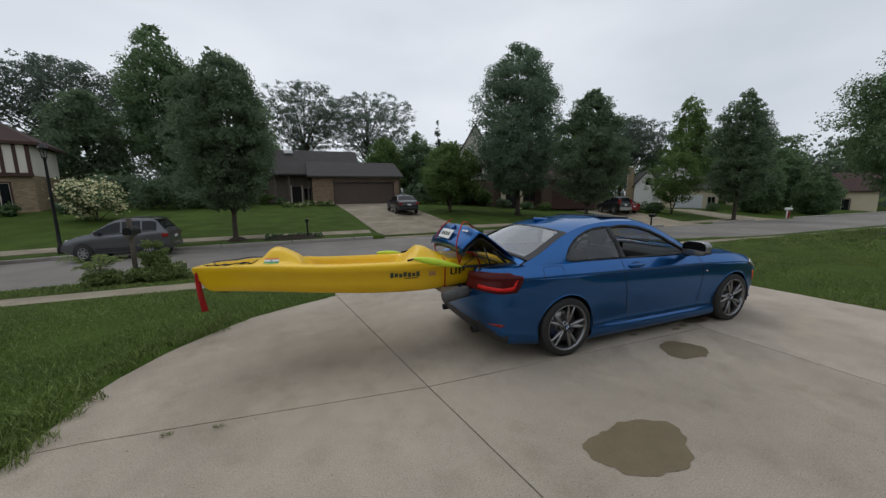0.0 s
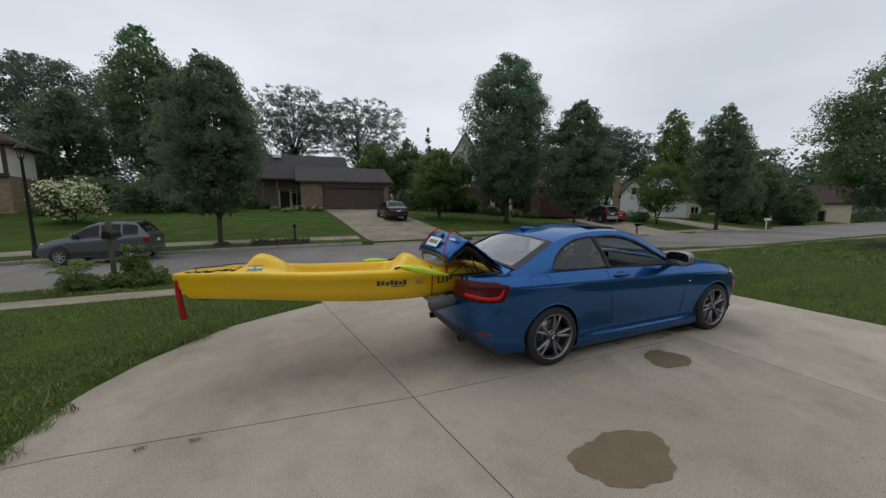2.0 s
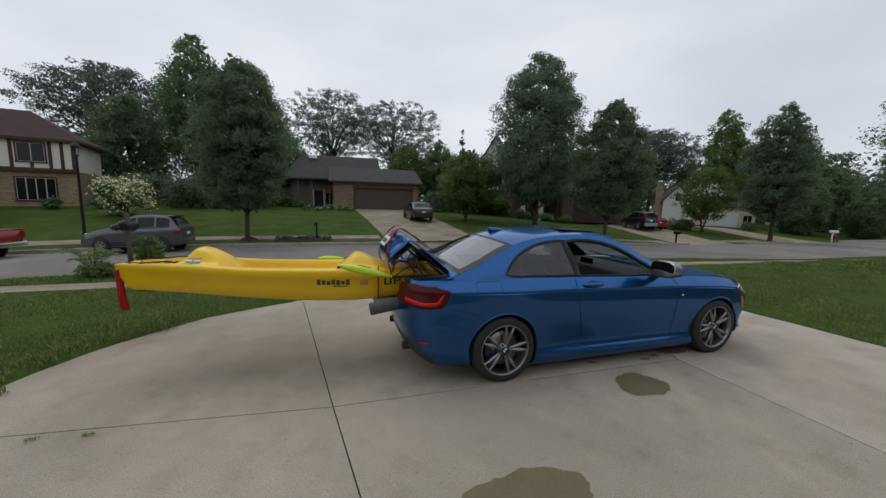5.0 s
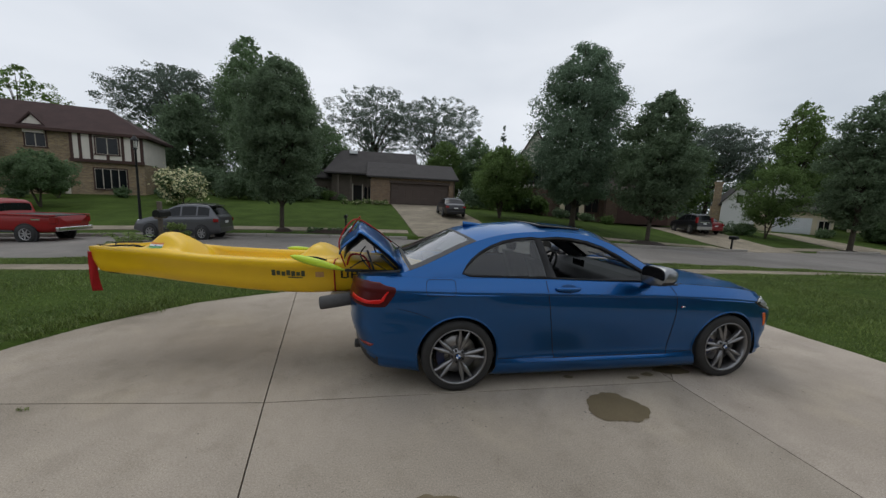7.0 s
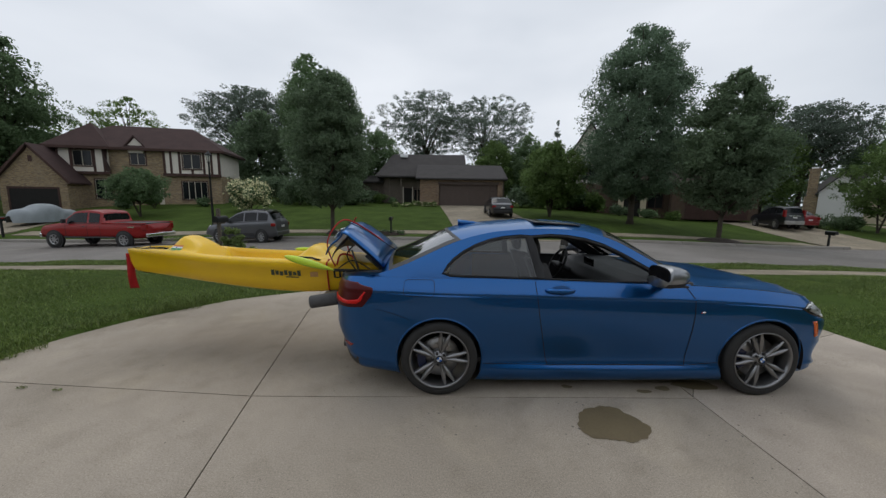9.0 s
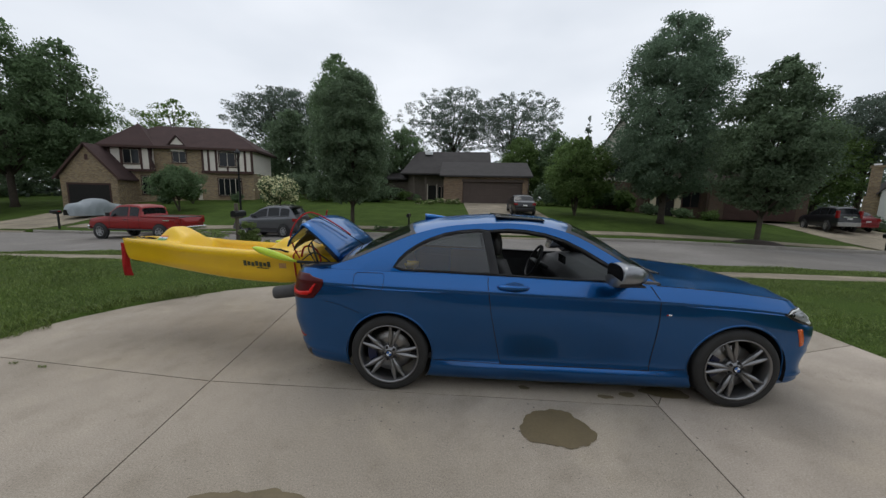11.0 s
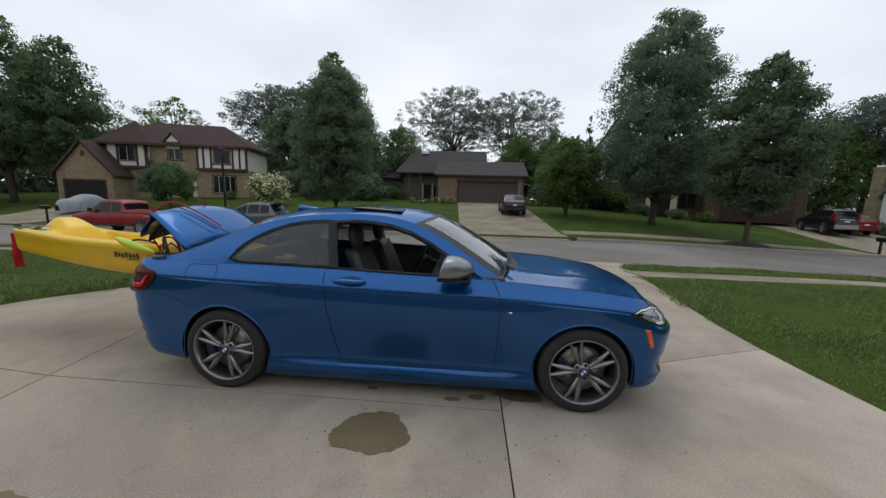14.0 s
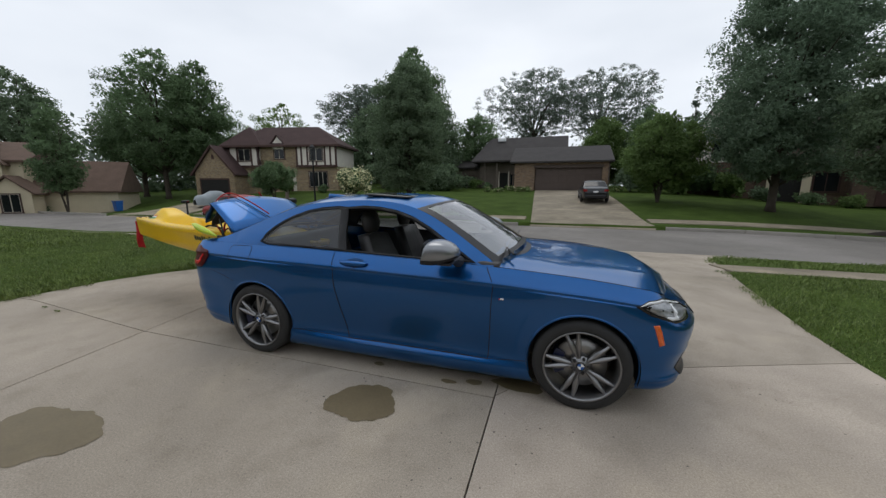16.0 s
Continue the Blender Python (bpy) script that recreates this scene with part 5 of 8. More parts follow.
part("dormer_roof", gable_y(-6.9, -5.7, 0.0, 3.2, 5.02, 5.72, 0.2), SHINGLE_BROWN, dormer)
window(tudor, -2.15, 0.0, 3.20, 1.35, 1.25, 2)
window(tudor, -2.15, 0.35, 0.55, 1.95, 1.55, 4)
window(tudor, -6.3, 0.35, 3.45, 1.1, 1.1, 2)
window(tudor, -10.2, 0.25, 3.25, 1.3, 1.25, 2)
window(tudor, -9.0, 0.60, 0.55, 1.3, 1.6, 2)
door_t = part("front_door", box(-6.0, 0.30, -0.1, -5.0, 0.38, 2.05), TIMBER, tudor, "dark brown front door")
part("side_light", box(-4.95, 0.31, 0.1, -4.6, 0.37, 2.0), FRAME, door_t)
wing = part("garage_wing", gable_wall(-14.9, -9.7, -2.6, 0.6, -0.7, 1.95, 4.45), BRICK_TAN, tudor, "brick garage wing with a steep gable")
part("wing_roof", gable_y(-14.9, -9.7, -2.6, 3.0, 2.0, 4.55, 0.35), SHINGLE_BROWN, wing)
part("barge_board", join(moved(box(0, -2.99, -0.02, 3.95, -2.93, 0.17), Matrix.Translation((-15.25, 0, 1.62)) @ Matrix.Rotation(radians(-44.2), 4, "Y")), moved(mirrored(box(0, 2.93, -0.02, 3.95, 2.99, 0.17)), Matrix.Translation((-9.35, 0, 1.62)) @ Matrix.Scale(-1, 4, (1, 0, 0)) @ Matrix.Rotation(radians(-44.2), 4, "Y"))), TIMBER, wing)
# near-black sheet on the solid wall for the shade inside the open garage
part("garage_opening", box(-14.2, -2.63, -0.7, -10.5, -2.57, 1.25), DARK, wing, "open garage, its inside shade a dark sheet")
part("garage_trim", join(box(-14.35, -2.66, -0.7, -14.2, -2.58, 1.40), box(-10.5, -2.66, -0.7, -10.35, -2.58, 1.40), box(-14.2, -2.66, 1.25, -10.5, -2.58, 1.40)), TIMBER, wing)
part("gable_vent", box(-12.45, -2.65, 3.3, -12.15, -2.58, 3.75), TIMBER, wing)
wing.matrix_local = Matrix.Translation((-12.35, 0, 0)) @ Matrix.Diagonal((0.82, 1, 1, 1)) @ Matrix.Translation((12.35, 0, 0))
part("upper_roof", ([(-12.65, -0.48, 4.80), (-7.95, -0.48, 4.80), (-7.95, 5.4, 4.80), (-12.65, 5.4, 4.80), (-10.3, 2.5, 7.0)], [(0, 1, 4), (1, 2, 4), (2, 3, 4), (3, 0, 4), (3, 2, 1, 0)]), SHINGLE_BROWN, tudor, "brown hipped roof over the upper bay")
part("upper_roof_slope", ([(-12.6, -0.45, 4.75), (-8.6, -0.45, 4.75), (-8.0, -0.45, 2.9), (-8.6, 0.3, 2.75), (-8.4, 0.3, 4.8), (-12.6, 0.3, 4.8)], [(0, 1, 4, 5), (1, 2, 3, 4)]), SHINGLE_BROWN, tudor)

# low brown house with a double garage
ranch = thing("house", pose(0, 36.2, 1.05), "low brown brick house with a double garage and grey shingles", "house")
part("brick_wall", join(box(-1.9, 0, -0.6, 0.2, 7, 3.0), box(6.75, 0, -0.6, 7.3, 7, 3.0), box(0.2, 0, 2.45, 6.75, 0.3, 3.0), box(0.2, 6.8, -0.6, 6.75, 7, 3.0)), BRICK_BROWN, ranch)
garage_door(ranch, 0.22, 6.73, 0.22, -0.55, 2.43, DOOR_BROWN, 4, 8)
part("header", box(0.1, -0.04, 2.43, 6.85, 0.02, 2.72), DOOR_BROWN, ranch)
part("garage_roof", hip_roof(-1.9, 7.3, 0.0, 8.0, 3.1, 4.95, 0, 0.45), SHINGLE_GREY, ranch, "grey shingled roof")
part("gable_end", join(extrude([(0.0, 3.0), (8.0, 3.0), (4.0, 4.8)], 7.25, 7.30), ), BRICK_BROWN, ranch)
scene.collection.objects[-1].matrix_local = Matrix(((0, 1, 0, 0), (1, 0, 0, 0), (0, 0, 1, 0), (0, 0, 0, 1)))
part("house_wall", join(box(-6.4, 3.4, -0.6, -1.9, 9, 3.4), box(-9.8, 4.6, -0.6, -6.4, 9, 2.9)), WOOD_GREY, ranch, "dark weathered siding")
part("main_roof", hip_roof(-6.6, 3.0, 2.4, 10.5, 3.45, 6.45, 1.0, 0.5, 0), SHINGLE_GREY, ranch, "grey shingled main roof")
part("side_roof", hip_roof(-10.0, -6.4, 4.2, 9.5, 2.9, 4.2, 0, 0.4), SHINGLE_GREY, ranch)
part("skylight", box(-4.6, 5.3, 5.95, -3.7, 5.95, 6.30), WHITE_PLASTIC, ranch, "white roof vent", bevel=0.03)
for x in (-5.6, -4.2, -2.3):
    part("porch_post", box(x - 0.07, 2.3, -0.3, x + 0.07, 2.44, 3.4), WOOD_GREY, ranch)
part("porch_floor", box(-6.0, 2.2, -0.6, -1.95, 3.4, -0.15), WOOD_GREY, ranch)
for k in range(7):
    part("porch_baluster", box(-5.55 + 0.2 * k, 2.34, -0.15, -5.5 + 0.2 * k, 2.40, 0.75), WOOD_GREY, ranch)
part("porch_rail", box(-5.6, 2.32, 0.75, -4.2, 2.42, 0.84), WOOD_GREY, ranch)
part("front_door", box(-4.0, 3.33, -0.15, -3.0, 3.40, 2.1), DARK, ranch, "dark front door")
part("door_surround", join(box(-4.12, 3.30, -0.15, -4.0, 3.38, 2.25), box(-3.0, 3.30, -0.15, -2.88, 3.38, 2.25)), FRAME, ranch)
part("porch_step", join(box(-3.9, 1.7, -0.6, -2.7, 2.2, -0.32), box(-3.9, 1.35, -0.65, -2.7, 1.7, -0.45)), BRICK_BROWN, ranch)
window(ranch, -2.4, 3.4, 0.3, 0.8, 1.7, 1)
window(ranch, -8.0, 4.6, 0.5, 1.6, 1.3, 3)
part("downpipe", box(7.32, -0.1, -0.6, 7.40, -0.02, 3.0), DOOR_BROWN, ranch)

# dark two-storey house half hidden by maples
brown = thing("house", pose(15.0, 34.6, 0.8, 0, 0, -24), "dark brick two-storey house half hidden behind maples", "house")
part("brick_wall", join(box(0.0, 0.0, -0.6, 8.5, 8, 2.8), box(8.5, -1.2, -0.6, 15.0, 7, 2.7)), BRICK_DARK, brown)
part("gable_front", gable_wall(-1.2, 3.2, -0.5, 7.5, 2.8, 5.2, 8.8), STUCCO, brown, "pale gabled end")
part("lower_front", box(-1.2, -0.45, -0.6, 3.2, 7.5, 2.8), BRICK_DARK, brown)
part("gable_roof", gable_y(-1.2, 3.2, -0.5, 7.5, 5.25, 8.9, 0.4), SHINGLE_BROWN, brown)
part("upper_wall", box(3.2, 0.2, 2.8, 8.5, 7.5, 5.0), WOOD_GREY, brown)
part("main_roof", hip_roof(3.2, 8.5, 0.0, 8, 5.0, 7.2, 0, 0.4), SHINGLE_BROWN, brown)
part("garage_roof", hip_roof(8.5, 15.0, -1.2, 7, 2.8, 5.0, 0, 0.5, 2.4), SHINGLE_BROWN, brown, "brown shingled garage roof")
garage_door(brown, 9.6, 14.3, -1.23, -0.6, 1.9, TIMBER)
part("entry_arch", join(box(4.0, -0.35, -0.6, 4.5, 0.0, 2.6), box(6.0, -0.35, -0.6, 6.5, 0.0, 2.6), box(4.0, -0.35, 2.2, 6.5, 0.0, 2.8)), CREAM, brown, "pale entry arch")
# near-black sheet for the shade under the arch
part("entry", box(4.5, -0.06, -0.6, 6.0, -0.01, 2.2), DARK, brown)
window(brown, 1.0, -0.5, 0.4, 1.6, 1.5, 2, TIMBER)
window(brown, 1.0, -0.5, 3.3, 1.4, 1.3, 2, TIMBER)
window(brown, 7.3, 0.0, 0.4, 1.3, 1.4, 2, TIMBER)

# white house with a brick chimney
white = thing("house", pose(40.4, 27.5, -0.3, 0, 0, -42), "white gabled house with a brick chimney and white garage door", "house")
part("white_wall", gable_wall(-4.6, -1.6, 0.0, 8.0, -0.4, 3.2, 4.95), WHITE, white)
part("gable_roof", gable_y(-4.6, -1.6, 0.0, 8.0, 3.22, 5.0, 0.25), SHINGLE_GREY, white)
part("rear_gable", gable_wall(-1.8, 2.6, 3.0, 8.5, -0.4, 4.1, 6.3), WHITE, white)
part("rear_roof", gable_y(-1.8, 2.6, 3.0, 8.5, 4.12, 6.35, 0.25), SHINGLE_GREY, white)
part("garage_wall", box(-1.6, 0.6, -0.4, 4.6, 7.0, 2.55), CREAM, white)
part("garage_roof", hip_roof(-1.2, 4.6, 0.6, 7.0, 2.6, 4.2, 0, 0.35), SHINGLE_GREY, white)
garage_door(white, 0.0, 3.0, 0.55, -0.3, 1.85, DOOR_WHITE)
part("chimney", join(box(-5.5, 0.2, -0.4, -4.6, 1.1, 2.8), box(-5.35, 0.3, 2.8, -4.7, 1.0, 5.3), box(-5.42, 0.23, 5.3, -4.63, 1.07, 5.5)), BRICK_TAN, white, "tall brick chimney")
part("chimney_pot", box(-5.25, 0.45, 5.5, -4.8, 0.85, 5.66), WHITE_PLASTIC, white)
window(white, -3.1, 0.0, 3.3, 0.34, 0.65, 1, DARK)
window(white, 3.9, 0.6, 0.4, 0.8, 1.2, 2, FRAME)
part("siding_course", join(*[box(-4.62, -0.012, 0.1 + 0.32 * k, -1.58, 0.01, 0.115 + 0.32 * k) for k in range(9)]), WHITE, white)

# more houses down the street
cottage = thing("house", pose(58, 25.0, -1.2, 0, 0, -62), "pale house with brown roofs half hidden by trees", "house")
part("wall", gable_wall(-6, -1.0, 0.0, 8.0, -0.6, 2.6, 5.0), CREAM, cottage)
part("gable_roof", gable_y(-6, -1.0, 0, 8.0, 2.62, 5.1, 0.4), SHINGLE_BROWN, cottage)
part("main_wall", box(-1.0, 1.0, -0.6, 8.5, 8.0, 2.9), CREAM, cottage)
part("main_roof", hip_roof(-1.0, 8.5, 1.0, 8.0, 2.95, 5.4, 0, 0.4), SHINGLE_BROWN, cottage)
garage_door(cottage, -0.2, 3.2, 0.95, -0.5, 1.7, DOOR_WHITE)
window(cottage, 5.5, 1.0, 0.5, 1.4, 1.4, 2)
window(cottage, -3.5, 0.0, 0.6, 1.4, 1.4, 2)

cream = thing("house", pose(-47.0, 11.4, -0.85, 0, 0, 45), "cream two-storey house with gabled bay and brown shingles", "house")
part("wall", box(-6.0, 0.0, -0.6, 6.6, 8.0, 4.6), CREAM, cream)
part("main_roof", hip_roof(-6.2, 6.8, 0.0, 8.0, 4.62, 6.5, 0, 0.4), SHINGLE_TAN, cream, "weathered brown shingles")
part("bay", gable_wall(2.6, 5.6, -0.7, 2.0, -0.6, 4.4, 6.1), CREAM, cream, "gabled bay with a copper window hood")
part("bay_roof", gable_y(2.6, 5.6, -0.7, 3.4, 4.42, 6.15, 0.3), SHINGLE_TAN, cream)
COPPER = mat("verdigris_copper", (0.16, 0.28, 0.26), 0.6, 0.3, 0.2, 4, 40, 0.1)
part("copper_hood", ([(3.3, -0.72, 4.1), (4.9, -0.72, 4.1), (4.75, -1.05, 4.1), (3.45, -1.05, 4.1), (4.1, -0.72, 5.1)], [(0, 3, 4), (3, 2, 4), (2, 1, 4), (0, 1, 2, 3)]), COPPER, cream)
window(cream, 4.1, -0.7, 2.75, 1.2, 1.3, 2)
porch = part("porch", gable_wall(5.0, 7.6, -1.9, 0.0, -0.6, 1.9, 3.1), CREAM, cream, "small gabled porch")
part("porch_roof", gable_y(5.0, 7.6, -1.9, 0.2, 1.92, 3.15, 0.3), SHINGLE_TAN, porch)
window(cream, 6.3, -1.9, 0.2, 1.1, 1.5, 2)
window(cream, 1.0, 0.0, 2.8, 1.2, 1.3, 2)
window(cream, 1.0, 0.0, 0.1, 1.6, 1.5, 3)
window(cream, -2.5, 0.0, 2.8, 1.2, 1.3, 2)
window(cream, -2.5, 0.0, 0.1, 1.6, 1.5, 3)
part("cream_door", box(3.6, -0.76, -0.6, 4.6, -0.69, 1.6), TIMBER, cream, "dark front door")
wing_c = part("garage_wing", join(box(6.6, 0.4, -0.6, 12.6, 7.0, 1.9), ([(12.6, 0.4, 1.9), (12.6, 7.0, 1.9), (12.6, 3.7, 4.7), (12.45, 0.4, 1.9), (12.45, 7.0, 1.9), (12.45, 3.7, 4.7)], [(0, 1, 2), (5, 4, 3)])), CREAM, cream, "cream garage wing")
part("wing_roof", hip_roof(6.7, 12.6, 0.4, 7.0, 1.95, 4.9, 0, 0.35), SHINGLE_TAN, wing_c, "weathered brown shingles")
garage_door(cream, 7.6, 11.8, 0.37, -0.55, 1.55, CREAM, 4, 6)

# plain wall added unseen behind the camera, for reflections and to cut sky light
wall_south = part("wall_south", box(-34, -12.6, -0.3, 32, -12.3, 3.4), BRICK_BROWN)
tagged(wall_south, "plain brick wall added unseen behind the driveway for reflections", "wall", kind="structure")


# driveways across the street
def far_drive(name, pts_l, pts_r, label):
    rows = []
    for (xa, ya), (xb, yb) in zip(pts_l, pts_r):
        rows.append([(xa + (xb - xa) * k / 6, ya + (yb - ya) * k / 6, max(lawn_z(xa + (xb - xa) * k / 6, ya + (yb - ya) * k / 6) + 0.045, -10)) for k in range(7)])
    a, b = pts_l[0], pts_r[0]
    rows.insert(0, [(p[0], KERB_FAR - 0.12, road_z(p[0]) + 0.02) for p in rows[0]])
    ob = part(name, grid(rows), CONCRETE_OLD, thick=0.12)
    return tagged(ob, label, "driveway", kind="structure")


def steps(a, b, n):
    return [(a[0] + (b[0] - a[0]) * k / n, a[1] + (b[1] - a[1]) * k / n) for k in range(n + 1)]


far_drive("drive_ranch", steps((1.3, 16.0), (0.3, 36.3), 16), steps((6.9, 16.0), (6.8, 36.3), 16), "pale concrete driveway up to the brown garage")
far_drive("drive_tudor", steps((-31.0, 16.0), (-32.8, 23.0), 8), steps((-24.8, 16.0), (-26.6, 24.6), 8), "pale concrete driveway up to the open garage")
far_drive("drive_brown", steps((23.1, 16.0), (26.0, 30.0), 10), steps((28.1, 16.0), (31.5, 27.6), 10), "pale concrete driveway with two parked cars")
far_drive("drive_white", steps((34.2, 16.0), (37.6, 27.0), 10), steps((39.5, 16.0), (40.2, 25.2), 10), "pale concrete driveway up to the white garage")
far_drive("drive_cream", steps((-44.0, 16.0), (-41.5, 20.0), 5), steps((-38.0, 16.0), (-38.5, 21.5), 5), "pale concrete driveway")


# ---- trees ----


def leaf_cloud(centres, radii, count, size, squash=0.8, seed=1):
    """Small leaf-shaped quads scattered in clumps."""
    rng = np.random.default_rng(seed)
    n = len(centres)
    per = rng.multinomial(count, (radii**2) / (radii**2).sum())
    c = np.repeat(centres, per, 0)
    r = np.repeat(radii, per)
    d = rng.normal(size=(len(c), 3))
    d /= np.linalg.norm(d, axis=1)[:, None]
    rad = r * rng.uniform(0.25, 1.0, len(c)) ** 0.5 * (1 + 0.55 * rng.uniform(0, 1, len(c)) * (rng.uniform(0, 1, len(c)) < 0.2))
    p = c + d * rad[:, None] * np.array([1, 1, squash])
    nrm = d * 0.6 + rng.normal(size=d.shape) * 0.6 + np.array([0, 0, 0.35])
    nrm /= np.linalg.norm(nrm, axis=1)[:, None]
    a = np.cross(nrm, rng.normal(size=d.shape))
    a /= np.linalg.norm(a, axis=1)[:, None]
    b = np.cross(nrm, a)
    s = size * rng.uniform(0.6, 1.4, len(c))[:, None]
    v = np.stack([p - a * s, p + b * s * 0.55 - nrm * s * 0.12, p + a * s, p - b * s * 0.55 - nrm * s * 0.12], 1).reshape(-1, 3)
    return v


def cloud_mesh(name, v, material):
    n = len(v) // 4
    me = bpy.data.meshes.new(name)
    me.vertices.add(len(v))
    me.vertices.foreach_set("co", v.astype(np.float32).ravel())
    me.loops.add(len(v))
    me.loops.foreach_set("vertex_index", np.arange(len(v), dtype=np.int32))
    me.polygons.add(n)
    me.polygons.foreach_set("loop_start", np.arange(0, len(v), 4, dtype=np.int32))
    me.polygons.foreach_set("loop_total", np.full(n, 4, dtype=np.int32))
    me.materials.append(material)
    me.update(calc_edges=True)
    me.validate()
    return me


def tree(x, y, height, envelope, material, label, seed, clumps=70, leaves=7000, size=0.16, trunk=0.16, clump_r=0.9, squash=0.75, stems=1, lean=0.0, group="", fill=0.35, bark=None):
    """envelope: (share of height, radius) pairs of the crown's outline."""
    rng = np.random.default_rng(seed)
    z0 = lawn_z(x, y) - 0.05
    t = thing("tree", pose(x, y, z0), label, "tree", group)
    e0, e1 = envelope[0][0], envelope[-1][0]
    cs, rs = [], []
    while len(cs) < clumps:
        f = rng.uniform(e0, e1)
        r = ip(f, envelope)
        if rng.uniform() > (r / max(q[1] for q in envelope)) ** 1.1 + 0.12:
            continue
        a = rng.uniform(0, 2 * math.pi)
        k = rng.uniform(fill, 1.0) ** 0.6
        cr = clump_r * rng.uniform(0.6, 1.25) * (0.45 + 0.55 * r / max(q[1] for q in envelope))
        rr = max(0.0, r * k - cr * 0.35)
        wob = 1 + 0.18 * math.sin(3 * a + seed)
        cs.append((rr * wob * math.cos(a) + lean * f, rr * wob * math.sin(a), height * f))
        rs.append(cr)
    cs, rs = np.array(cs), np.array(rs)
    leaves = int(leaves * 0.62)
    core = int(leaves * (0.04 if material is LEAF_HAZED else 0.16))
    inner_c = cs * np.array([0.72, 0.72, 1.0])
    v = np.concatenate([leaf_cloud(cs, rs, leaves, size, squash, seed), leaf_cloud(inner_c, rs * 1.15, core, size * 2.4, squash, seed + 500)])
    crown = new("crown", cloud_mesh("crown", v, material))
    crown.parent = t
    top = height * (e0 + (e1 - e0) * 0.75)
    wood = []
    for s in range(stems):
        dx, dy = (0, 0) if stems == 1 else (0.5 * math.cos(2.1 * s + seed), 0.5 * math.sin(2.1 * s + seed))
        pts = [(dx * f * 2.0 + 0.06 * math.sin(4 * f + seed) + lean * f * 0.8, dy * f * 2.0 + 0.06 * math.cos(3 * f + seed), top * f) for f in (0, 0.04, 0.15, 0.3, 0.5, 0.75, 1)]
        k = trunk / (1 if stems == 1 else 1.5)
        wood.append(tube(pts, [k * 1.5, k * 1.08, k, k * 0.9, k * 0.65, k * 0.35, k * 0.1], 9))
    pick = rng.choice(len(cs), size=min(len(cs), 26), replace=False)
    for i in pick:
        cx, cy, cz = cs[i]
        s0 = max(height * e0 * 0.75, cz * 0.55)
        s0 = min(s0, cz - 0.1)
        f = s0 / max(top, 0.1)
        a = (lean * f * 0.8, 0, s0)
        m = (0.45 * cx + a[0] * 0.5, 0.45 * cy, s0 + 0.6 * (cz - s0))
        k = trunk * 0.4
        wood.append(tube([a, m, (cx, cy, cz)], [k, k * 0.6, k * 0.15], 5))
    part("trunk", join(*wood), bark or BARK, t, smooth=True)
    return t


PEAR = [(0.2, 0.9), (0.3, 1.9), (0.42, 2.3), (0.55, 2.4), (0.7, 2.25), (0.82, 1.95), (0.92, 1.4), (1.0, 0.5)]
tree(-5.85, 17.0, 8.8, PEAR, LEAF_DARK, "dense dark green pear-shaped street tree on the verge", 11, 420, 64000, 0.056, 0.11, 0.40, group="street trees")
tree(16.3, 16.9, 9.4, [(0.2, 1.0), (0.3, 2.1), (0.45, 2.55), (0.6, 2.5), (0.75, 2.1), (0.9, 1.3), (1.0, 0.35)], LEAF_DARK, "dense dark street tree in a mulch ring", 12, 420, 64000, 0.062, 0.12, 0.46, group="street trees")
tree(33.2, 16.9, 11.3, [(0.17, 1.0), (0.27, 2.1), (0.45, 2.5), (0.65, 2.4), (0.8, 1.9), (0.93, 1.0), (1.0, 0.3)], LEAF_DARK, "dense dark oval street tree beside the white house", 13, 460, 60000, 0.062, 0.15, 0.42, group="street trees")
tree(14.5, 23.2, 13.9, [(0.14, 1.6), (0.22, 3.3), (0.4, 4.2), (0.58, 4.1), (0.74, 3.6), (0.88, 2.6), (0.96, 1.5), (1.0, 0.5)], LEAF_MAPLE, "tall full maple with grey-green leaves on the lawn", 14, 620, 90000, 0.072, 0.2, 0.6)
tree(9.3, 26.0, 5.9, [(0.22, 1.4), (0.4, 2.7), (0.6, 2.9), (0.8, 2.2), (0.95, 1.1), (1.0, 0.3)], LEAF_LIGHT, "low spreading many-stemmed tree on the lawn", 15, 120, 22000, 0.085, 0.12, 0.66, stems=3)
tree(-22.0, 23.6, 3.5, [(0.35, 1.3), (0.5, 2.1), (0.68, 2.2), (0.85, 1.6), (1.0, 0.4)], LEAF_MID, "small layered ornamental tree before the brick house", 16, 80, 14000, 0.062, 0.09, 0.45, stems=2)
tree(18.3, 2.5, 7.4, [(0.24, 1.4), (0.36, 2.7), (0.55, 3.0), (0.75, 2.6), (0.9, 1.5), (1.0, 0.5)], LEAF_MID, "spreading fine-leaved tree over a mulch bed on the near lawn", 17, 320, 70000, 0.042, 0.11, 0.5, fill=0.3, lean=-0.6)
tree(33.4, 22.8, 6.9, [(0.18, 1.5), (0.38, 2.8), (0.6, 2.8), (0.85, 1.8), (1.0, 0.5)], LEAF_LIGHT, "small thin-leaved tree before the white house", 18, 150, 26000, 0.055, 0.09, 0.5, stems=2)
tree(-15.4, 41.0, 16.6, [(0.2, 2.4), (0.35, 3.6), (0.55, 4.2), (0.75, 3.7), (0.9, 2.3), (1.0, 0.6)], LEAF_MID, "tall dark tree behind the houses", 19, 420, 36000, 0.11, 0.3, 0.78, group="trees behind the houses")
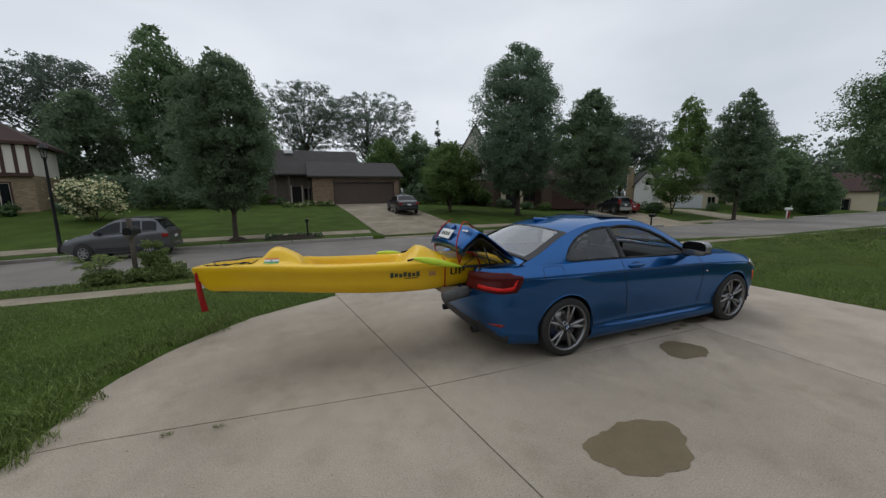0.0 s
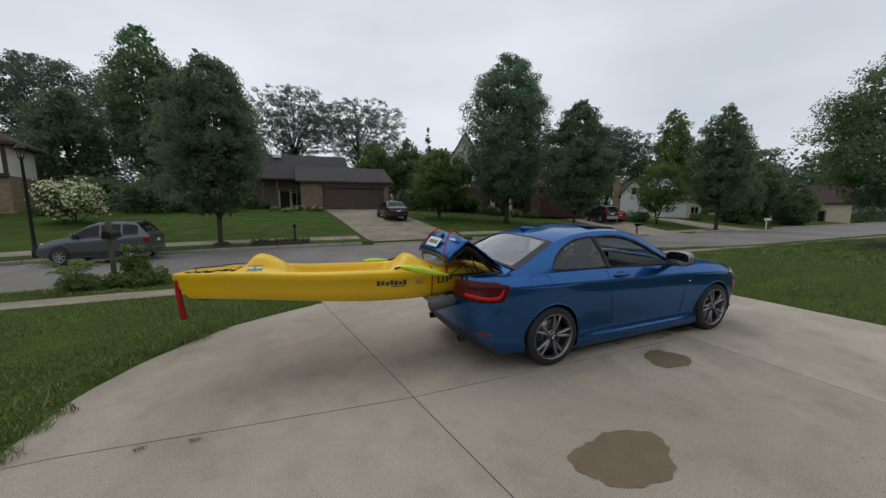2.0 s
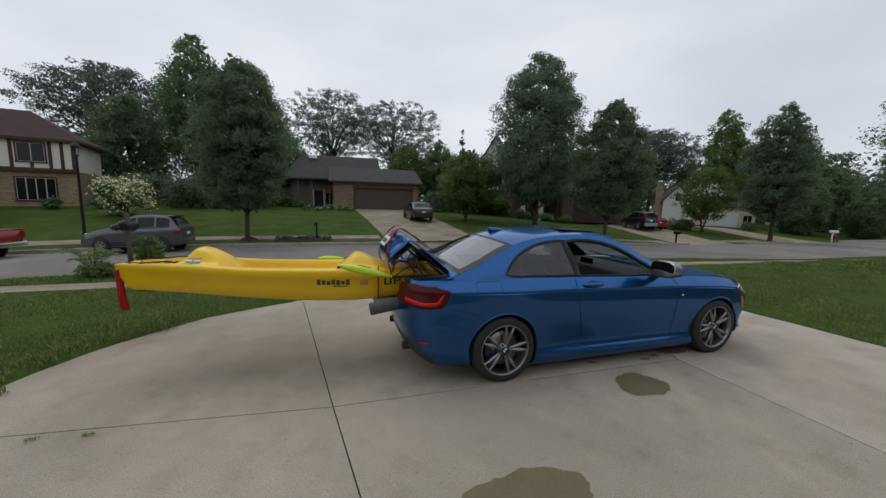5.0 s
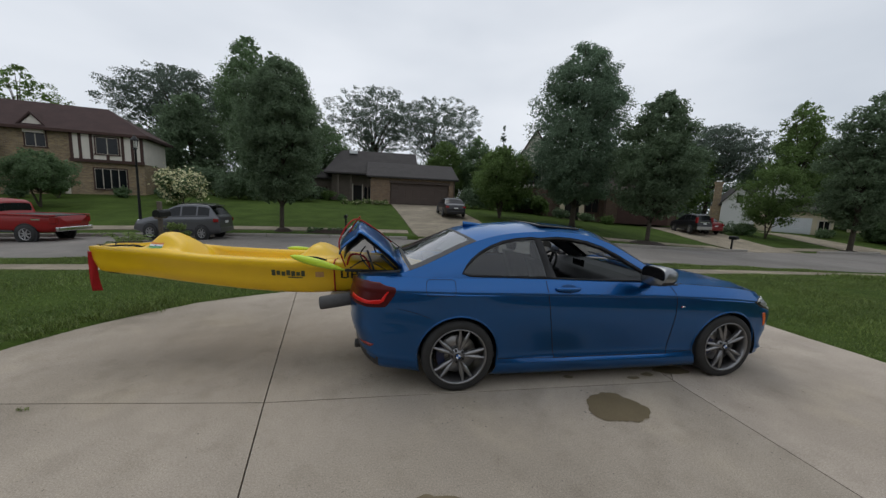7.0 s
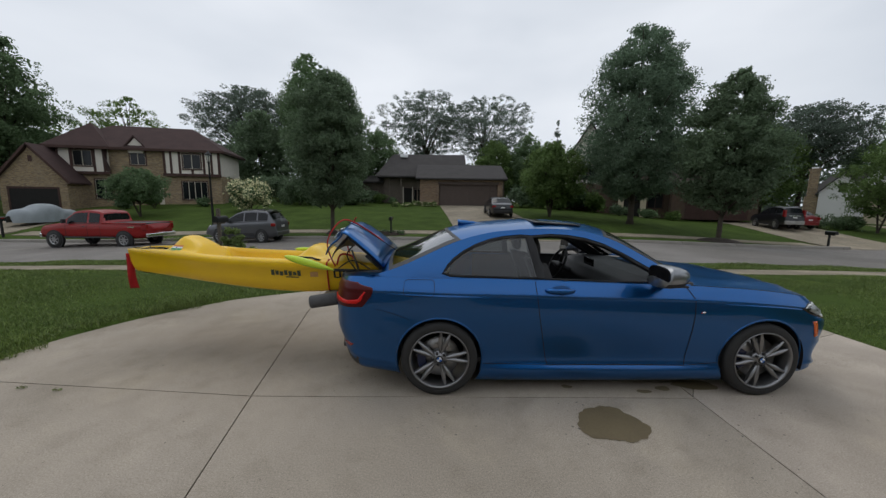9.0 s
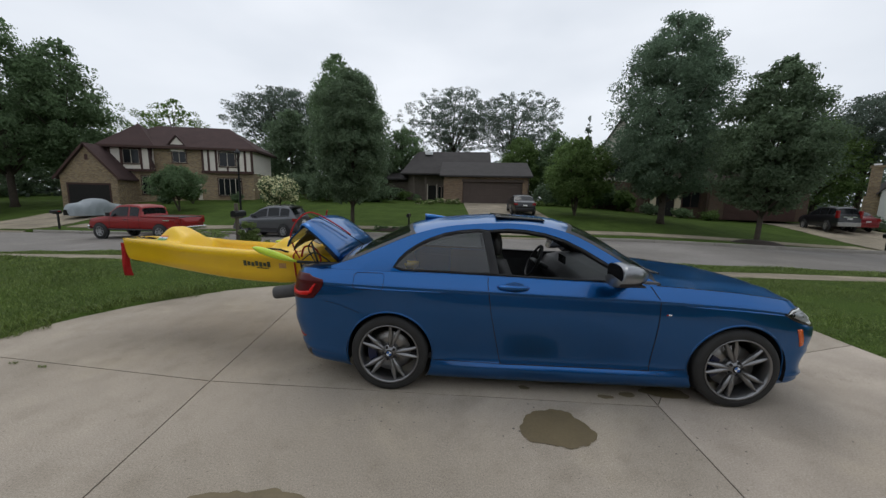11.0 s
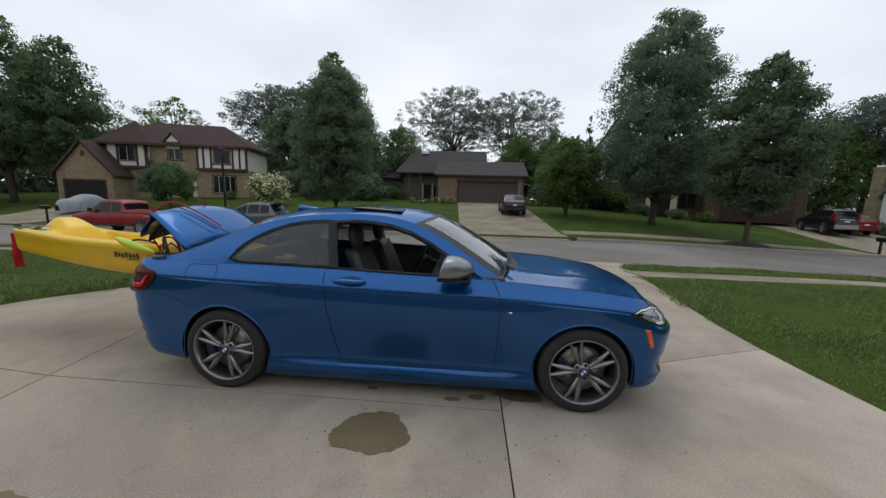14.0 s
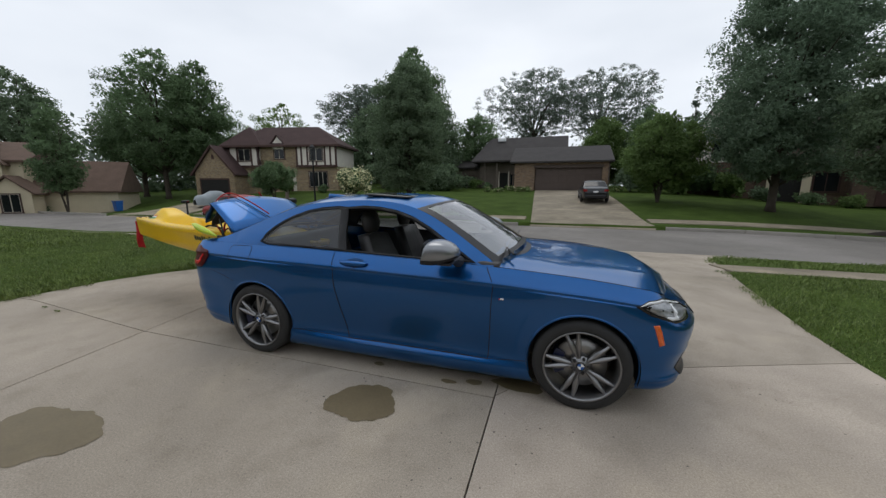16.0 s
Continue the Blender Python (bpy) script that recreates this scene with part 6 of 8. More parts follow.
tree(-22.0, 42.0, 10.5, [(0.05, 3.0), (0.35, 4.2), (0.6, 4.0), (0.85, 2.6), (1.0, 0.8)], LEAF_DARK, "dense dark tree behind the houses", 20, 320, 26000, 0.12, 0.25, 0.85, group="trees behind the houses")
tree(-12.5, 40.0, 11.0, [(0.05, 2.8), (0.35, 3.8), (0.6, 3.6), (0.85, 2.2), (1.0, 0.8)], LEAF_DARK, "dense dark tree behind the houses", 21, 320, 26000, 0.12, 0.25, 0.85, group="trees behind the houses")
for x, y, h, r, seed in ((-27.5, 50.0, 15.3, 7.5, 22), (-2.5, 67.0, 20.5, 9.8, 23), (8.8, 66.5, 19.5, 10.8, 24), (47.0, 42.0, 14.0, 7.0, 25)):
    tree(x, y, h, [(0.42, r * 0.45), (0.55, r * 0.8), (0.7, r), (0.85, r * 0.85), (0.95, r * 0.5), (1.0, r * 0.2)], LEAF_HAZED, "wide open-crowned tree in the distance", seed, 800, 60000, 0.10, 0.3, 0.62, 0.6, fill=0.1, group="trees behind the houses", lean=0.5)
for x, y, h, r, seed in ((-48.0, 54.0, 15.5, 7.0, 26), (-60.0, 50.0, 13.5, 8.0, 27), (47.8, 31.5, 15.0, 3.2, 28), (52.5, 23.0, 7.5, 2.8, 29), (56.0, 40.0, 12.0, 6.0, 30), (60.0, 36.0, 11.0, 5.0, 81), (68.0, 31.0, 11.0, 5.0, 82), (77.0, 26.0, 10.0, 5.0, 83), (45.5, 21.5, 6.0, 2.3, 84), (50.5, 18.6, 4.6, 1.9, 85), (8.0, 46.5, 8.6, 3.2, 31), (12.5, 46.0, 9.4, 3.2, 32), (16.0, 45.0, 8.0, 3.0, 33), (20.0, 47.0, 9.0, 4.0, 34), (30.0, 44.0, 10.5, 4.5, 35), (37.0, 44.0, 12.5, 5.0, 36), (43.0, 43.0, 12.0, 5.0, 38), (-8.0, 45.0, 9.5, 4.0, 37)):
    tree(x, y, h, [(0.08, r * 0.7), (0.3, r), (0.55, r), (0.8, r * 0.75), (0.94, r * 0.4), (1.0, r * 0.1)], LEAF_LIGHT if seed in (26, 27, 28, 31, 36, 38) else LEAF_MID, "full green tree behind the houses", seed, 320, 24000, 0.11, 0.22, 0.66, group="trees behind the houses")
for x, y, h, r, seed in ((-43.5, 28.8, 17.5, 5.8, 40), (-40.5, 31.5, 16.2, 4.6, 42), (-57.0, 22.5, 15.5, 4.6, 41), (-51.0, 31.0, 14.5, 5.5, 43)):
    tree(x, y, h, [(0.22, r * 0.5), (0.4, r), (0.6, r), (0.8, r * 0.75), (0.93, r * 0.4), (1.0, r * 0.15)], LEAF_MID if seed != 41 else LEAF_DARK, "tall broad tree beside the cream house", seed, 420, 36000, 0.11, 0.28, 0.7, group="trees by the cream house")
tree(-37.0, 16.0, 9.5, [(0.22, 1.0), (0.4, 1.9), (0.6, 1.8), (0.8, 1.2), (1.0, 0.3)], LEAF_MID, "slender many-stemmed tree before the cream house", 44, 130, 10000, 0.09, 0.1, 0.55, stems=3)
for x, y, h, r, seed in ((-36.0, 42.0, 8.0, 4.6, 46), (-44.0, 46.0, 9.0, 5.0, 47), (-52.0, 45.0, 8.5, 5.0, 48), (-60.0, 40.0, 8.5, 5.0, 49), (-29.0, 45.0, 7.0, 4.0, 80)):
    tree(x, y, h, [(0.0, r * 0.8), (0.25, r), (0.5, r), (0.8, r * 0.7), (1.0, r * 0.2)], LEAF_DARK, "dense low tree closing the gardens behind the houses", seed, 150, 11000, 0.14, 0.2, 1.0, group="trees behind the houses")
tree(22.5, 64.0, 16.0, [(0.3, 1.4), (0.6, 0.9), (0.85, 0.5), (1.0, 0.1)], LEAF_HAZED, "thin conifer in the distance", 45, 40, 1500, 0.2, 0.12, 0.5)

for x, y, h, r, seed in ((-16.0, -22.0, 15.0, 5.0, 91), (-4.0, -25.0, 17.0, 5.5, 92), (9.0, -23.0, 14.0, 5.0, 93), (21.0, -22.0, 16.0, 5.5, 94)):
    tree(x, y, h, [(0.2, r * 0.6), (0.4, r), (0.6, r), (0.8, r * 0.75), (1.0, r * 0.2)], LEAF_DARK, "tall leafy tree behind the house", seed, 160, 9000, 0.2, 0.28, 1.1, group="trees behind the driveway")

# distant woods on the horizon
rng_w = np.random.default_rng(5)
wc, wr = [], []
for k in range(420):
    a = rng_w.uniform(-1.45, 1.45)
    d = rng_w.uniform(75, 120)
    h = rng_w.uniform(1, 9) if abs(a) < 1.2 else rng_w.uniform(0, 7)
    wc.append((d * math.sin(a), d * math.cos(a), 1.5 + h))
    wr.append(rng_w.uniform(2.2, 4.2))
bc, br = [], []
for k in range(380):
    a = rng_w.uniform(-1.75, 1.5)
    d = rng_w.uniform(70, 95)
    wc.append((d * math.sin(a), d * math.cos(a), rng_w.uniform(0.0, 3.5)))
    wr.append(rng_w.uniform(2.0, 3.2))
# unseen leafy belt added behind the driveway, to darken what the coupe reflects
for k in range(260):
    a = rng_w.uniform(1.9, 4.4)
    d = rng_w.uniform(24, 40)
    bc.append((d * math.sin(a), d * math.cos(a), rng_w.uniform(0.5, 6.0)))
    br.append(rng_w.uniform(1.6, 3.2))
hedge = new("garden_trees", cloud_mesh("garden_trees", leaf_cloud(np.array(bc), np.array(br), 26000, 0.34, 0.8, 4), LEAF_MID))
tagged(hedge, "unseen belt of leafy trees added behind the driveway for reflections", "woods", kind="stuff")
woods = new("distant_woods", cloud_mesh("distant_woods", leaf_cloud(np.array(wc), np.array(wr), 56000, 0.42, 0.8, 3), LEAF_HAZED))
tagged(woods, "belt of distant woods behind the houses, haze put into the grey-green colour", "woods", kind="stuff")


# ---- shrubs and beds ----
def shrub(x, y, r, h, material, label, seed, leaves=900, size=0.07, z=None, name="shrub", group="shrubs", flowers=None, flower_n=0, flower_size=0.06):
    rng = np.random.default_rng(seed)
    base = lawn_z(x, y) if z is None else z
    n = 14
    a = rng.uniform(0, 2 * math.pi, n)
    k = rng.uniform(0.1, 0.75, n)
    cs = np.stack([r * k * np.cos(a), r * k * np.sin(a), h * rng.uniform(0.25, 0.72, n)], 1)
    rs = np.full(n, 0.40 * min(r, h)) * rng.uniform(0.5, 1.25, n)
    s = thing(name, pose(x, y, base), label, "shrub", group)
    c = new("foliage", cloud_mesh("foliage", leaf_cloud(cs, rs, leaves, size, 0.9, seed), material))
    c.parent = s
    part("stems", join(*[tube([(0, 0, -0.05), tuple(cs[i] * 0.5), tuple(cs[i])], [0.025, 0.018, 0.006], 5) for i in range(6)]), BARK, s)
    if flowers:
        f = new("blossom", cloud_mesh("blossom", leaf_cloud(cs, rs * 1.06, flower_n, flower_size, 0.9, seed + 1), flowers))
        f.parent = s
    return s


shrub(-15.1, 26.0, 1.75, 3.0, LEAF_MID, "large round shrub covered in cream blossom", 50, 7000, 0.09, flowers=BLOSSOM, flower_n=6500, flower_size=0.085)


def frond_shrub(x, y, seed, n=13):
    """A young sumac: arching fronds, each with two ranks of narrow leaflets."""
    rng = random.Random(seed)
    s = thing("frond_shrub", pose(x, y, lawn_z(x, y)), "young leafy sumac with long arching fronds on the verge", "shrub", "shrubs")
    v, f, stalks = [], [], []
    for k in range(n):
        a = 2 * math.pi * (k + rng.uniform(-0.3, 0.3)) / n
        reach, top, root = rng.uniform(0.35, 0.62), rng.uniform(0.35, 0.80), rng.uniform(0.25, 0.5)
        pts = []
        for j in range(15):
            q = j / 14
            r = 0.05 + reach * q
            pts.append(Vector((r * math.cos(a), r * math.sin(a), root + (top - 0.1) * math.sin(2.2 * q) * 0.62)))
        stalks.append(tube([(0, 0, -0.03), (pts[0].x * 0.5, pts[0].y * 0.5, root * 0.6)] + [tuple(p) for p in pts[::3]], 0.006, 5))
        for j in range(2, 15):
            d = (pts[j] - pts[j - 1]).normalized()
            side = d.cross(Vector((0, 0, 1))).normalized()
            ln = 0.15 * math.sin(math.pi * (0.15 + 0.8 * j / 15)) * rng.uniform(0.85, 1.1)
            for sg in (-1, 1):
                tip = pts[j] + side * sg * ln + d * ln * 0.35 - Vector((0, 0, ln * rng.uniform(0.15, 0.45)))
                mid = pts[j] + (tip - pts[j]) * 0.45 + Vector((0, 0, 0.012))
                w = d * 0.018
                b = len(v)
                v += [tuple(pts[j]), tuple(mid - w), tuple(tip), tuple(mid + w)]
                f.append((b, b + 1, b + 2, b + 3))
    part("stems", join(*stalks), BARK, s)
    part("fronds", (v, f), LEAF_WEED, s)
    return s


frond_shrub(-6.95, 7.2, 51)
shrub(-6.9, 7.3, 0.42, 0.40, LEAF_WEED, "low weedy shrub under the sumac on the verge", 53, 2200, 0.030)
shrub(-6.0, 7.55, 0.30, 1.30, LEAF_WEED, "narrow leafy vine beside a wooden post on the verge", 52, 2600, 0.034)
shrub(-5.75, 7.5, 0.46, 0.50, LEAF_WEED, "low spreading vine with small pale flowers on the verge", 54, 2600, 0.034, flowers=BLOSSOM, flower_n=26, flower_size=0.035)
shrub(-6.35, 7.5, 0.50, 0.42, LEAF_WEED, "low weeds round a wooden post on the verge", 55, 2200, 0.032)
for k, (x, y, r, h) in enumerate(((-11.5, 33.5, 2.0, 2.4), (-9.0, 35.0, 1.8, 2.2), (-13.5, 32.0, 1.8, 2.6), (-13.5, 35.5, 2.4, 3.4), (-10.5, 37.0, 2.6, 3.2), (-16.5, 34.0, 2.2, 3.0), (9.2, 35.2, 1.5, 2.6), (11.0, 34.0, 1.5, 2.2), (12.6, 33.0, 1.4, 1.8), (-18.5, 30.0, 0.7, 0.8), (-21.0, 29.0, 0.8, 0.9), (-24.0, 27.4, 0.9, 1.4), (-26.0, 26.9, 0.7, 1.2), (-5.2, 37.8, 0.7, 0.8), (-6.6, 38.2, 0.9, 1.2), (-8.0, 39.0, 1.2, 1.6), (14.2, 33.0, 1.7, 3.0), (16.0, 32.0, 1.4, 2.2), (17.5, 30.2, 1.0, 1.0), (19.5, 29.4, 0.9, 0.9), (21.5, 28.6, 0.9, 1.0), (31.0, 24.9, 1.2, 1.1), (32.4, 24.2, 1.2, 1.2), (30.2, 26.2, 1.0, 1.0), (33.3, 24.8, 1.0, 1.0), (42.0, 24.0, 1.0, 0.9), (-43.8, 13.8, 1.0, 1.0), (-42.5, 16.6, 1.0, 1.1))):
    shrub(x, y, r, h, (LEAF_DARK, LEAF_MID, LEAF_LIGHT)[k % 3] if k > 5 else LEAF_DARK, "rounded green garden shrub by a house", 60 + k, 900 if r < 1.3 else 1800, 0.1 if r < 1.3 else 0.16, group="garden shrubs")
for k, (x, y) in enumerate(((-1.2, 34.8), (-0.4, 34.6), (-2.2, 35.4), (-3.2, 33.6), (-4.4, 33.9), (8.0, 34.6))):
    shrub(x, y, 0.55, 0.55, LEAF_LIGHT, "low flowering plant in a garden bed", 90 + k, 400, 0.07, group="bed plants", flowers=BLOSSOM, flower_n=60, flower_size=0.07)


def bed(x, y, rx, ry, seed, label="dark mulch ring in the grass"):
    rnd = random.Random(seed)
    ring = [(rx * (1 + rnd.uniform(-0.08, 0.08)) * math.cos(2 * math.pi * k / 24), ry * (1 + rnd.uniform(-0.08, 0.08)) * math.sin(2 * math.pi * k / 24)) for k in range(24)]
    v = [(0, 0, 0.24)] + [(0.55 * a, 0.55 * b, 0.15) for a, b in ring] + [(a, b, -0.03) for a, b in ring]
    f = [(0, 1 + k, 1 + (k + 1) % 24) for k in range(24)] + [(1 + k, 25 + k, 25 + (k + 1) % 24, 1 + (k + 1) % 24) for k in range(24)]
    v = [(x + a, y + b, lawn_z(x + a, y + b) + c + 0.02) for a, b, c in v]
    tagged(part("mulch_bed", (v, f), MULCH, smooth=True), label, "mulch bed", "mulch beds")


bed(-5.85, 17.0, 0.5, 0.45, 1)
bed(16.3, 16.9, 1.35, 1.0, 2)
bed(33.2, 16.9, 0.9, 0.7, 3)
bed(18.3, 2.5, 1.6, 1.2, 4)
bed(-3.2, 16.7, 1.6, 0.45, 5, "dark mulch bed round a mailbox post")
for k in range(6):
    shrub(-4.3 + 0.45 * k, 16.7, 0.3, 0.32, LEAF_MID, "low weedy plant in a mulch bed", 110 + k, 220, 0.05, group="bed plants")


# ---- kayak and what goes with it ----
TIP, NOSE = Vector((-3.55, 1.32, 0)), Vector((0.10, 0.83, 0))
K_LEN = (NOSE - TIP).length
K_DIR = (NOSE - TIP).normalized()
K_SIDE = Vector((K_DIR.y, -K_DIR.x, 0))


def sag(s):
    """How far the free end hangs down."""
    return ip(s, [(0, 0.115), (1.2, 0.085), (2.3, 0.05), (2.8, 0.012), (3.6, 0.0)])


def keel(s):
    return -sag(s) + catmull([(0, 1.09), (0.05, 1.02), (0.10, 0.955), (0.15, 0.902), (0.19, 0.888), (0.4, 0.876), (0.7, 0.855), (1.2, 0.80), (1.8, 0.735), (2.3, 0.712), (2.9, 0.728), (3.3, 0.77), (3.57, 0.86)], s)


def deck_line(s):
    return -sag(s) + catmull([(0, 1.135), (0.15, 1.15), (0.4, 1.145), (0.8, 1.125), (1.3, 1.085), (1.9, 1.055), (2.4, 1.035), (3.0, 0.985), (3.57, 0.90)], s)


def beam(s):
    return catmull([(0, 0.035), (0.06, 0.08), (0.2, 0.145), (0.5, 0.225), (0.9, 0.29), (1.5, 0.33), (2.2, 0.34), (2.9, 0.32), (3.3, 0.25), (3.57, 0.10)], s)


def crown(s, q):
    """Rise of the deck at share q of the beam: two moulded humps and the open cockpit between them."""
    d = s - 0.78
    cone = 0.160 * math.exp(-(d / (0.12 if d < 0 else 0.25)) ** 2) * math.exp(-(q / 0.62) ** 4)
    d = s - 2.28
    hump = 0.145 * math.exp(-(d / (0.13 if d < 0 else 0.22)) ** 2) * math.exp(-(q / 0.66) ** 4)
    pit = -0.17 * smooth(0.98, 1.22, s) * (1 - smooth(1.92, 2.12, s)) * smooth(0.80, 0.68, q)
    tray = -0.03 * smooth(0.12, 0.2, s) * (1 - smooth(0.5, 0.6, s)) * smooth(0.8, 0.65, q)
    lip = 0.018 * math.exp(-((q - 0.82) / 0.07) ** 2) * smooth(0.3, 0.5, s)
    return cone + hump + pit + tray + lip


def hull_half(s):
    z0, z1, w = keel(s), deck_line(s), beam(s)
    h = z1 - z0
    half = [(0, z0), (0.30 * w, z0 + 0.004), (0.62 * w, z0 + 0.015 * h), (0.80 * w, z0 + 0.05 * h), (0.875 * w, z0 + 0.12 * h), (0.925 * w, z0 + 0.40 * h), (0.975 * w, z0 + 0.76 * h), (1.0 * w, z0 + 0.79 * h), (1.0 * w, z0 + 0.965 * h), (0.965 * w, z1 + 0.5 * crown(s, 0.88))]
    for q in (0.82, 0.76, 0.70, 0.62, 0.54, 0.45, 0.36, 0.27, 0.18, 0.09, 0):
        half.append((q * w, z1 + crown(s, q)))
    return half


def kayak_point(s, o, z):
    p = TIP + K_DIR * s + K_SIDE * o
    return (p.x, p.y, z)


kayak = thing("kayak", Matrix(), "yellow plastic kayak sticking out of the open boot", "kayak")
rings = []
for k in range(121):
    s = K_LEN * (k / 120)
    half = hull_half(s)
    ring = [kayak_point(s, o, z) for o, z in half] + [kayak_point(s, -o, z) for o, z in reversed(half[1:-1])]
    rings.append(ring)
part("hull", loft(rings), YELLOW, kayak, smooth=True)


def hull_patch(s0, s1, t0, t1, lift, n=10, m=6):
    """A sticker on the near flank: t counts along the half section."""
    rows = []
    for i in range(n + 1):
        s = s0 + (s1 - s0) * i / n
        half = hull_half(s)
        row = []
        for j in range(m + 1):
            t = t0 + (t1 - t0) * j / m
            a = min(int(t), len(half) - 2)
            f = t - a
            o = half[a][0] + (half[a + 1][0] - half[a][0]) * f
            z = half[a][1] + (half[a + 1][1] - half[a][1]) * f
            row.append(kayak_point(s, o + lift, z + lift * (0.6 if t > 9 else 0)))
        rows.append(row)
    return grid(rows)


def sticker(name, s0, s1, za, zb, material, parent, label="", lift=0.005):
    """A sticker bounded by heights on the cone or flank."""
    rows = []
    for i in range(9):
        s = s0 + (s1 - s0) * i / 8
        half = hull_half(s)
        row = []
        for j in range(7):
            z = za + (zb - za) * j / 6
            o = None
            for a in range(6, len(half) - 1):
                lo, hi = sorted((half[a][1], half[a + 1][1]))
                if lo <= z <= hi and hi - lo > 1e-6:
                    f = (z - half[a][1]) / (half[a + 1][1] - half[a][1])
                    o = half[a][0] + (half[a + 1][0] - half[a][0]) * f
                    if z > deck_line(s) + 0.02 and a < 10:
                        continue
                    break
            if o is None:
                o = half[8][0]
            row.append(kayak_point(s, o + lift, z))
        rows.append(row)
    return part(name, grid(rows), material, parent, label, smooth=True)


flag = sticker("flag_sticker", 0.70, 0.84, 1.085, 1.101, FLAG_ORANGE, kayak, "small striped sticker in orange, white and green")
sticker("white_stripe", 0.70, 0.84, 1.069, 1.085, WHITE_PLASTIC, flag)
sticker("green_stripe", 0.70, 0.84, 1.053, 1.069, FLAG_GREEN, flag)
sticker("dot", 0.762, 0.778, 1.072, 1.082, CAP_BLUE, flag, lift=0.0065)
for k in range(7):
    part("logo_bar", hull_patch(1.93 + 0.046 * k, 1.965 + 0.046 * k, 5.45 + 0.05 * (k % 2), 5.93 - 0.06 * (k % 3), 0.004, 2, 3), DECAL, kayak, "dark logo shape")
part("logo_line", hull_patch(2.08, 2.22, 5.30, 5.39, 0.004, 4, 2), DECAL, kayak)
part("emblem", hull_patch(2.34, 2.42, 5.4, 5.85, 0.004, 4, 4), mat("tan_emblem", (0.5, 0.27, 0.1), 0.5, 0, 0.2, 20, 90, 0), kayak, "small tan emblem")
for a, b, t0, t1 in ((2.58, 2.60, 5.3, 5.95), (2.635, 2.655, 5.3, 5.95), (2.60, 2.635, 5.25, 5.37), (2.675, 2.695, 5.25, 5.95), (2.695, 2.73, 5.83, 5.95), (2.695, 2.73, 5.53, 5.64), (2.725, 2.745, 5.56, 5.92)):
    part("letter_bar", hull_patch(a, b, t0, t1, 0.004, 2, 4), CORD, kayak, "thick black letter stroke")


def top(s, q, lift=0.012):
    return kayak_point(s, q * beam(s), deck_line(s) + crown(s, abs(q)) + lift)


cords = [[(0.16, 0.7), (0.26, -0.6), (0.36, 0.65), (0.47, -0.6), (0.56, 0.65)], [(0.16, -0.7), (0.26, 0.6), (0.36, -0.65), (0.47, 0.6), (0.56, -0.65)], [(0.14, 0.8), (0.3, 0.82), (0.48, 0.82), (0.6, 0.78)], [(0.14, -0.8), (0.3, -0.82), (0.48, -0.82), (0.6, -0.78)]]
for c in cords:
    pts = []
    for (s0, q0), (s1, q1) in zip(c, c[1:]):
        pts += [top(s0 + (s1 - s0) * k / 5, q0 + (q1 - q0) * k / 5, 0.012) for k in range(5)]
    part("bungee_cord", tube(pts + [top(*c[-1])], 0.005, 6), CORD, kayak, "black bungee cord", smooth=True)
pts = [top(0.55, 0.3, 0.01), top(0.53, 0.35, 0.035), top(0.49, 0.45, 0.05), top(0.46, 0.5, 0.045)]
part("cord_end", tube(pts, 0.008, 6), CORD, kayak, smooth=True)
part("side_handle", tube([top(2.12, 0.86, 0.012), top(2.2, 0.88, 0.03), top(2.35, 0.90, 0.03), top(2.44, 0.90, 0.006)], 0.010, 8), CORD, kayak, "black side handle", smooth=True)
part("side_handle", tube([top(2.12, -0.86, 0.012), top(2.2, -0.88, 0.03), top(2.35, -0.90, 0.03), top(2.44, -0.90, 0.006)], 0.010, 8), CORD, kayak, "black side handle", smooth=True)
part("drain_plug", tube([kayak_point(0.22, 0.08, keel(0.22) - 0.002), kayak_point(0.34, 0.1, keel(0.34) - 0.004)], 0.008, 6), CORD, kayak)

# red warning cloth
rows = []
for k in range(13):
    f = k / 12
    z = 0.975 - 0.40 * f
    w = 0.030 + 0.016 * f ** 0.7
    sway = 0.012 * math.sin(6 * f)
    rows.append([(-3.50 + 0.02 * f + 0.45 * c * w + 0.010 * math.sin(3 * c + 5 * f), 1.235 + sway + 0.8 * c * w, z - 0.006 * c) for c in (-1, -0.5, 0, 0.5, 1)])
cloth = part("warning_flag", grid(rows), FLAG_RED, smooth=True, thick=0.002)
tagged(cloth, "red cloth flag hanging from the kayak's end", "flag")


# paddle blades
def blade(a, b, width):
    a, b = Vector(a), Vector(b)
    d = (b - a).normalized()
    side = d.cross(Vector((0, -1, 0.25)).normalized()).normalized()
    nrm = side.cross(d)
    rows = []
    for k in range(17):
        f = k / 16
        w = width * math.sin(math.pi * min(0.985, max(0.015, f ** 0.8))) ** 0.55
        p = a.lerp(b, f) + nrm * 0.03 * math.sin(math.pi * f)
        rows.append([tuple(p + side * w * c + nrm * 0.018 * (1 - c * c)) for c in (-1, -0.6, -0.2, 0.2, 0.6, 1)])
    return grid(rows)


paddle = thing("paddle", Matrix(), "lime yellow kayak paddle lying over the kayak", "paddle")
part("blade", blade((-1.47, 0.58, 1.065), (-0.98, 0.48, 0.955), 0.036), LIME, paddle, smooth=True, thick=0.006)
part("blade", blade((-1.70, 1.40, 1.02), (-1.40, 1.40, 1.005), 0.026), LIME, paddle, smooth=True, thick=0.006)
part("shaft", tube([(-0.98, 0.48, 0.955), (-0.5, 0.50, 0.94), (-0.2, 0.52, 0.93)], 0.014, 8), CORD, paddle, "black paddle shaft", smooth=True)

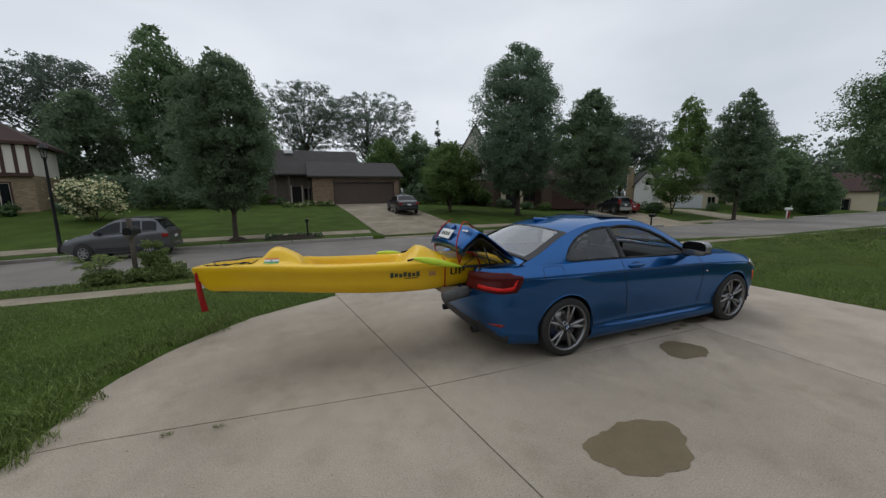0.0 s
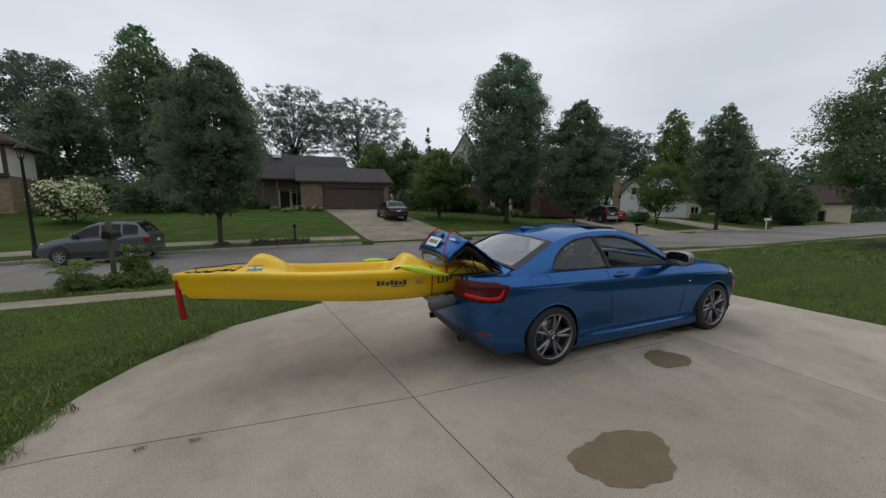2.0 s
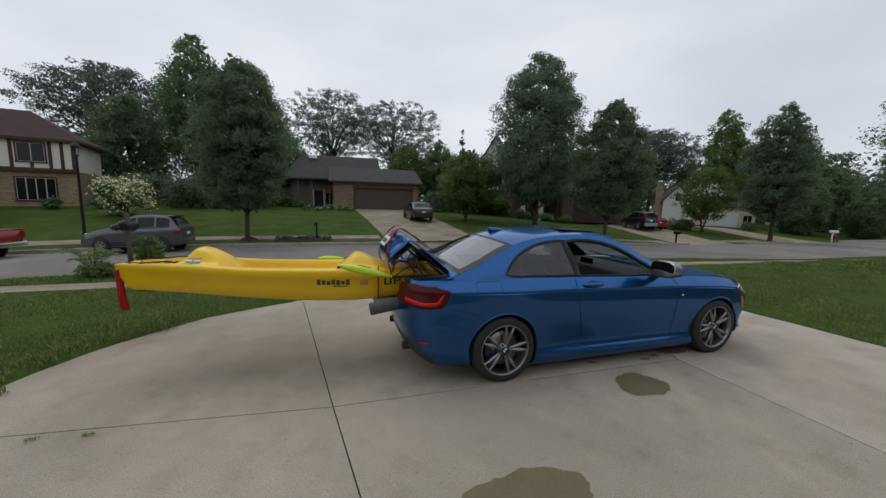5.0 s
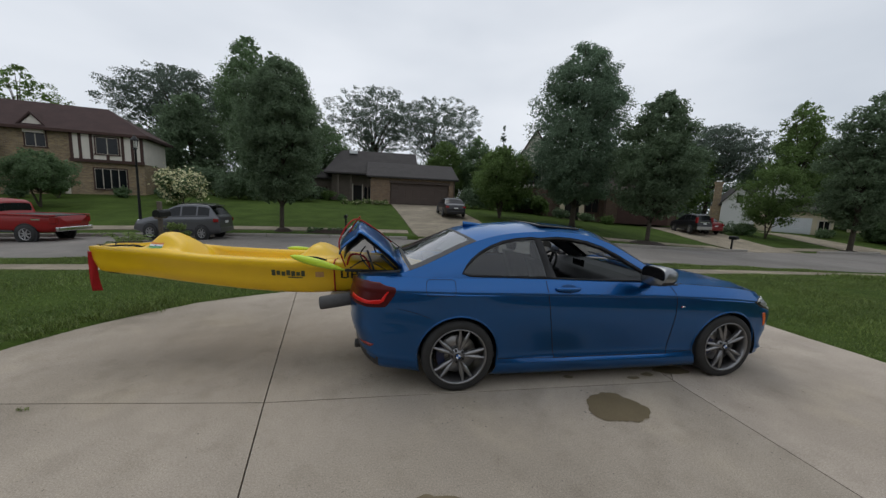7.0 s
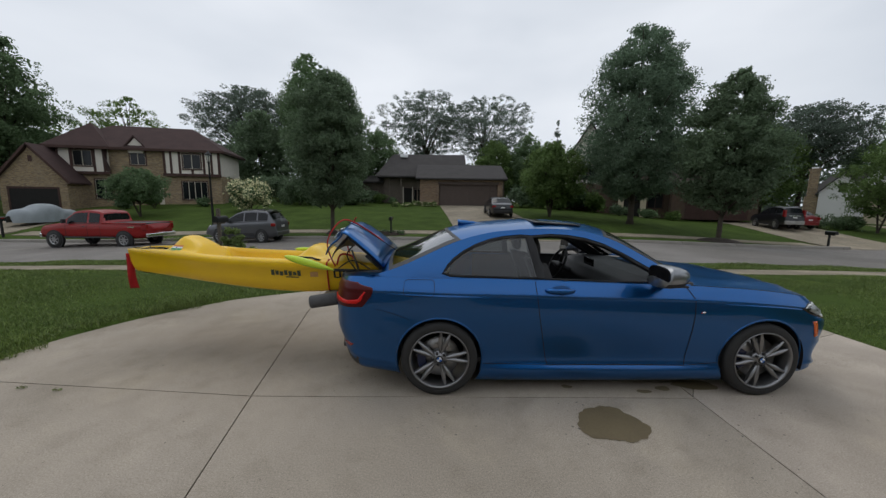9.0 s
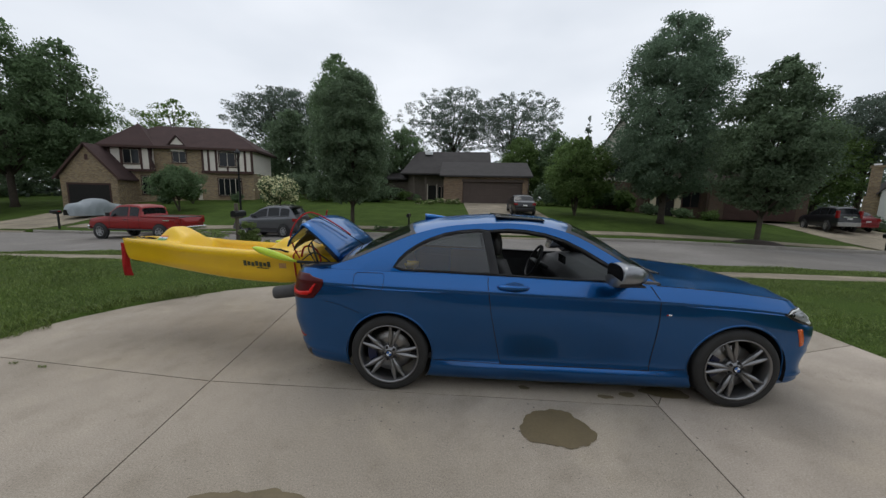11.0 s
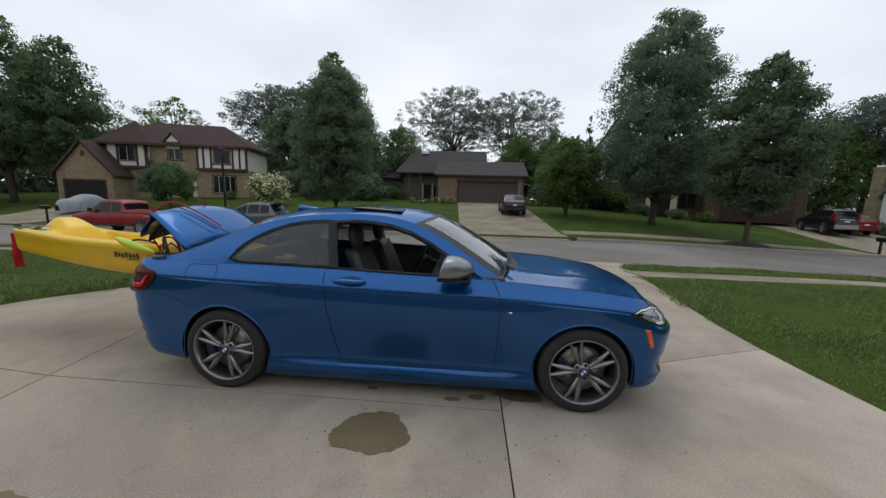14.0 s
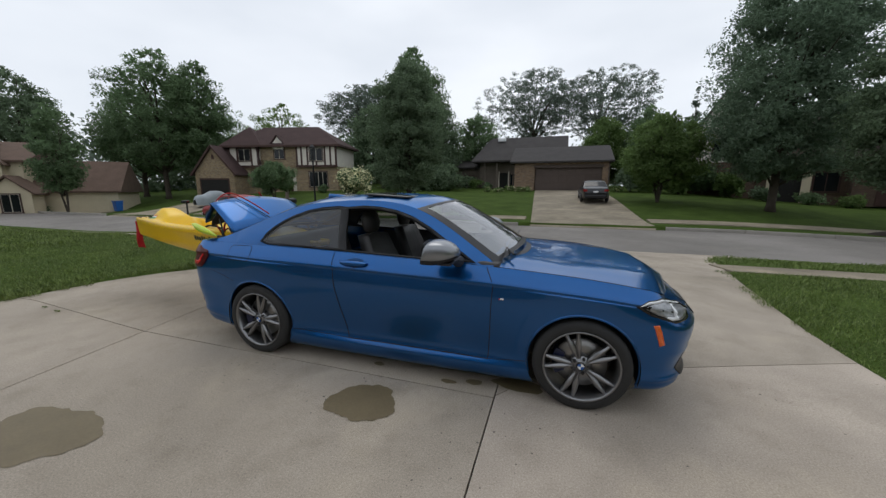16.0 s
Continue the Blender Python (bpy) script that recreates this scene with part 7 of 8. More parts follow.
# straps
strap = thing("tie_down_strap", Matrix(), "red tie-down strap round kayak and boot lid", "strap")
s_at = 2.52
half = hull_half(s_at)
loop = [kayak_point(s_at, o + 0.008, z) for o, z in half[3:14]]
loop = [kayak_point(s_at, 0, keel(s_at) - 0.01)] + loop


def soft(points, n=6):
    """A smooth line through points."""
    p = [Vector(q) for q in points]
    out = []
    for i in range(len(p) - 1):
        a, b, c, d = p[max(i - 1, 0)], p[i], p[i + 1], p[min(i + 2, len(p) - 1)]
        for k in range(n):
            t = k / n
            out.append(0.5 * ((2 * b) + (c - a) * t + (2 * a - 5 * b + 4 * c - d) * t * t + (3 * b - a - 3 * c + d) * t**3))
    return [tuple(q) for q in out] + [tuple(p[-1])]


part("webbing", tube(loop, 0.007, 6), STRAP, strap, smooth=True)
part("webbing", tube(soft([(-0.98, 0.53, 0.98), (-1.02, 0.50, 1.10), (-1.03, 0.48, 1.22), (-0.97, 0.52, 1.355), (-0.88, 0.60, 1.415), (-0.72, 0.70, 1.32), (-0.56, 0.78, 1.19)]), 0.007, 6), STRAP, strap, smooth=True)
part("webbing", tube(soft([(-0.97, 0.55, 0.99), (-0.93, 0.54, 1.09), (-0.82, 0.52, 1.08), (-0.76, 0.50, 0.98), (-0.78, 0.48, 0.90)]), 0.009, 6), STRAP, strap, smooth=True)
part("webbing", tube(soft([(-0.88, 0.98, 1.42), (-0.95, 1.1, 1.33), (-1.03, 1.16, 1.15), (-1.0, 1.18, 1.0)]), 0.007, 6), STRAP, strap, smooth=True)
part("rope", tube(soft([(-0.86, 0.55, 1.40), (-0.70, 0.62, 1.31), (-0.50, 0.72, 1.16), (-0.38, 0.8, 1.06)]), 0.004, 6), CORD, strap, "thin black rope", smooth=True)
part("rope", tube(soft([(-0.74, 0.34, 0.98), (-0.84, 0.42, 1.10), (-0.80, 0.48, 1.18)]), 0.006, 6), CORD, strap, "black rope", smooth=True)
part("rope", tube(soft([(-0.62, 0.36, 0.99), (-0.80, 0.46, 1.05), (-0.94, 0.5, 0.97)]), 0.006, 6), CORD, strap, "black rope", smooth=True)

roll = part("foam_roll", join(revolve([(0.0, -0.22), (0.055, -0.22), (0.060, -0.21), (0.060, 0.28), (0.0, 0.28)], 24, "x")), FOAM, smooth=True)
roll.matrix_world = pose(-0.98, 0.47, 0.685, 0, -8, 3)
tagged(roll, "dark grey foam roll under the kayak at the boot's lip", "foam roll")
pad = part("padding_block", box(-0.13, -0.26, -0.035, 0.13, 0.26, 0.035), mat("beige_padding", (0.24, 0.2, 0.15), 0.9, 0, 0.2, 10, 120, 0.3), bevel=0.015)
pad.matrix_world = pose(-1.0, 0.86, 0.665)
tagged(pad, "beige padding block between kayak and bumper", "padding")


# ---- parked vehicles ----
def small_wheel(parent, x, y, r, side):
    w = part("wheel", revolve([(r * 0.62, -0.10), (r * 0.95, -0.10), (r, -0.07), (r, 0.07), (r * 0.95, 0.10), (r * 0.64, 0.10)], 28), RUBBER, parent, smooth=True)
    w.matrix_local = pose(x, y, r) @ Matrix.Diagonal((1, side, 1, 1))
    rim = part("rim", revolve([(r * 0.66, 0.098), (r * 0.62, 0.100), (r * 0.57, 0.092), (r * 0.55, 0.03), (0.0, 0.03)], 28), ALLOY, w, "silver alloy rim", smooth=True)
    part("rim_shade", revolve([(r * 0.54, 0.034), (0.0, 0.034)], 24), BLACK_PLASTIC, rim)
    for k in range(7):
        a = 2 * math.pi * k / 7 + 0.3
        c, s = math.cos(a), math.sin(a)
        part("spoke", ([(c * r * 0.10 - s * 0.030, 0.080, s * r * 0.10 + c * 0.030), (c * r * 0.10 + s * 0.030, 0.080, s * r * 0.10 - c * 0.030), (c * r * 0.58 + s * 0.020, 0.092, s * r * 0.58 - c * 0.020), (c * r * 0.58 - s * 0.020, 0.092, s * r * 0.58 + c * 0.020)], [(0, 1, 2, 3)]), ALLOY, w, thick=0.02)
    part("hub", revolve([(0, 0.09), (r * 0.12, 0.09), (r * 0.15, 0.06)], 16), ALLOY, w, smooth=True)
    return w


def vehicle(name, m, label, category, paint, top_line, belt, half_w, windows, screens, wheels, r, floor=0.27, group="", lean=0.20):
    """top_line: (x, height) of the middle of roof, bonnet and tail; belt: (x, height) of the waistline; windows: (x0, x1) along each side; screens: (x0, x1) of windscreen and rear window."""
    t = thing(name, m, label, category, group)
    x0, x1 = top_line[0][0], top_line[-1][0]

    def width(x):
        e = max(0, abs((x - (x0 + x1) / 2) / ((x1 - x0) / 2)) - 0.55) / 0.45
        return half_w * (1 - 0.16 * e ** 2.4)

    def side(x, s):
        zt = ip(x, top_line)
        zb = min(ip(x, belt), zt - 0.02)
        h = zt - 0.05 - zb
        f = min(1, max(0, h) / 0.45)
        return (width(x) * (0.95 - lean * s * f), zb + max(0.01, h) * s)

    def over(x, q):
        y, z = side(x, 1.0)
        zt = ip(x, top_line)
        return (x, y * q, z + (zt - z) * (1 - abs(q) ** 2.6))

    rings = []
    xs = sorted(set([x0 + (x1 - x0) * k / 54 for k in range(55)] + [p[0] for p in top_line]))
    for x in xs:
        w = width(x)
        zb = side(x, 0)[1]
        fl = floor + 0.12 * smooth(x1 - 0.5, x1, x) + 0.10 * smooth(x0 + 0.5, x0, x)
        half = [(0.0, fl), (0.82 * w, fl), (0.955 * w, fl + 0.05), (0.985 * w, fl + 0.3 * (zb - fl)), (w, fl + 0.62 * (zb - fl)), (0.99 * w, fl + 0.86 * (zb - fl)), (0.965 * w, zb - 0.015)]
        half += [side(x, s) for s in (0, 0.25, 0.5, 0.75, 0.92, 1.0)] + [over(x, q)[1:] for q in (0.9, 0.72, 0.5, 0.25, 0)]
        rings.append([(x, y, z) for y, z in half] + [(x, -y, z) for y, z in reversed(half[1:-1])])
    part("body", loft(rings), paint, t, smooth=True)
    for s in (-1, 1):
        for a, b in windows:
            rows = [[(a + (b - a) * i / 8, s * (side(a + (b - a) * i / 8, q)[0] + 0.006), side(a + (b - a) * i / 8, q)[1]) for q in (0.10, 0.35, 0.6, 0.86)] for i in range(9)]
            part("side_window", grid(rows), WINDOW, t, smooth=True)
        part("waist_trim", tube([(windows[0][0] + (windows[-1][1] - windows[0][0]) * k / 6, s * side(windows[0][0] + (windows[-1][1] - windows[0][0]) * k / 6, 0)[0] + s * 0.004, side(windows[0][0] + (windows[-1][1] - windows[0][0]) * k / 6, 0.04)[1]) for k in range(7)], 0.012, 5), BLACK_PLASTIC, t)
        part("sill", tube([(wheels[0] + r * 1.3, s * half_w * 0.97, floor + 0.05), (wheels[1] - r * 1.3, s * half_w * 0.97, floor + 0.05)], 0.045, 6), BLACK_PLASTIC, t)
    for label_, (a, b) in zip(("windscreen", "rear_window"), screens):
        rows = [[(p[0], p[1], p[2] + 0.008) for p in [over(a + (b - a) * i / 8, -0.9 + 1.8 * j / 8) for j in range(9)]] for i in range(9)]
        part(label_, grid(rows), WINDOW, t, smooth=True)
    for x in wheels:
        for s in (-1, 1):
            part("wheel_arch", moved(revolve([(r * 1.17, -0.10), (r * 1.17, 0.014), (0.01, 0.014)], 28), Matrix.Translation((x, s * width(x), r)) @ Matrix.Diagonal((1, s, 1, 1))), BLACK_PLASTIC, t)
            small_wheel(t, x, s * (width(x) - 0.05), r, s)
    return t


def lamps_of(t, rear_x, front_x, half_w, z, h=0.16, w=0.22, lens=None):
    for s in (-1, 1):
        part("tail_light", box(rear_x - 0.012, s * (half_w - 0.06) - w / 2 * (1 if s > 0 else 1), z, rear_x + 0.25, s * (half_w - 0.06) + w / 2, z + h), lens or RED_LENS, t, "red tail light", bevel=0.02)
        part("headlight", box(front_x - 0.3, s * (half_w - 0.14) - w / 2, z - 0.12, front_x + 0.01, s * (half_w - 0.14) + w / 2, z + 0.02), CHROME, t, bevel=0.03)


hatch = vehicle("hatchback", pose(-8.3, 14.6, road_z(-8.9) + 0.02, 0, 0, 180) @ Matrix.Diagonal((0.77, 0.96, 1.0, 1)), "dark grey hatchback parked at the far kerb", "car", PAINT_GREY, [(-0.86, 0.55), (-0.82, 0.98), (-0.72, 1.10), (-0.38, 1.47), (-0.2, 1.54), (0.6, 1.575), (1.25, 1.53), (1.55, 1.44), (2.35, 1.03), (2.9, 0.93), (3.25, 0.80), (3.42, 0.62), (3.45, 0.48)], [(-0.9, 1.06), (0.0, 1.03), (1.2, 0.98), (2.2, 0.93), (3.5, 0.75)], 0.87, [(-0.36, 0.22), (0.30, 1.02), (1.10, 2.08)], [(1.50, 2.30), (-0.68, -0.40)], (0.0, 2.55), 0.32, 0.24, "parked cars")
lamps_of(hatch, -0.82, 3.22, 0.86, 0.80, 0.15, 0.10)
part("rear_bumper", box(-0.90, -0.72, 0.34, -0.78, 0.72, 0.56), PAINT_GREY, hatch, bevel=0.04)
part("number_plate", box(-0.885, -0.16, 0.74, -0.86, 0.16, 0.85), WHITE_PLASTIC, hatch, "white number plate")
for s in (-1, 1):
    part("side_strip", box(0.45, s * 0.872 - 0.008, 0.42, 2.1, s * 0.872 + 0.008, 0.47), BLACK_PLASTIC, hatch)
    part("roof_rail", tube([(-0.2, s * 0.60, 1.55), (0.5, s * 0.61, 1.585), (1.1, s * 0.61, 1.555)], 0.015), BLACK_PLASTIC, hatch)
    part("door_handle", box(0.85, s * 0.865 - 0.014, 0.86, 1.02, s * 0.865 + 0.014, 0.89), PAINT_GREY, hatch, bevel=0.006)
    part("mirror", box(1.92, s * 0.96 - 0.09, 0.99, 2.02, s * 0.96 + 0.09, 1.13), PAINT_GREY, hatch, bevel=0.03)
part("roof_spoiler", box(-0.52, -0.55, 1.49, -0.22, 0.55, 1.525), PAINT_GREY, hatch, bevel=0.012)

truck = vehicle("pickup_truck", pose(-14.3, 14.2, road_z(-15.5) + 0.02, 0, 0, 180) @ Matrix.Diagonal((0.84, 0.92, 0.94, 1)), "red extended-cab pickup truck parked at the far kerb", "truck", PAINT_RED, [(-1.17, 1.16), (1.20, 1.18), (1.22, 1.68), (1.40, 1.79), (1.9, 1.83), (2.55, 1.80), (2.75, 1.72), (3.35, 1.22), (3.9, 1.16), (4.35, 1.08), (4.55, 0.90), (4.58, 0.70)], [(-1.2, 1.12), (1.2, 1.14), (3.3, 1.14), (4.6, 0.98)], 0.97, [(1.30, 1.86), (1.96, 3.02)], [(2.72, 3.30), (1.205, 1.218)], (0.0, 3.70), 0.39, 0.45, "parked cars", 0.17)
lamps_of(truck, -1.17, 4.50, 0.90, 0.85, 0.28, 0.16)
part("load_bed", box(-1.05, -0.80, 1.10, 1.16, 0.80, 1.19), BLACK_PLASTIC, truck, "dark open load bed")
part("bumper", box(-1.28, -0.90, 0.52, -1.12, 0.90, 0.70), CHROME, truck, "bright rear bumper", bevel=0.03)
part("front_bumper", box(4.48, -0.86, 0.46, 4.64, 0.86, 0.68), CHROME, truck, "bright front bumper", bevel=0.04)
part("grille", box(4.50, -0.45, 0.74, 4.60, 0.45, 0.96), BLACK_PLASTIC, truck, bevel=0.02)
for s in (-1, 1):
    part("bed_rail", box(-1.15, s * 0.89 - 0.06, 1.15, 1.18, s * 0.89 + 0.06, 1.215), PAINT_RED, truck, bevel=0.015)
    part("side_badge", box(-0.6, s * 0.965 - 0.006, 0.98, -0.25, s * 0.965 + 0.006, 1.04), CHROME, truck)
    part("door_handle", box(2.02, s * 0.965 - 0.016, 1.0, 2.18, s * 0.965 + 0.016, 1.04), BLACK_PLASTIC, truck, bevel=0.006)
    part("mirror", box(2.95, s * 1.08 - 0.09, 1.18, 3.06, s * 1.08 + 0.09, 1.38), BLACK_PLASTIC, truck, bevel=0.02)
    for x in (1.24, 1.92, 3.08):
        part("panel_gap", box(x - 0.006, s * 0.968 - 0.003, 0.52, x + 0.006, s * 0.968 + 0.003, 1.12), SEAM, truck)

SEDAN_TOP = [(-1.0, 0.62), (-0.97, 0.98), (-0.55, 1.06), (-0.40, 1.09), (0.15, 1.39), (0.5, 1.45), (0.95, 1.46), (1.35, 1.40), (2.2, 1.02), (3.0, 0.90), (3.4, 0.74), (3.5, 0.52)]
SEDAN_BELT = [(-1.0, 0.96), (0.0, 0.99), (1.5, 0.95), (2.4, 0.90), (3.5, 0.70)]
sedan = vehicle("sedan", pose(5.1, 25.2, lawn_z(5.1, 26.5) + 0.02, 0, -3.6, 90), "black sedan parked on the driveway of the brown house", "car", PAINT_BLACK, SEDAN_TOP, SEDAN_BELT, 0.89, [(-0.15, 0.42), (0.50, 1.08), (1.16, 1.95)], [(1.38, 2.15), (-0.38, 0.12)], (0.0, 2.7), 0.32, 0.24, "parked cars")
lamps_of(sedan, -0.99, 3.42, 0.74, 0.76, 0.16, 0.26)
part("number_plate", box(-1.02, -0.16, 0.70, -0.99, 0.16, 0.80), WHITE_PLASTIC, sedan, "white number plate")
part("rear_bumper", box(-1.04, -0.70, 0.30, -0.92, 0.70, 0.54), PAINT_BLACK, sedan, bevel=0.05)
suv = vehicle("suv", pose(27.0, 23.6, lawn_z(26.6, 25) + 0.03, 0, 0, 80) @ Matrix.Diagonal((0.80, 0.84, 1.02, 1)), "dark grey compact sport utility car on a driveway", "car", PAINT_BLACK, [(-0.92, 0.60), (-0.88, 1.08), (-0.80, 1.18), (-0.55, 1.58), (-0.3, 1.65), (0.6, 1.70), (1.3, 1.65), (1.6, 1.55), (2.4, 1.14), (3.1, 1.03), (3.5, 0.85), (3.6, 0.60)], [(-0.9, 1.14), (0.5, 1.10), (2.0, 1.03), (3.6, 0.85)], 0.92, [(-0.50, 0.12), (0.22, 1.0), (1.1, 2.1)], [(1.55, 2.35), (-0.78, -0.56)], (0.0, 2.62), 0.35, 0.30, "parked cars")
lamps_of(suv, -0.90, 3.50, 0.82, 0.92, 0.50, 0.16)
part("bumper", box(-0.97, -0.78, 0.36, -0.85, 0.78, 0.64), STEEL, suv, "grey rear bumper", bevel=0.03)
part("number_plate", box(-0.95, -0.16, 0.82, -0.90, 0.16, 0.92), WHITE_PLASTIC, suv, "white number plate")
part("tailgate_bar", box(-0.93, -0.5, 0.97, -0.88, 0.5, 1.02), CHROME, suv, "chrome tailgate strip", bevel=0.008)
for s in (-1, 1):
    part("roof_rail", tube([(-0.3, s * 0.64, 1.66), (0.5, s * 0.65, 1.72), (1.2, s * 0.65, 1.67)], 0.02), CHROME, suv)
red_car = vehicle("sedan", pose(28.9, 24.3, lawn_z(29, 25) + 0.03, 0, 0, 80) @ Matrix.Diagonal((0.84, 0.84, 0.98, 1)), "red sedan beside the sport utility car", "car", PAINT_MAROON, SEDAN_TOP, SEDAN_BELT, 0.88, [(-0.15, 0.42), (0.50, 1.08), (1.16, 1.95)], [(1.38, 2.15), (-0.38, 0.12)], (0.0, 2.65), 0.32, 0.24, "parked cars")
lamps_of(red_car, -0.99, 3.42, 0.73, 0.74, 0.17, 0.28)
part("number_plate", box(-1.02, -0.16, 0.66, -0.99, 0.16, 0.76), WHITE_PLASTIC, red_car, "white number plate")
part("rear_bumper", box(-1.04, -0.70, 0.30, -0.92, 0.70, 0.54), PAINT_MAROON, red_car, bevel=0.05)

# car under a cover
rows = []
for k in range(29):
    f = k / 28
    x = -2.3 + 4.6 * f
    h = catmull([(-2.3, 0.55), (-2.0, 0.98), (-1.2, 1.15), (-0.5, 1.48), (0.4, 1.46), (1.0, 1.1), (1.8, 0.95), (2.2, 0.6), (2.3, 0.4)], x)
    w = 0.92 * (1 - abs(x / 2.45) ** 6)
    row = []
    for j in range(21):
        a = math.pi * j / 20
        c, s = math.cos(a), math.sin(a)
        fold = 0.05 * math.sin(9 * x + 7 * a) * (1 - s) + 0.02 * math.sin(17 * x - 5 * a)
        row.append((x, (w + fold) * abs(c) ** 0.6 * (1 if c > 0 else -1) * (1.08 - 0.15 * s), 0.02 + h * s ** 0.55))
    rows.append(row)
covered = part("covered_car", grid(rows), TARP, smooth=True)
covered.matrix_world = pose(-26.6, 21.4, lawn_z(-26.6, 21.4) + 0.04, 0, 0, 80) @ Matrix.Diagonal((0.8, 0.82, 0.80, 1))
tagged(covered, "car under a grey fabric cover on a driveway", "covered car")


# ---- street things ----
def street_lamp(x, y, h):
    z = lawn_z(x, y)
    t = thing("street_lamp", pose(x, y, z), "black lantern street lamp on a slim post", "street lamp")
    part("post", revolve([(0.11, 0.0), (0.11, 0.25), (0.075, 0.32), (0.06, 0.9), (0.045, h - 0.6), (0.06, h - 0.55), (0.03, h - 0.5)], 14, "z"), POLE, t, smooth=True)
    part("lantern", revolve([(0.07, h - 0.5), (0.13, h - 0.12)], 6, "z"), GLASS_LAMP, t, "glass lantern")
    for k in range(6):
        a = 2 * math.pi * k / 6
        part("lantern_bar", tube([(0.072 * math.cos(a), 0.072 * math.sin(a), h - 0.5), (0.135 * math.cos(a), 0.135 * math.sin(a), h - 0.12)], 0.010, 5), POLE, t)
    part("cap", revolve([(0.17, h - 0.12), (0.15, h - 0.07), (0.06, h + 0.03), (0.02, h + 0.10), (0.0, h + 0.12)], 12, "z"), POLE, t, smooth=True)
    part("lamp_base", revolve([(0.0, h - 0.52), (0.09, h - 0.52), (0.09, h - 0.47), (0.0, h - 0.47)], 10, "z"), POLE, t)
    return t


street_lamp(-12.4, 16.75, 4.5)


def mailbox(x, y, turn, post_h, label, material=None, wood=False, w=0.085):
    z = lawn_z(x, y)
    t = thing("mailbox", pose(x, y, z, 0, 0, turn), label, "mailbox", "mailboxes")
    mt = material or POLE
    part("post", box(-0.042, -0.042, -0.1, 0.042, 0.042, post_h), WOOD_GREY if wood else mt, t, bevel=0.01)
    prof = [(-w, 0)] + [(w * -math.cos(math.pi * k / 10), 0.10 + w * math.sin(math.pi * k / 10)) for k in range(11)] + [(w, 0)]
    part("box", moved(extrude(prof, -0.34, 0.18), Matrix.Translation((0, 0, post_h))), mt, t, bevel=0.006)
    part("door", moved(extrude([(a * 0.94, b * 0.97) for a, b in prof], -0.352, -0.342), Matrix.Translation((0, 0, post_h))), mt, t)
    part("flag", box(w + 0.005, -0.05, post_h + 0.08, w + 0.015, 0.10, post_h + 0.13), RED_LENS, t, "small red flag")
    part("arm", box(-0.04, -0.25, post_h - 0.05, 0.04, 0.2, post_h), WOOD_GREY if wood else mt, t)
    return t


mailbox(-2.55, 16.55, 0, 0.85, "black mailbox on a dark post at the far kerb")
mailbox(22.2, 16.4, 0, 0.82, "dark brown mailbox on a stout post at the far kerb", None, False, 0.10)
mailbox(-23.6, 16.5, 0, 0.95, "black mailbox on a slim post beside a driveway")
mailbox(40.5, 16.5, 0, 0.9, "white mailbox on a post", WHITE_PLASTIC)
post = mailbox(-6.45, 7.65, 180, 1.18, "black mailbox on a weathered wooden post among shrubs", None, True)
part("post_top", box(-0.045, -0.045, 1.18, 0.045, 0.045, 1.58), WOOD_GREY, post, bevel=0.012)
hyd = thing("hydrant", pose(41.8, 17.0, lawn_z(41.8, 17.0)), "small red fire hydrant on the verge", "hydrant")
part("barrel", revolve([(0.14, 0), (0.14, 0.05), (0.1, 0.08), (0.1, 0.5), (0.13, 0.52), (0.12, 0.6), (0.06, 0.7), (0.0, 0.74)], 16, "z"), PAINT_RED, hyd, smooth=True)
part("outlet", tube([(0, -0.18, 0.4), (0, 0.18, 0.4)], 0.055, 10), PAINT_RED, hyd)
bin_ = thing("bin", pose(-38.3, 20.4, lawn_z(-38.3, 20.4)), "blue wheeled recycling bin by a house", "bin")
part("body", loft([[(-0.22, -0.25, 0.05), (0.22, -0.25, 0.05), (0.22, 0.25, 0.05), (-0.22, 0.25, 0.05)], [(-0.28, -0.32, 1.0), (0.28, -0.32, 1.0), (0.28, 0.32, 1.0), (-0.28, 0.32, 1.0)]]), CAP_BLUE, bin_, bevel=0.03)
part("lid", box(-0.31, -0.36, 1.0, 0.31, 0.35, 1.06), CAP_BLUE, bin_, bevel=0.02)


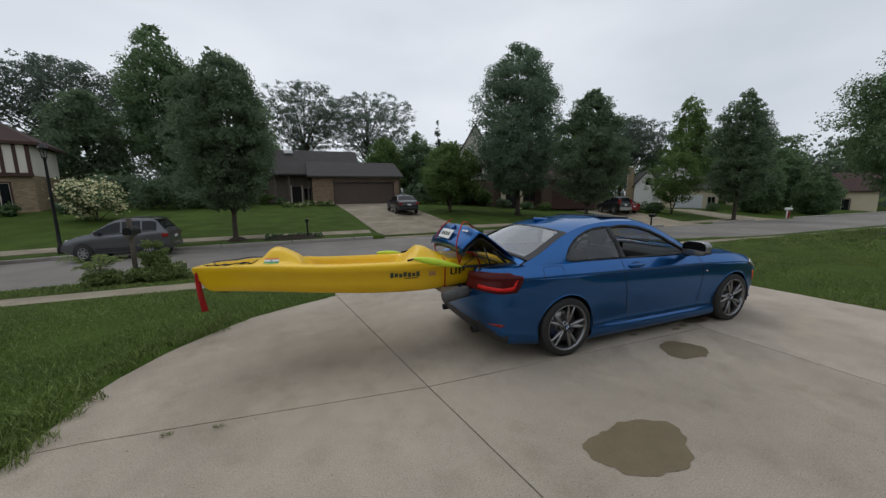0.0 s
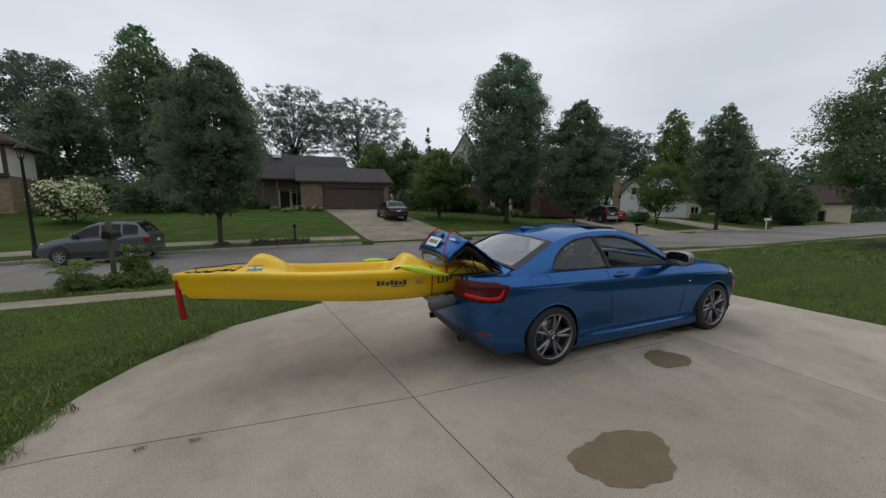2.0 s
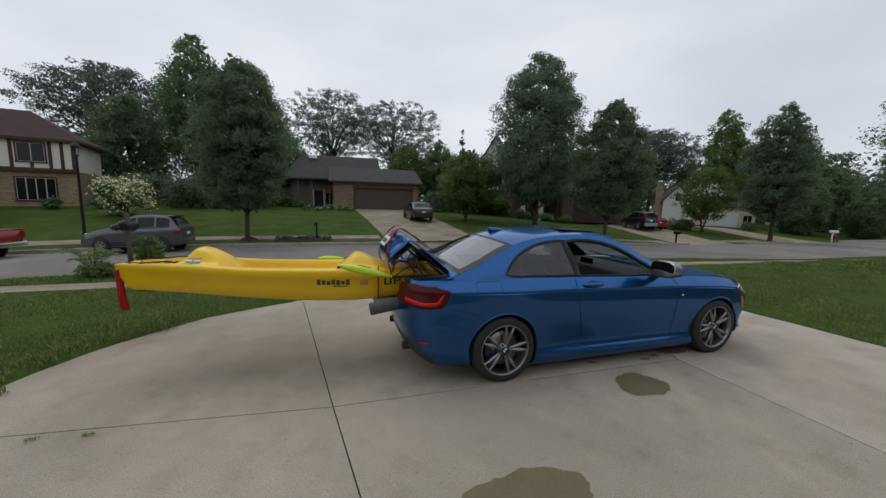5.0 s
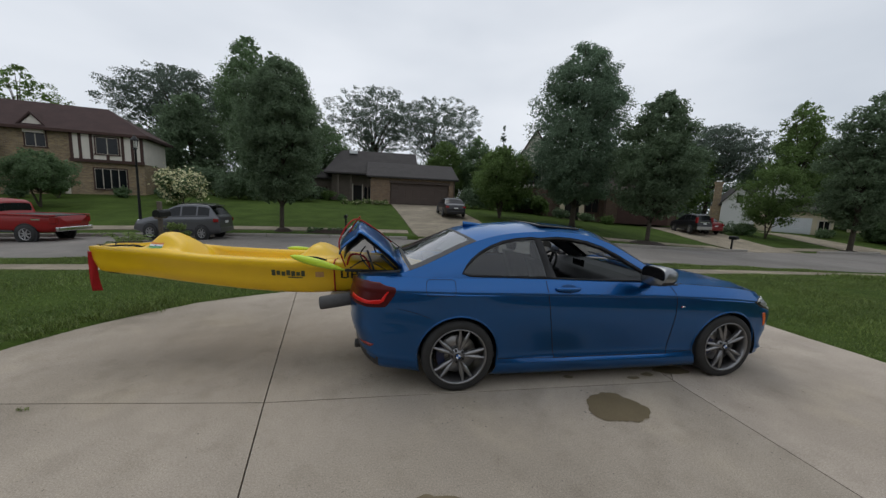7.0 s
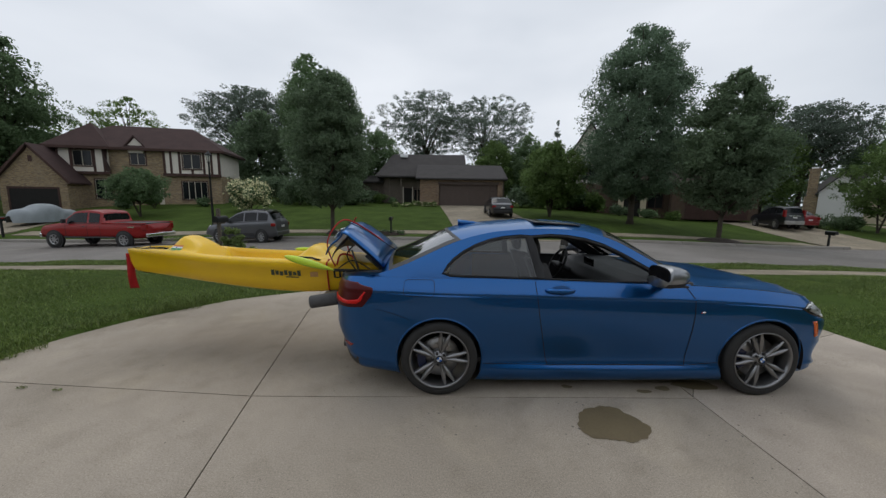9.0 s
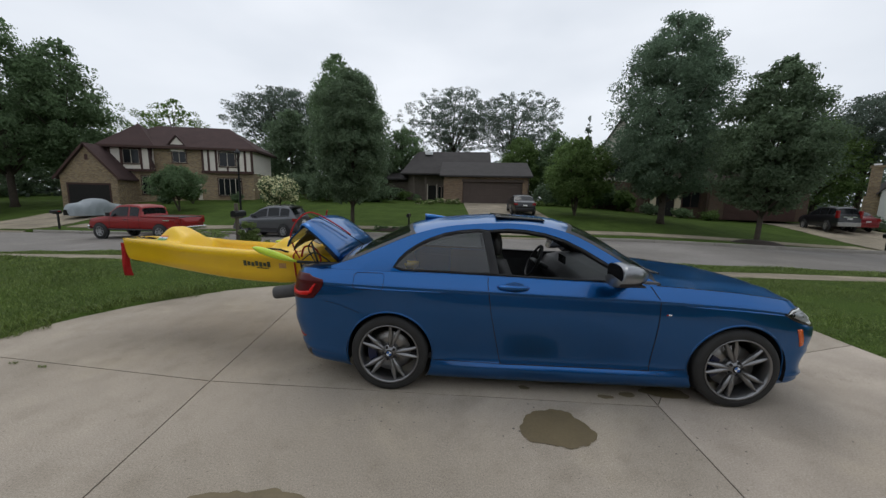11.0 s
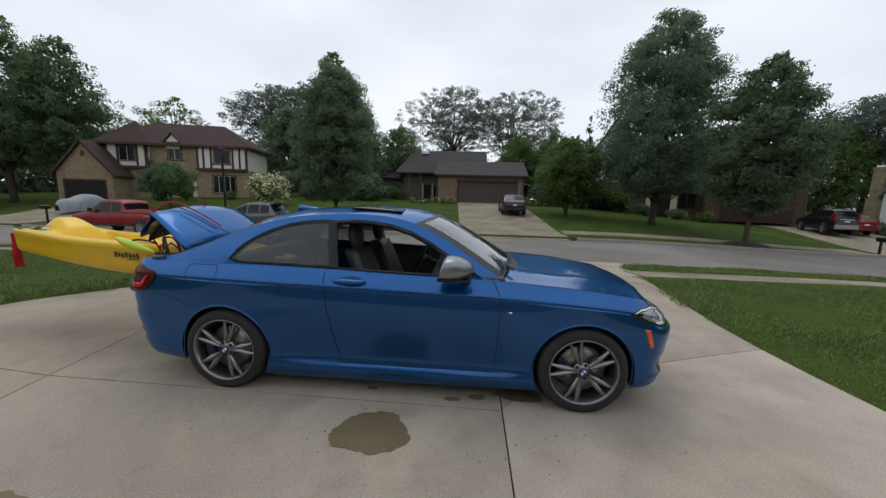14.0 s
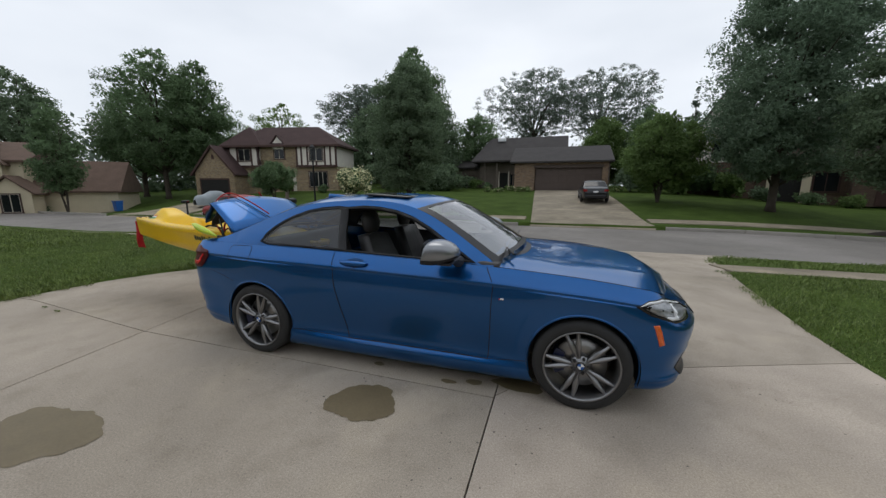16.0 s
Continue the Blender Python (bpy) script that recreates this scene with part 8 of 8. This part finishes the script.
# ---- grass ----
def blades(n, x0, x1, y0, y1, seed, low, high, width, test):
    rng = np.random.default_rng(seed)
    xs, ys = rng.uniform(x0, x1, n), rng.uniform(y0, y1, n)
    keep = np.array([test(a, b) for a, b in zip(xs, ys)])
    xs, ys = xs[keep], ys[keep]
    z = np.array([lawn_z(a, b) for a, b in zip(xs, ys)]) + 0.0
    h = rng.uniform(low, high, len(xs)) * (1 + 0.5 * np.sin(xs * 2.1) * np.sin(ys * 1.7))
    a = rng.uniform(0, 2 * math.pi, len(xs))
    dx, dy = np.cos(a) * width, np.sin(a) * width
    lx, ly = rng.normal(0, 0.5, len(xs)) * h, rng.normal(0, 0.5, len(xs)) * h
    p = np.stack([xs, ys, z], 1)
    v = np.stack([p + np.stack([dx, dy, 0 * dx], 1), p + np.stack([lx * 0.35 + dx * 0.7, ly * 0.35 + dy * 0.7, h * 0.6], 1), p + np.stack([lx, ly, h], 1), p + np.stack([lx * 0.35 - dx * 0.7, ly * 0.35 - dy * 0.7, h * 0.6], 1)], 1)
    return v.reshape(-1, 3)


def lawn_spot(x, y):
    return not (drive_left(y) + 0.03 + 0.06 * math.sin(9 * y) + 0.09 * math.sin(3.1 * y) + 0.05 * math.sin(23 * y) < x < drive_right(y) - 0.08 + 0.06 * math.sin(8 * y) + 0.08 * math.sin(3.3 * y) + 0.05 * math.sin(21 * y)) and not 5.3 < y < 6.5 and y < KERB_NEAR - 0.16


v = np.concatenate([
    blades(115000, -9.5, -1.6, -3.5, 5.3, 1, 0.025, 0.065, 0.0048, lawn_spot),
    blades(60000, -18, -9.5, -3.5, 5.3, 6, 0.04, 0.09, 0.012, lawn_spot),
    blades(30000, 12.0, 22.0, -2.5, 5.3, 7, 0.04, 0.09, 0.014, lawn_spot),
    blades(26000, -14, -1.7, 6.4, 8.2, 2, 0.03, 0.07, 0.009, lawn_spot),
    blades(100000, 5.0, 12.0, -1.5, 5.3, 3, 0.025, 0.06, 0.0045, lawn_spot),
    blades(16000, 5.5, 16, 6.4, 8.2, 4, 0.03, 0.07, 0.009, lawn_spot),
    blades(14000, -4.9, -3.6, -2.5, 3.2, 5, 0.05, 0.12, 0.006, lambda x, y: lawn_spot(x, y) and x > drive_left(y) - 0.35)])
grass = new("grass_blades", cloud_mesh("grass_blades", v, BLADE))
tagged(grass, "short green grass blades on the lawn", "grass", kind="stuff")
wv = []
for k, (x, y) in enumerate(((-3.16, 0.05), (-3.5, 0.09))):
    wv.append(blades(40, x - 0.04, x + 0.04, y - 0.012, y + 0.014, 20 + k, 0.015, 0.035, 0.003, lambda a, b: True))
weeds = new("weeds", cloud_mesh("weeds", np.concatenate(wv), BLADE))
tagged(weeds, "tufts of weed in the driveway's joints", "weed", kind="stuff")
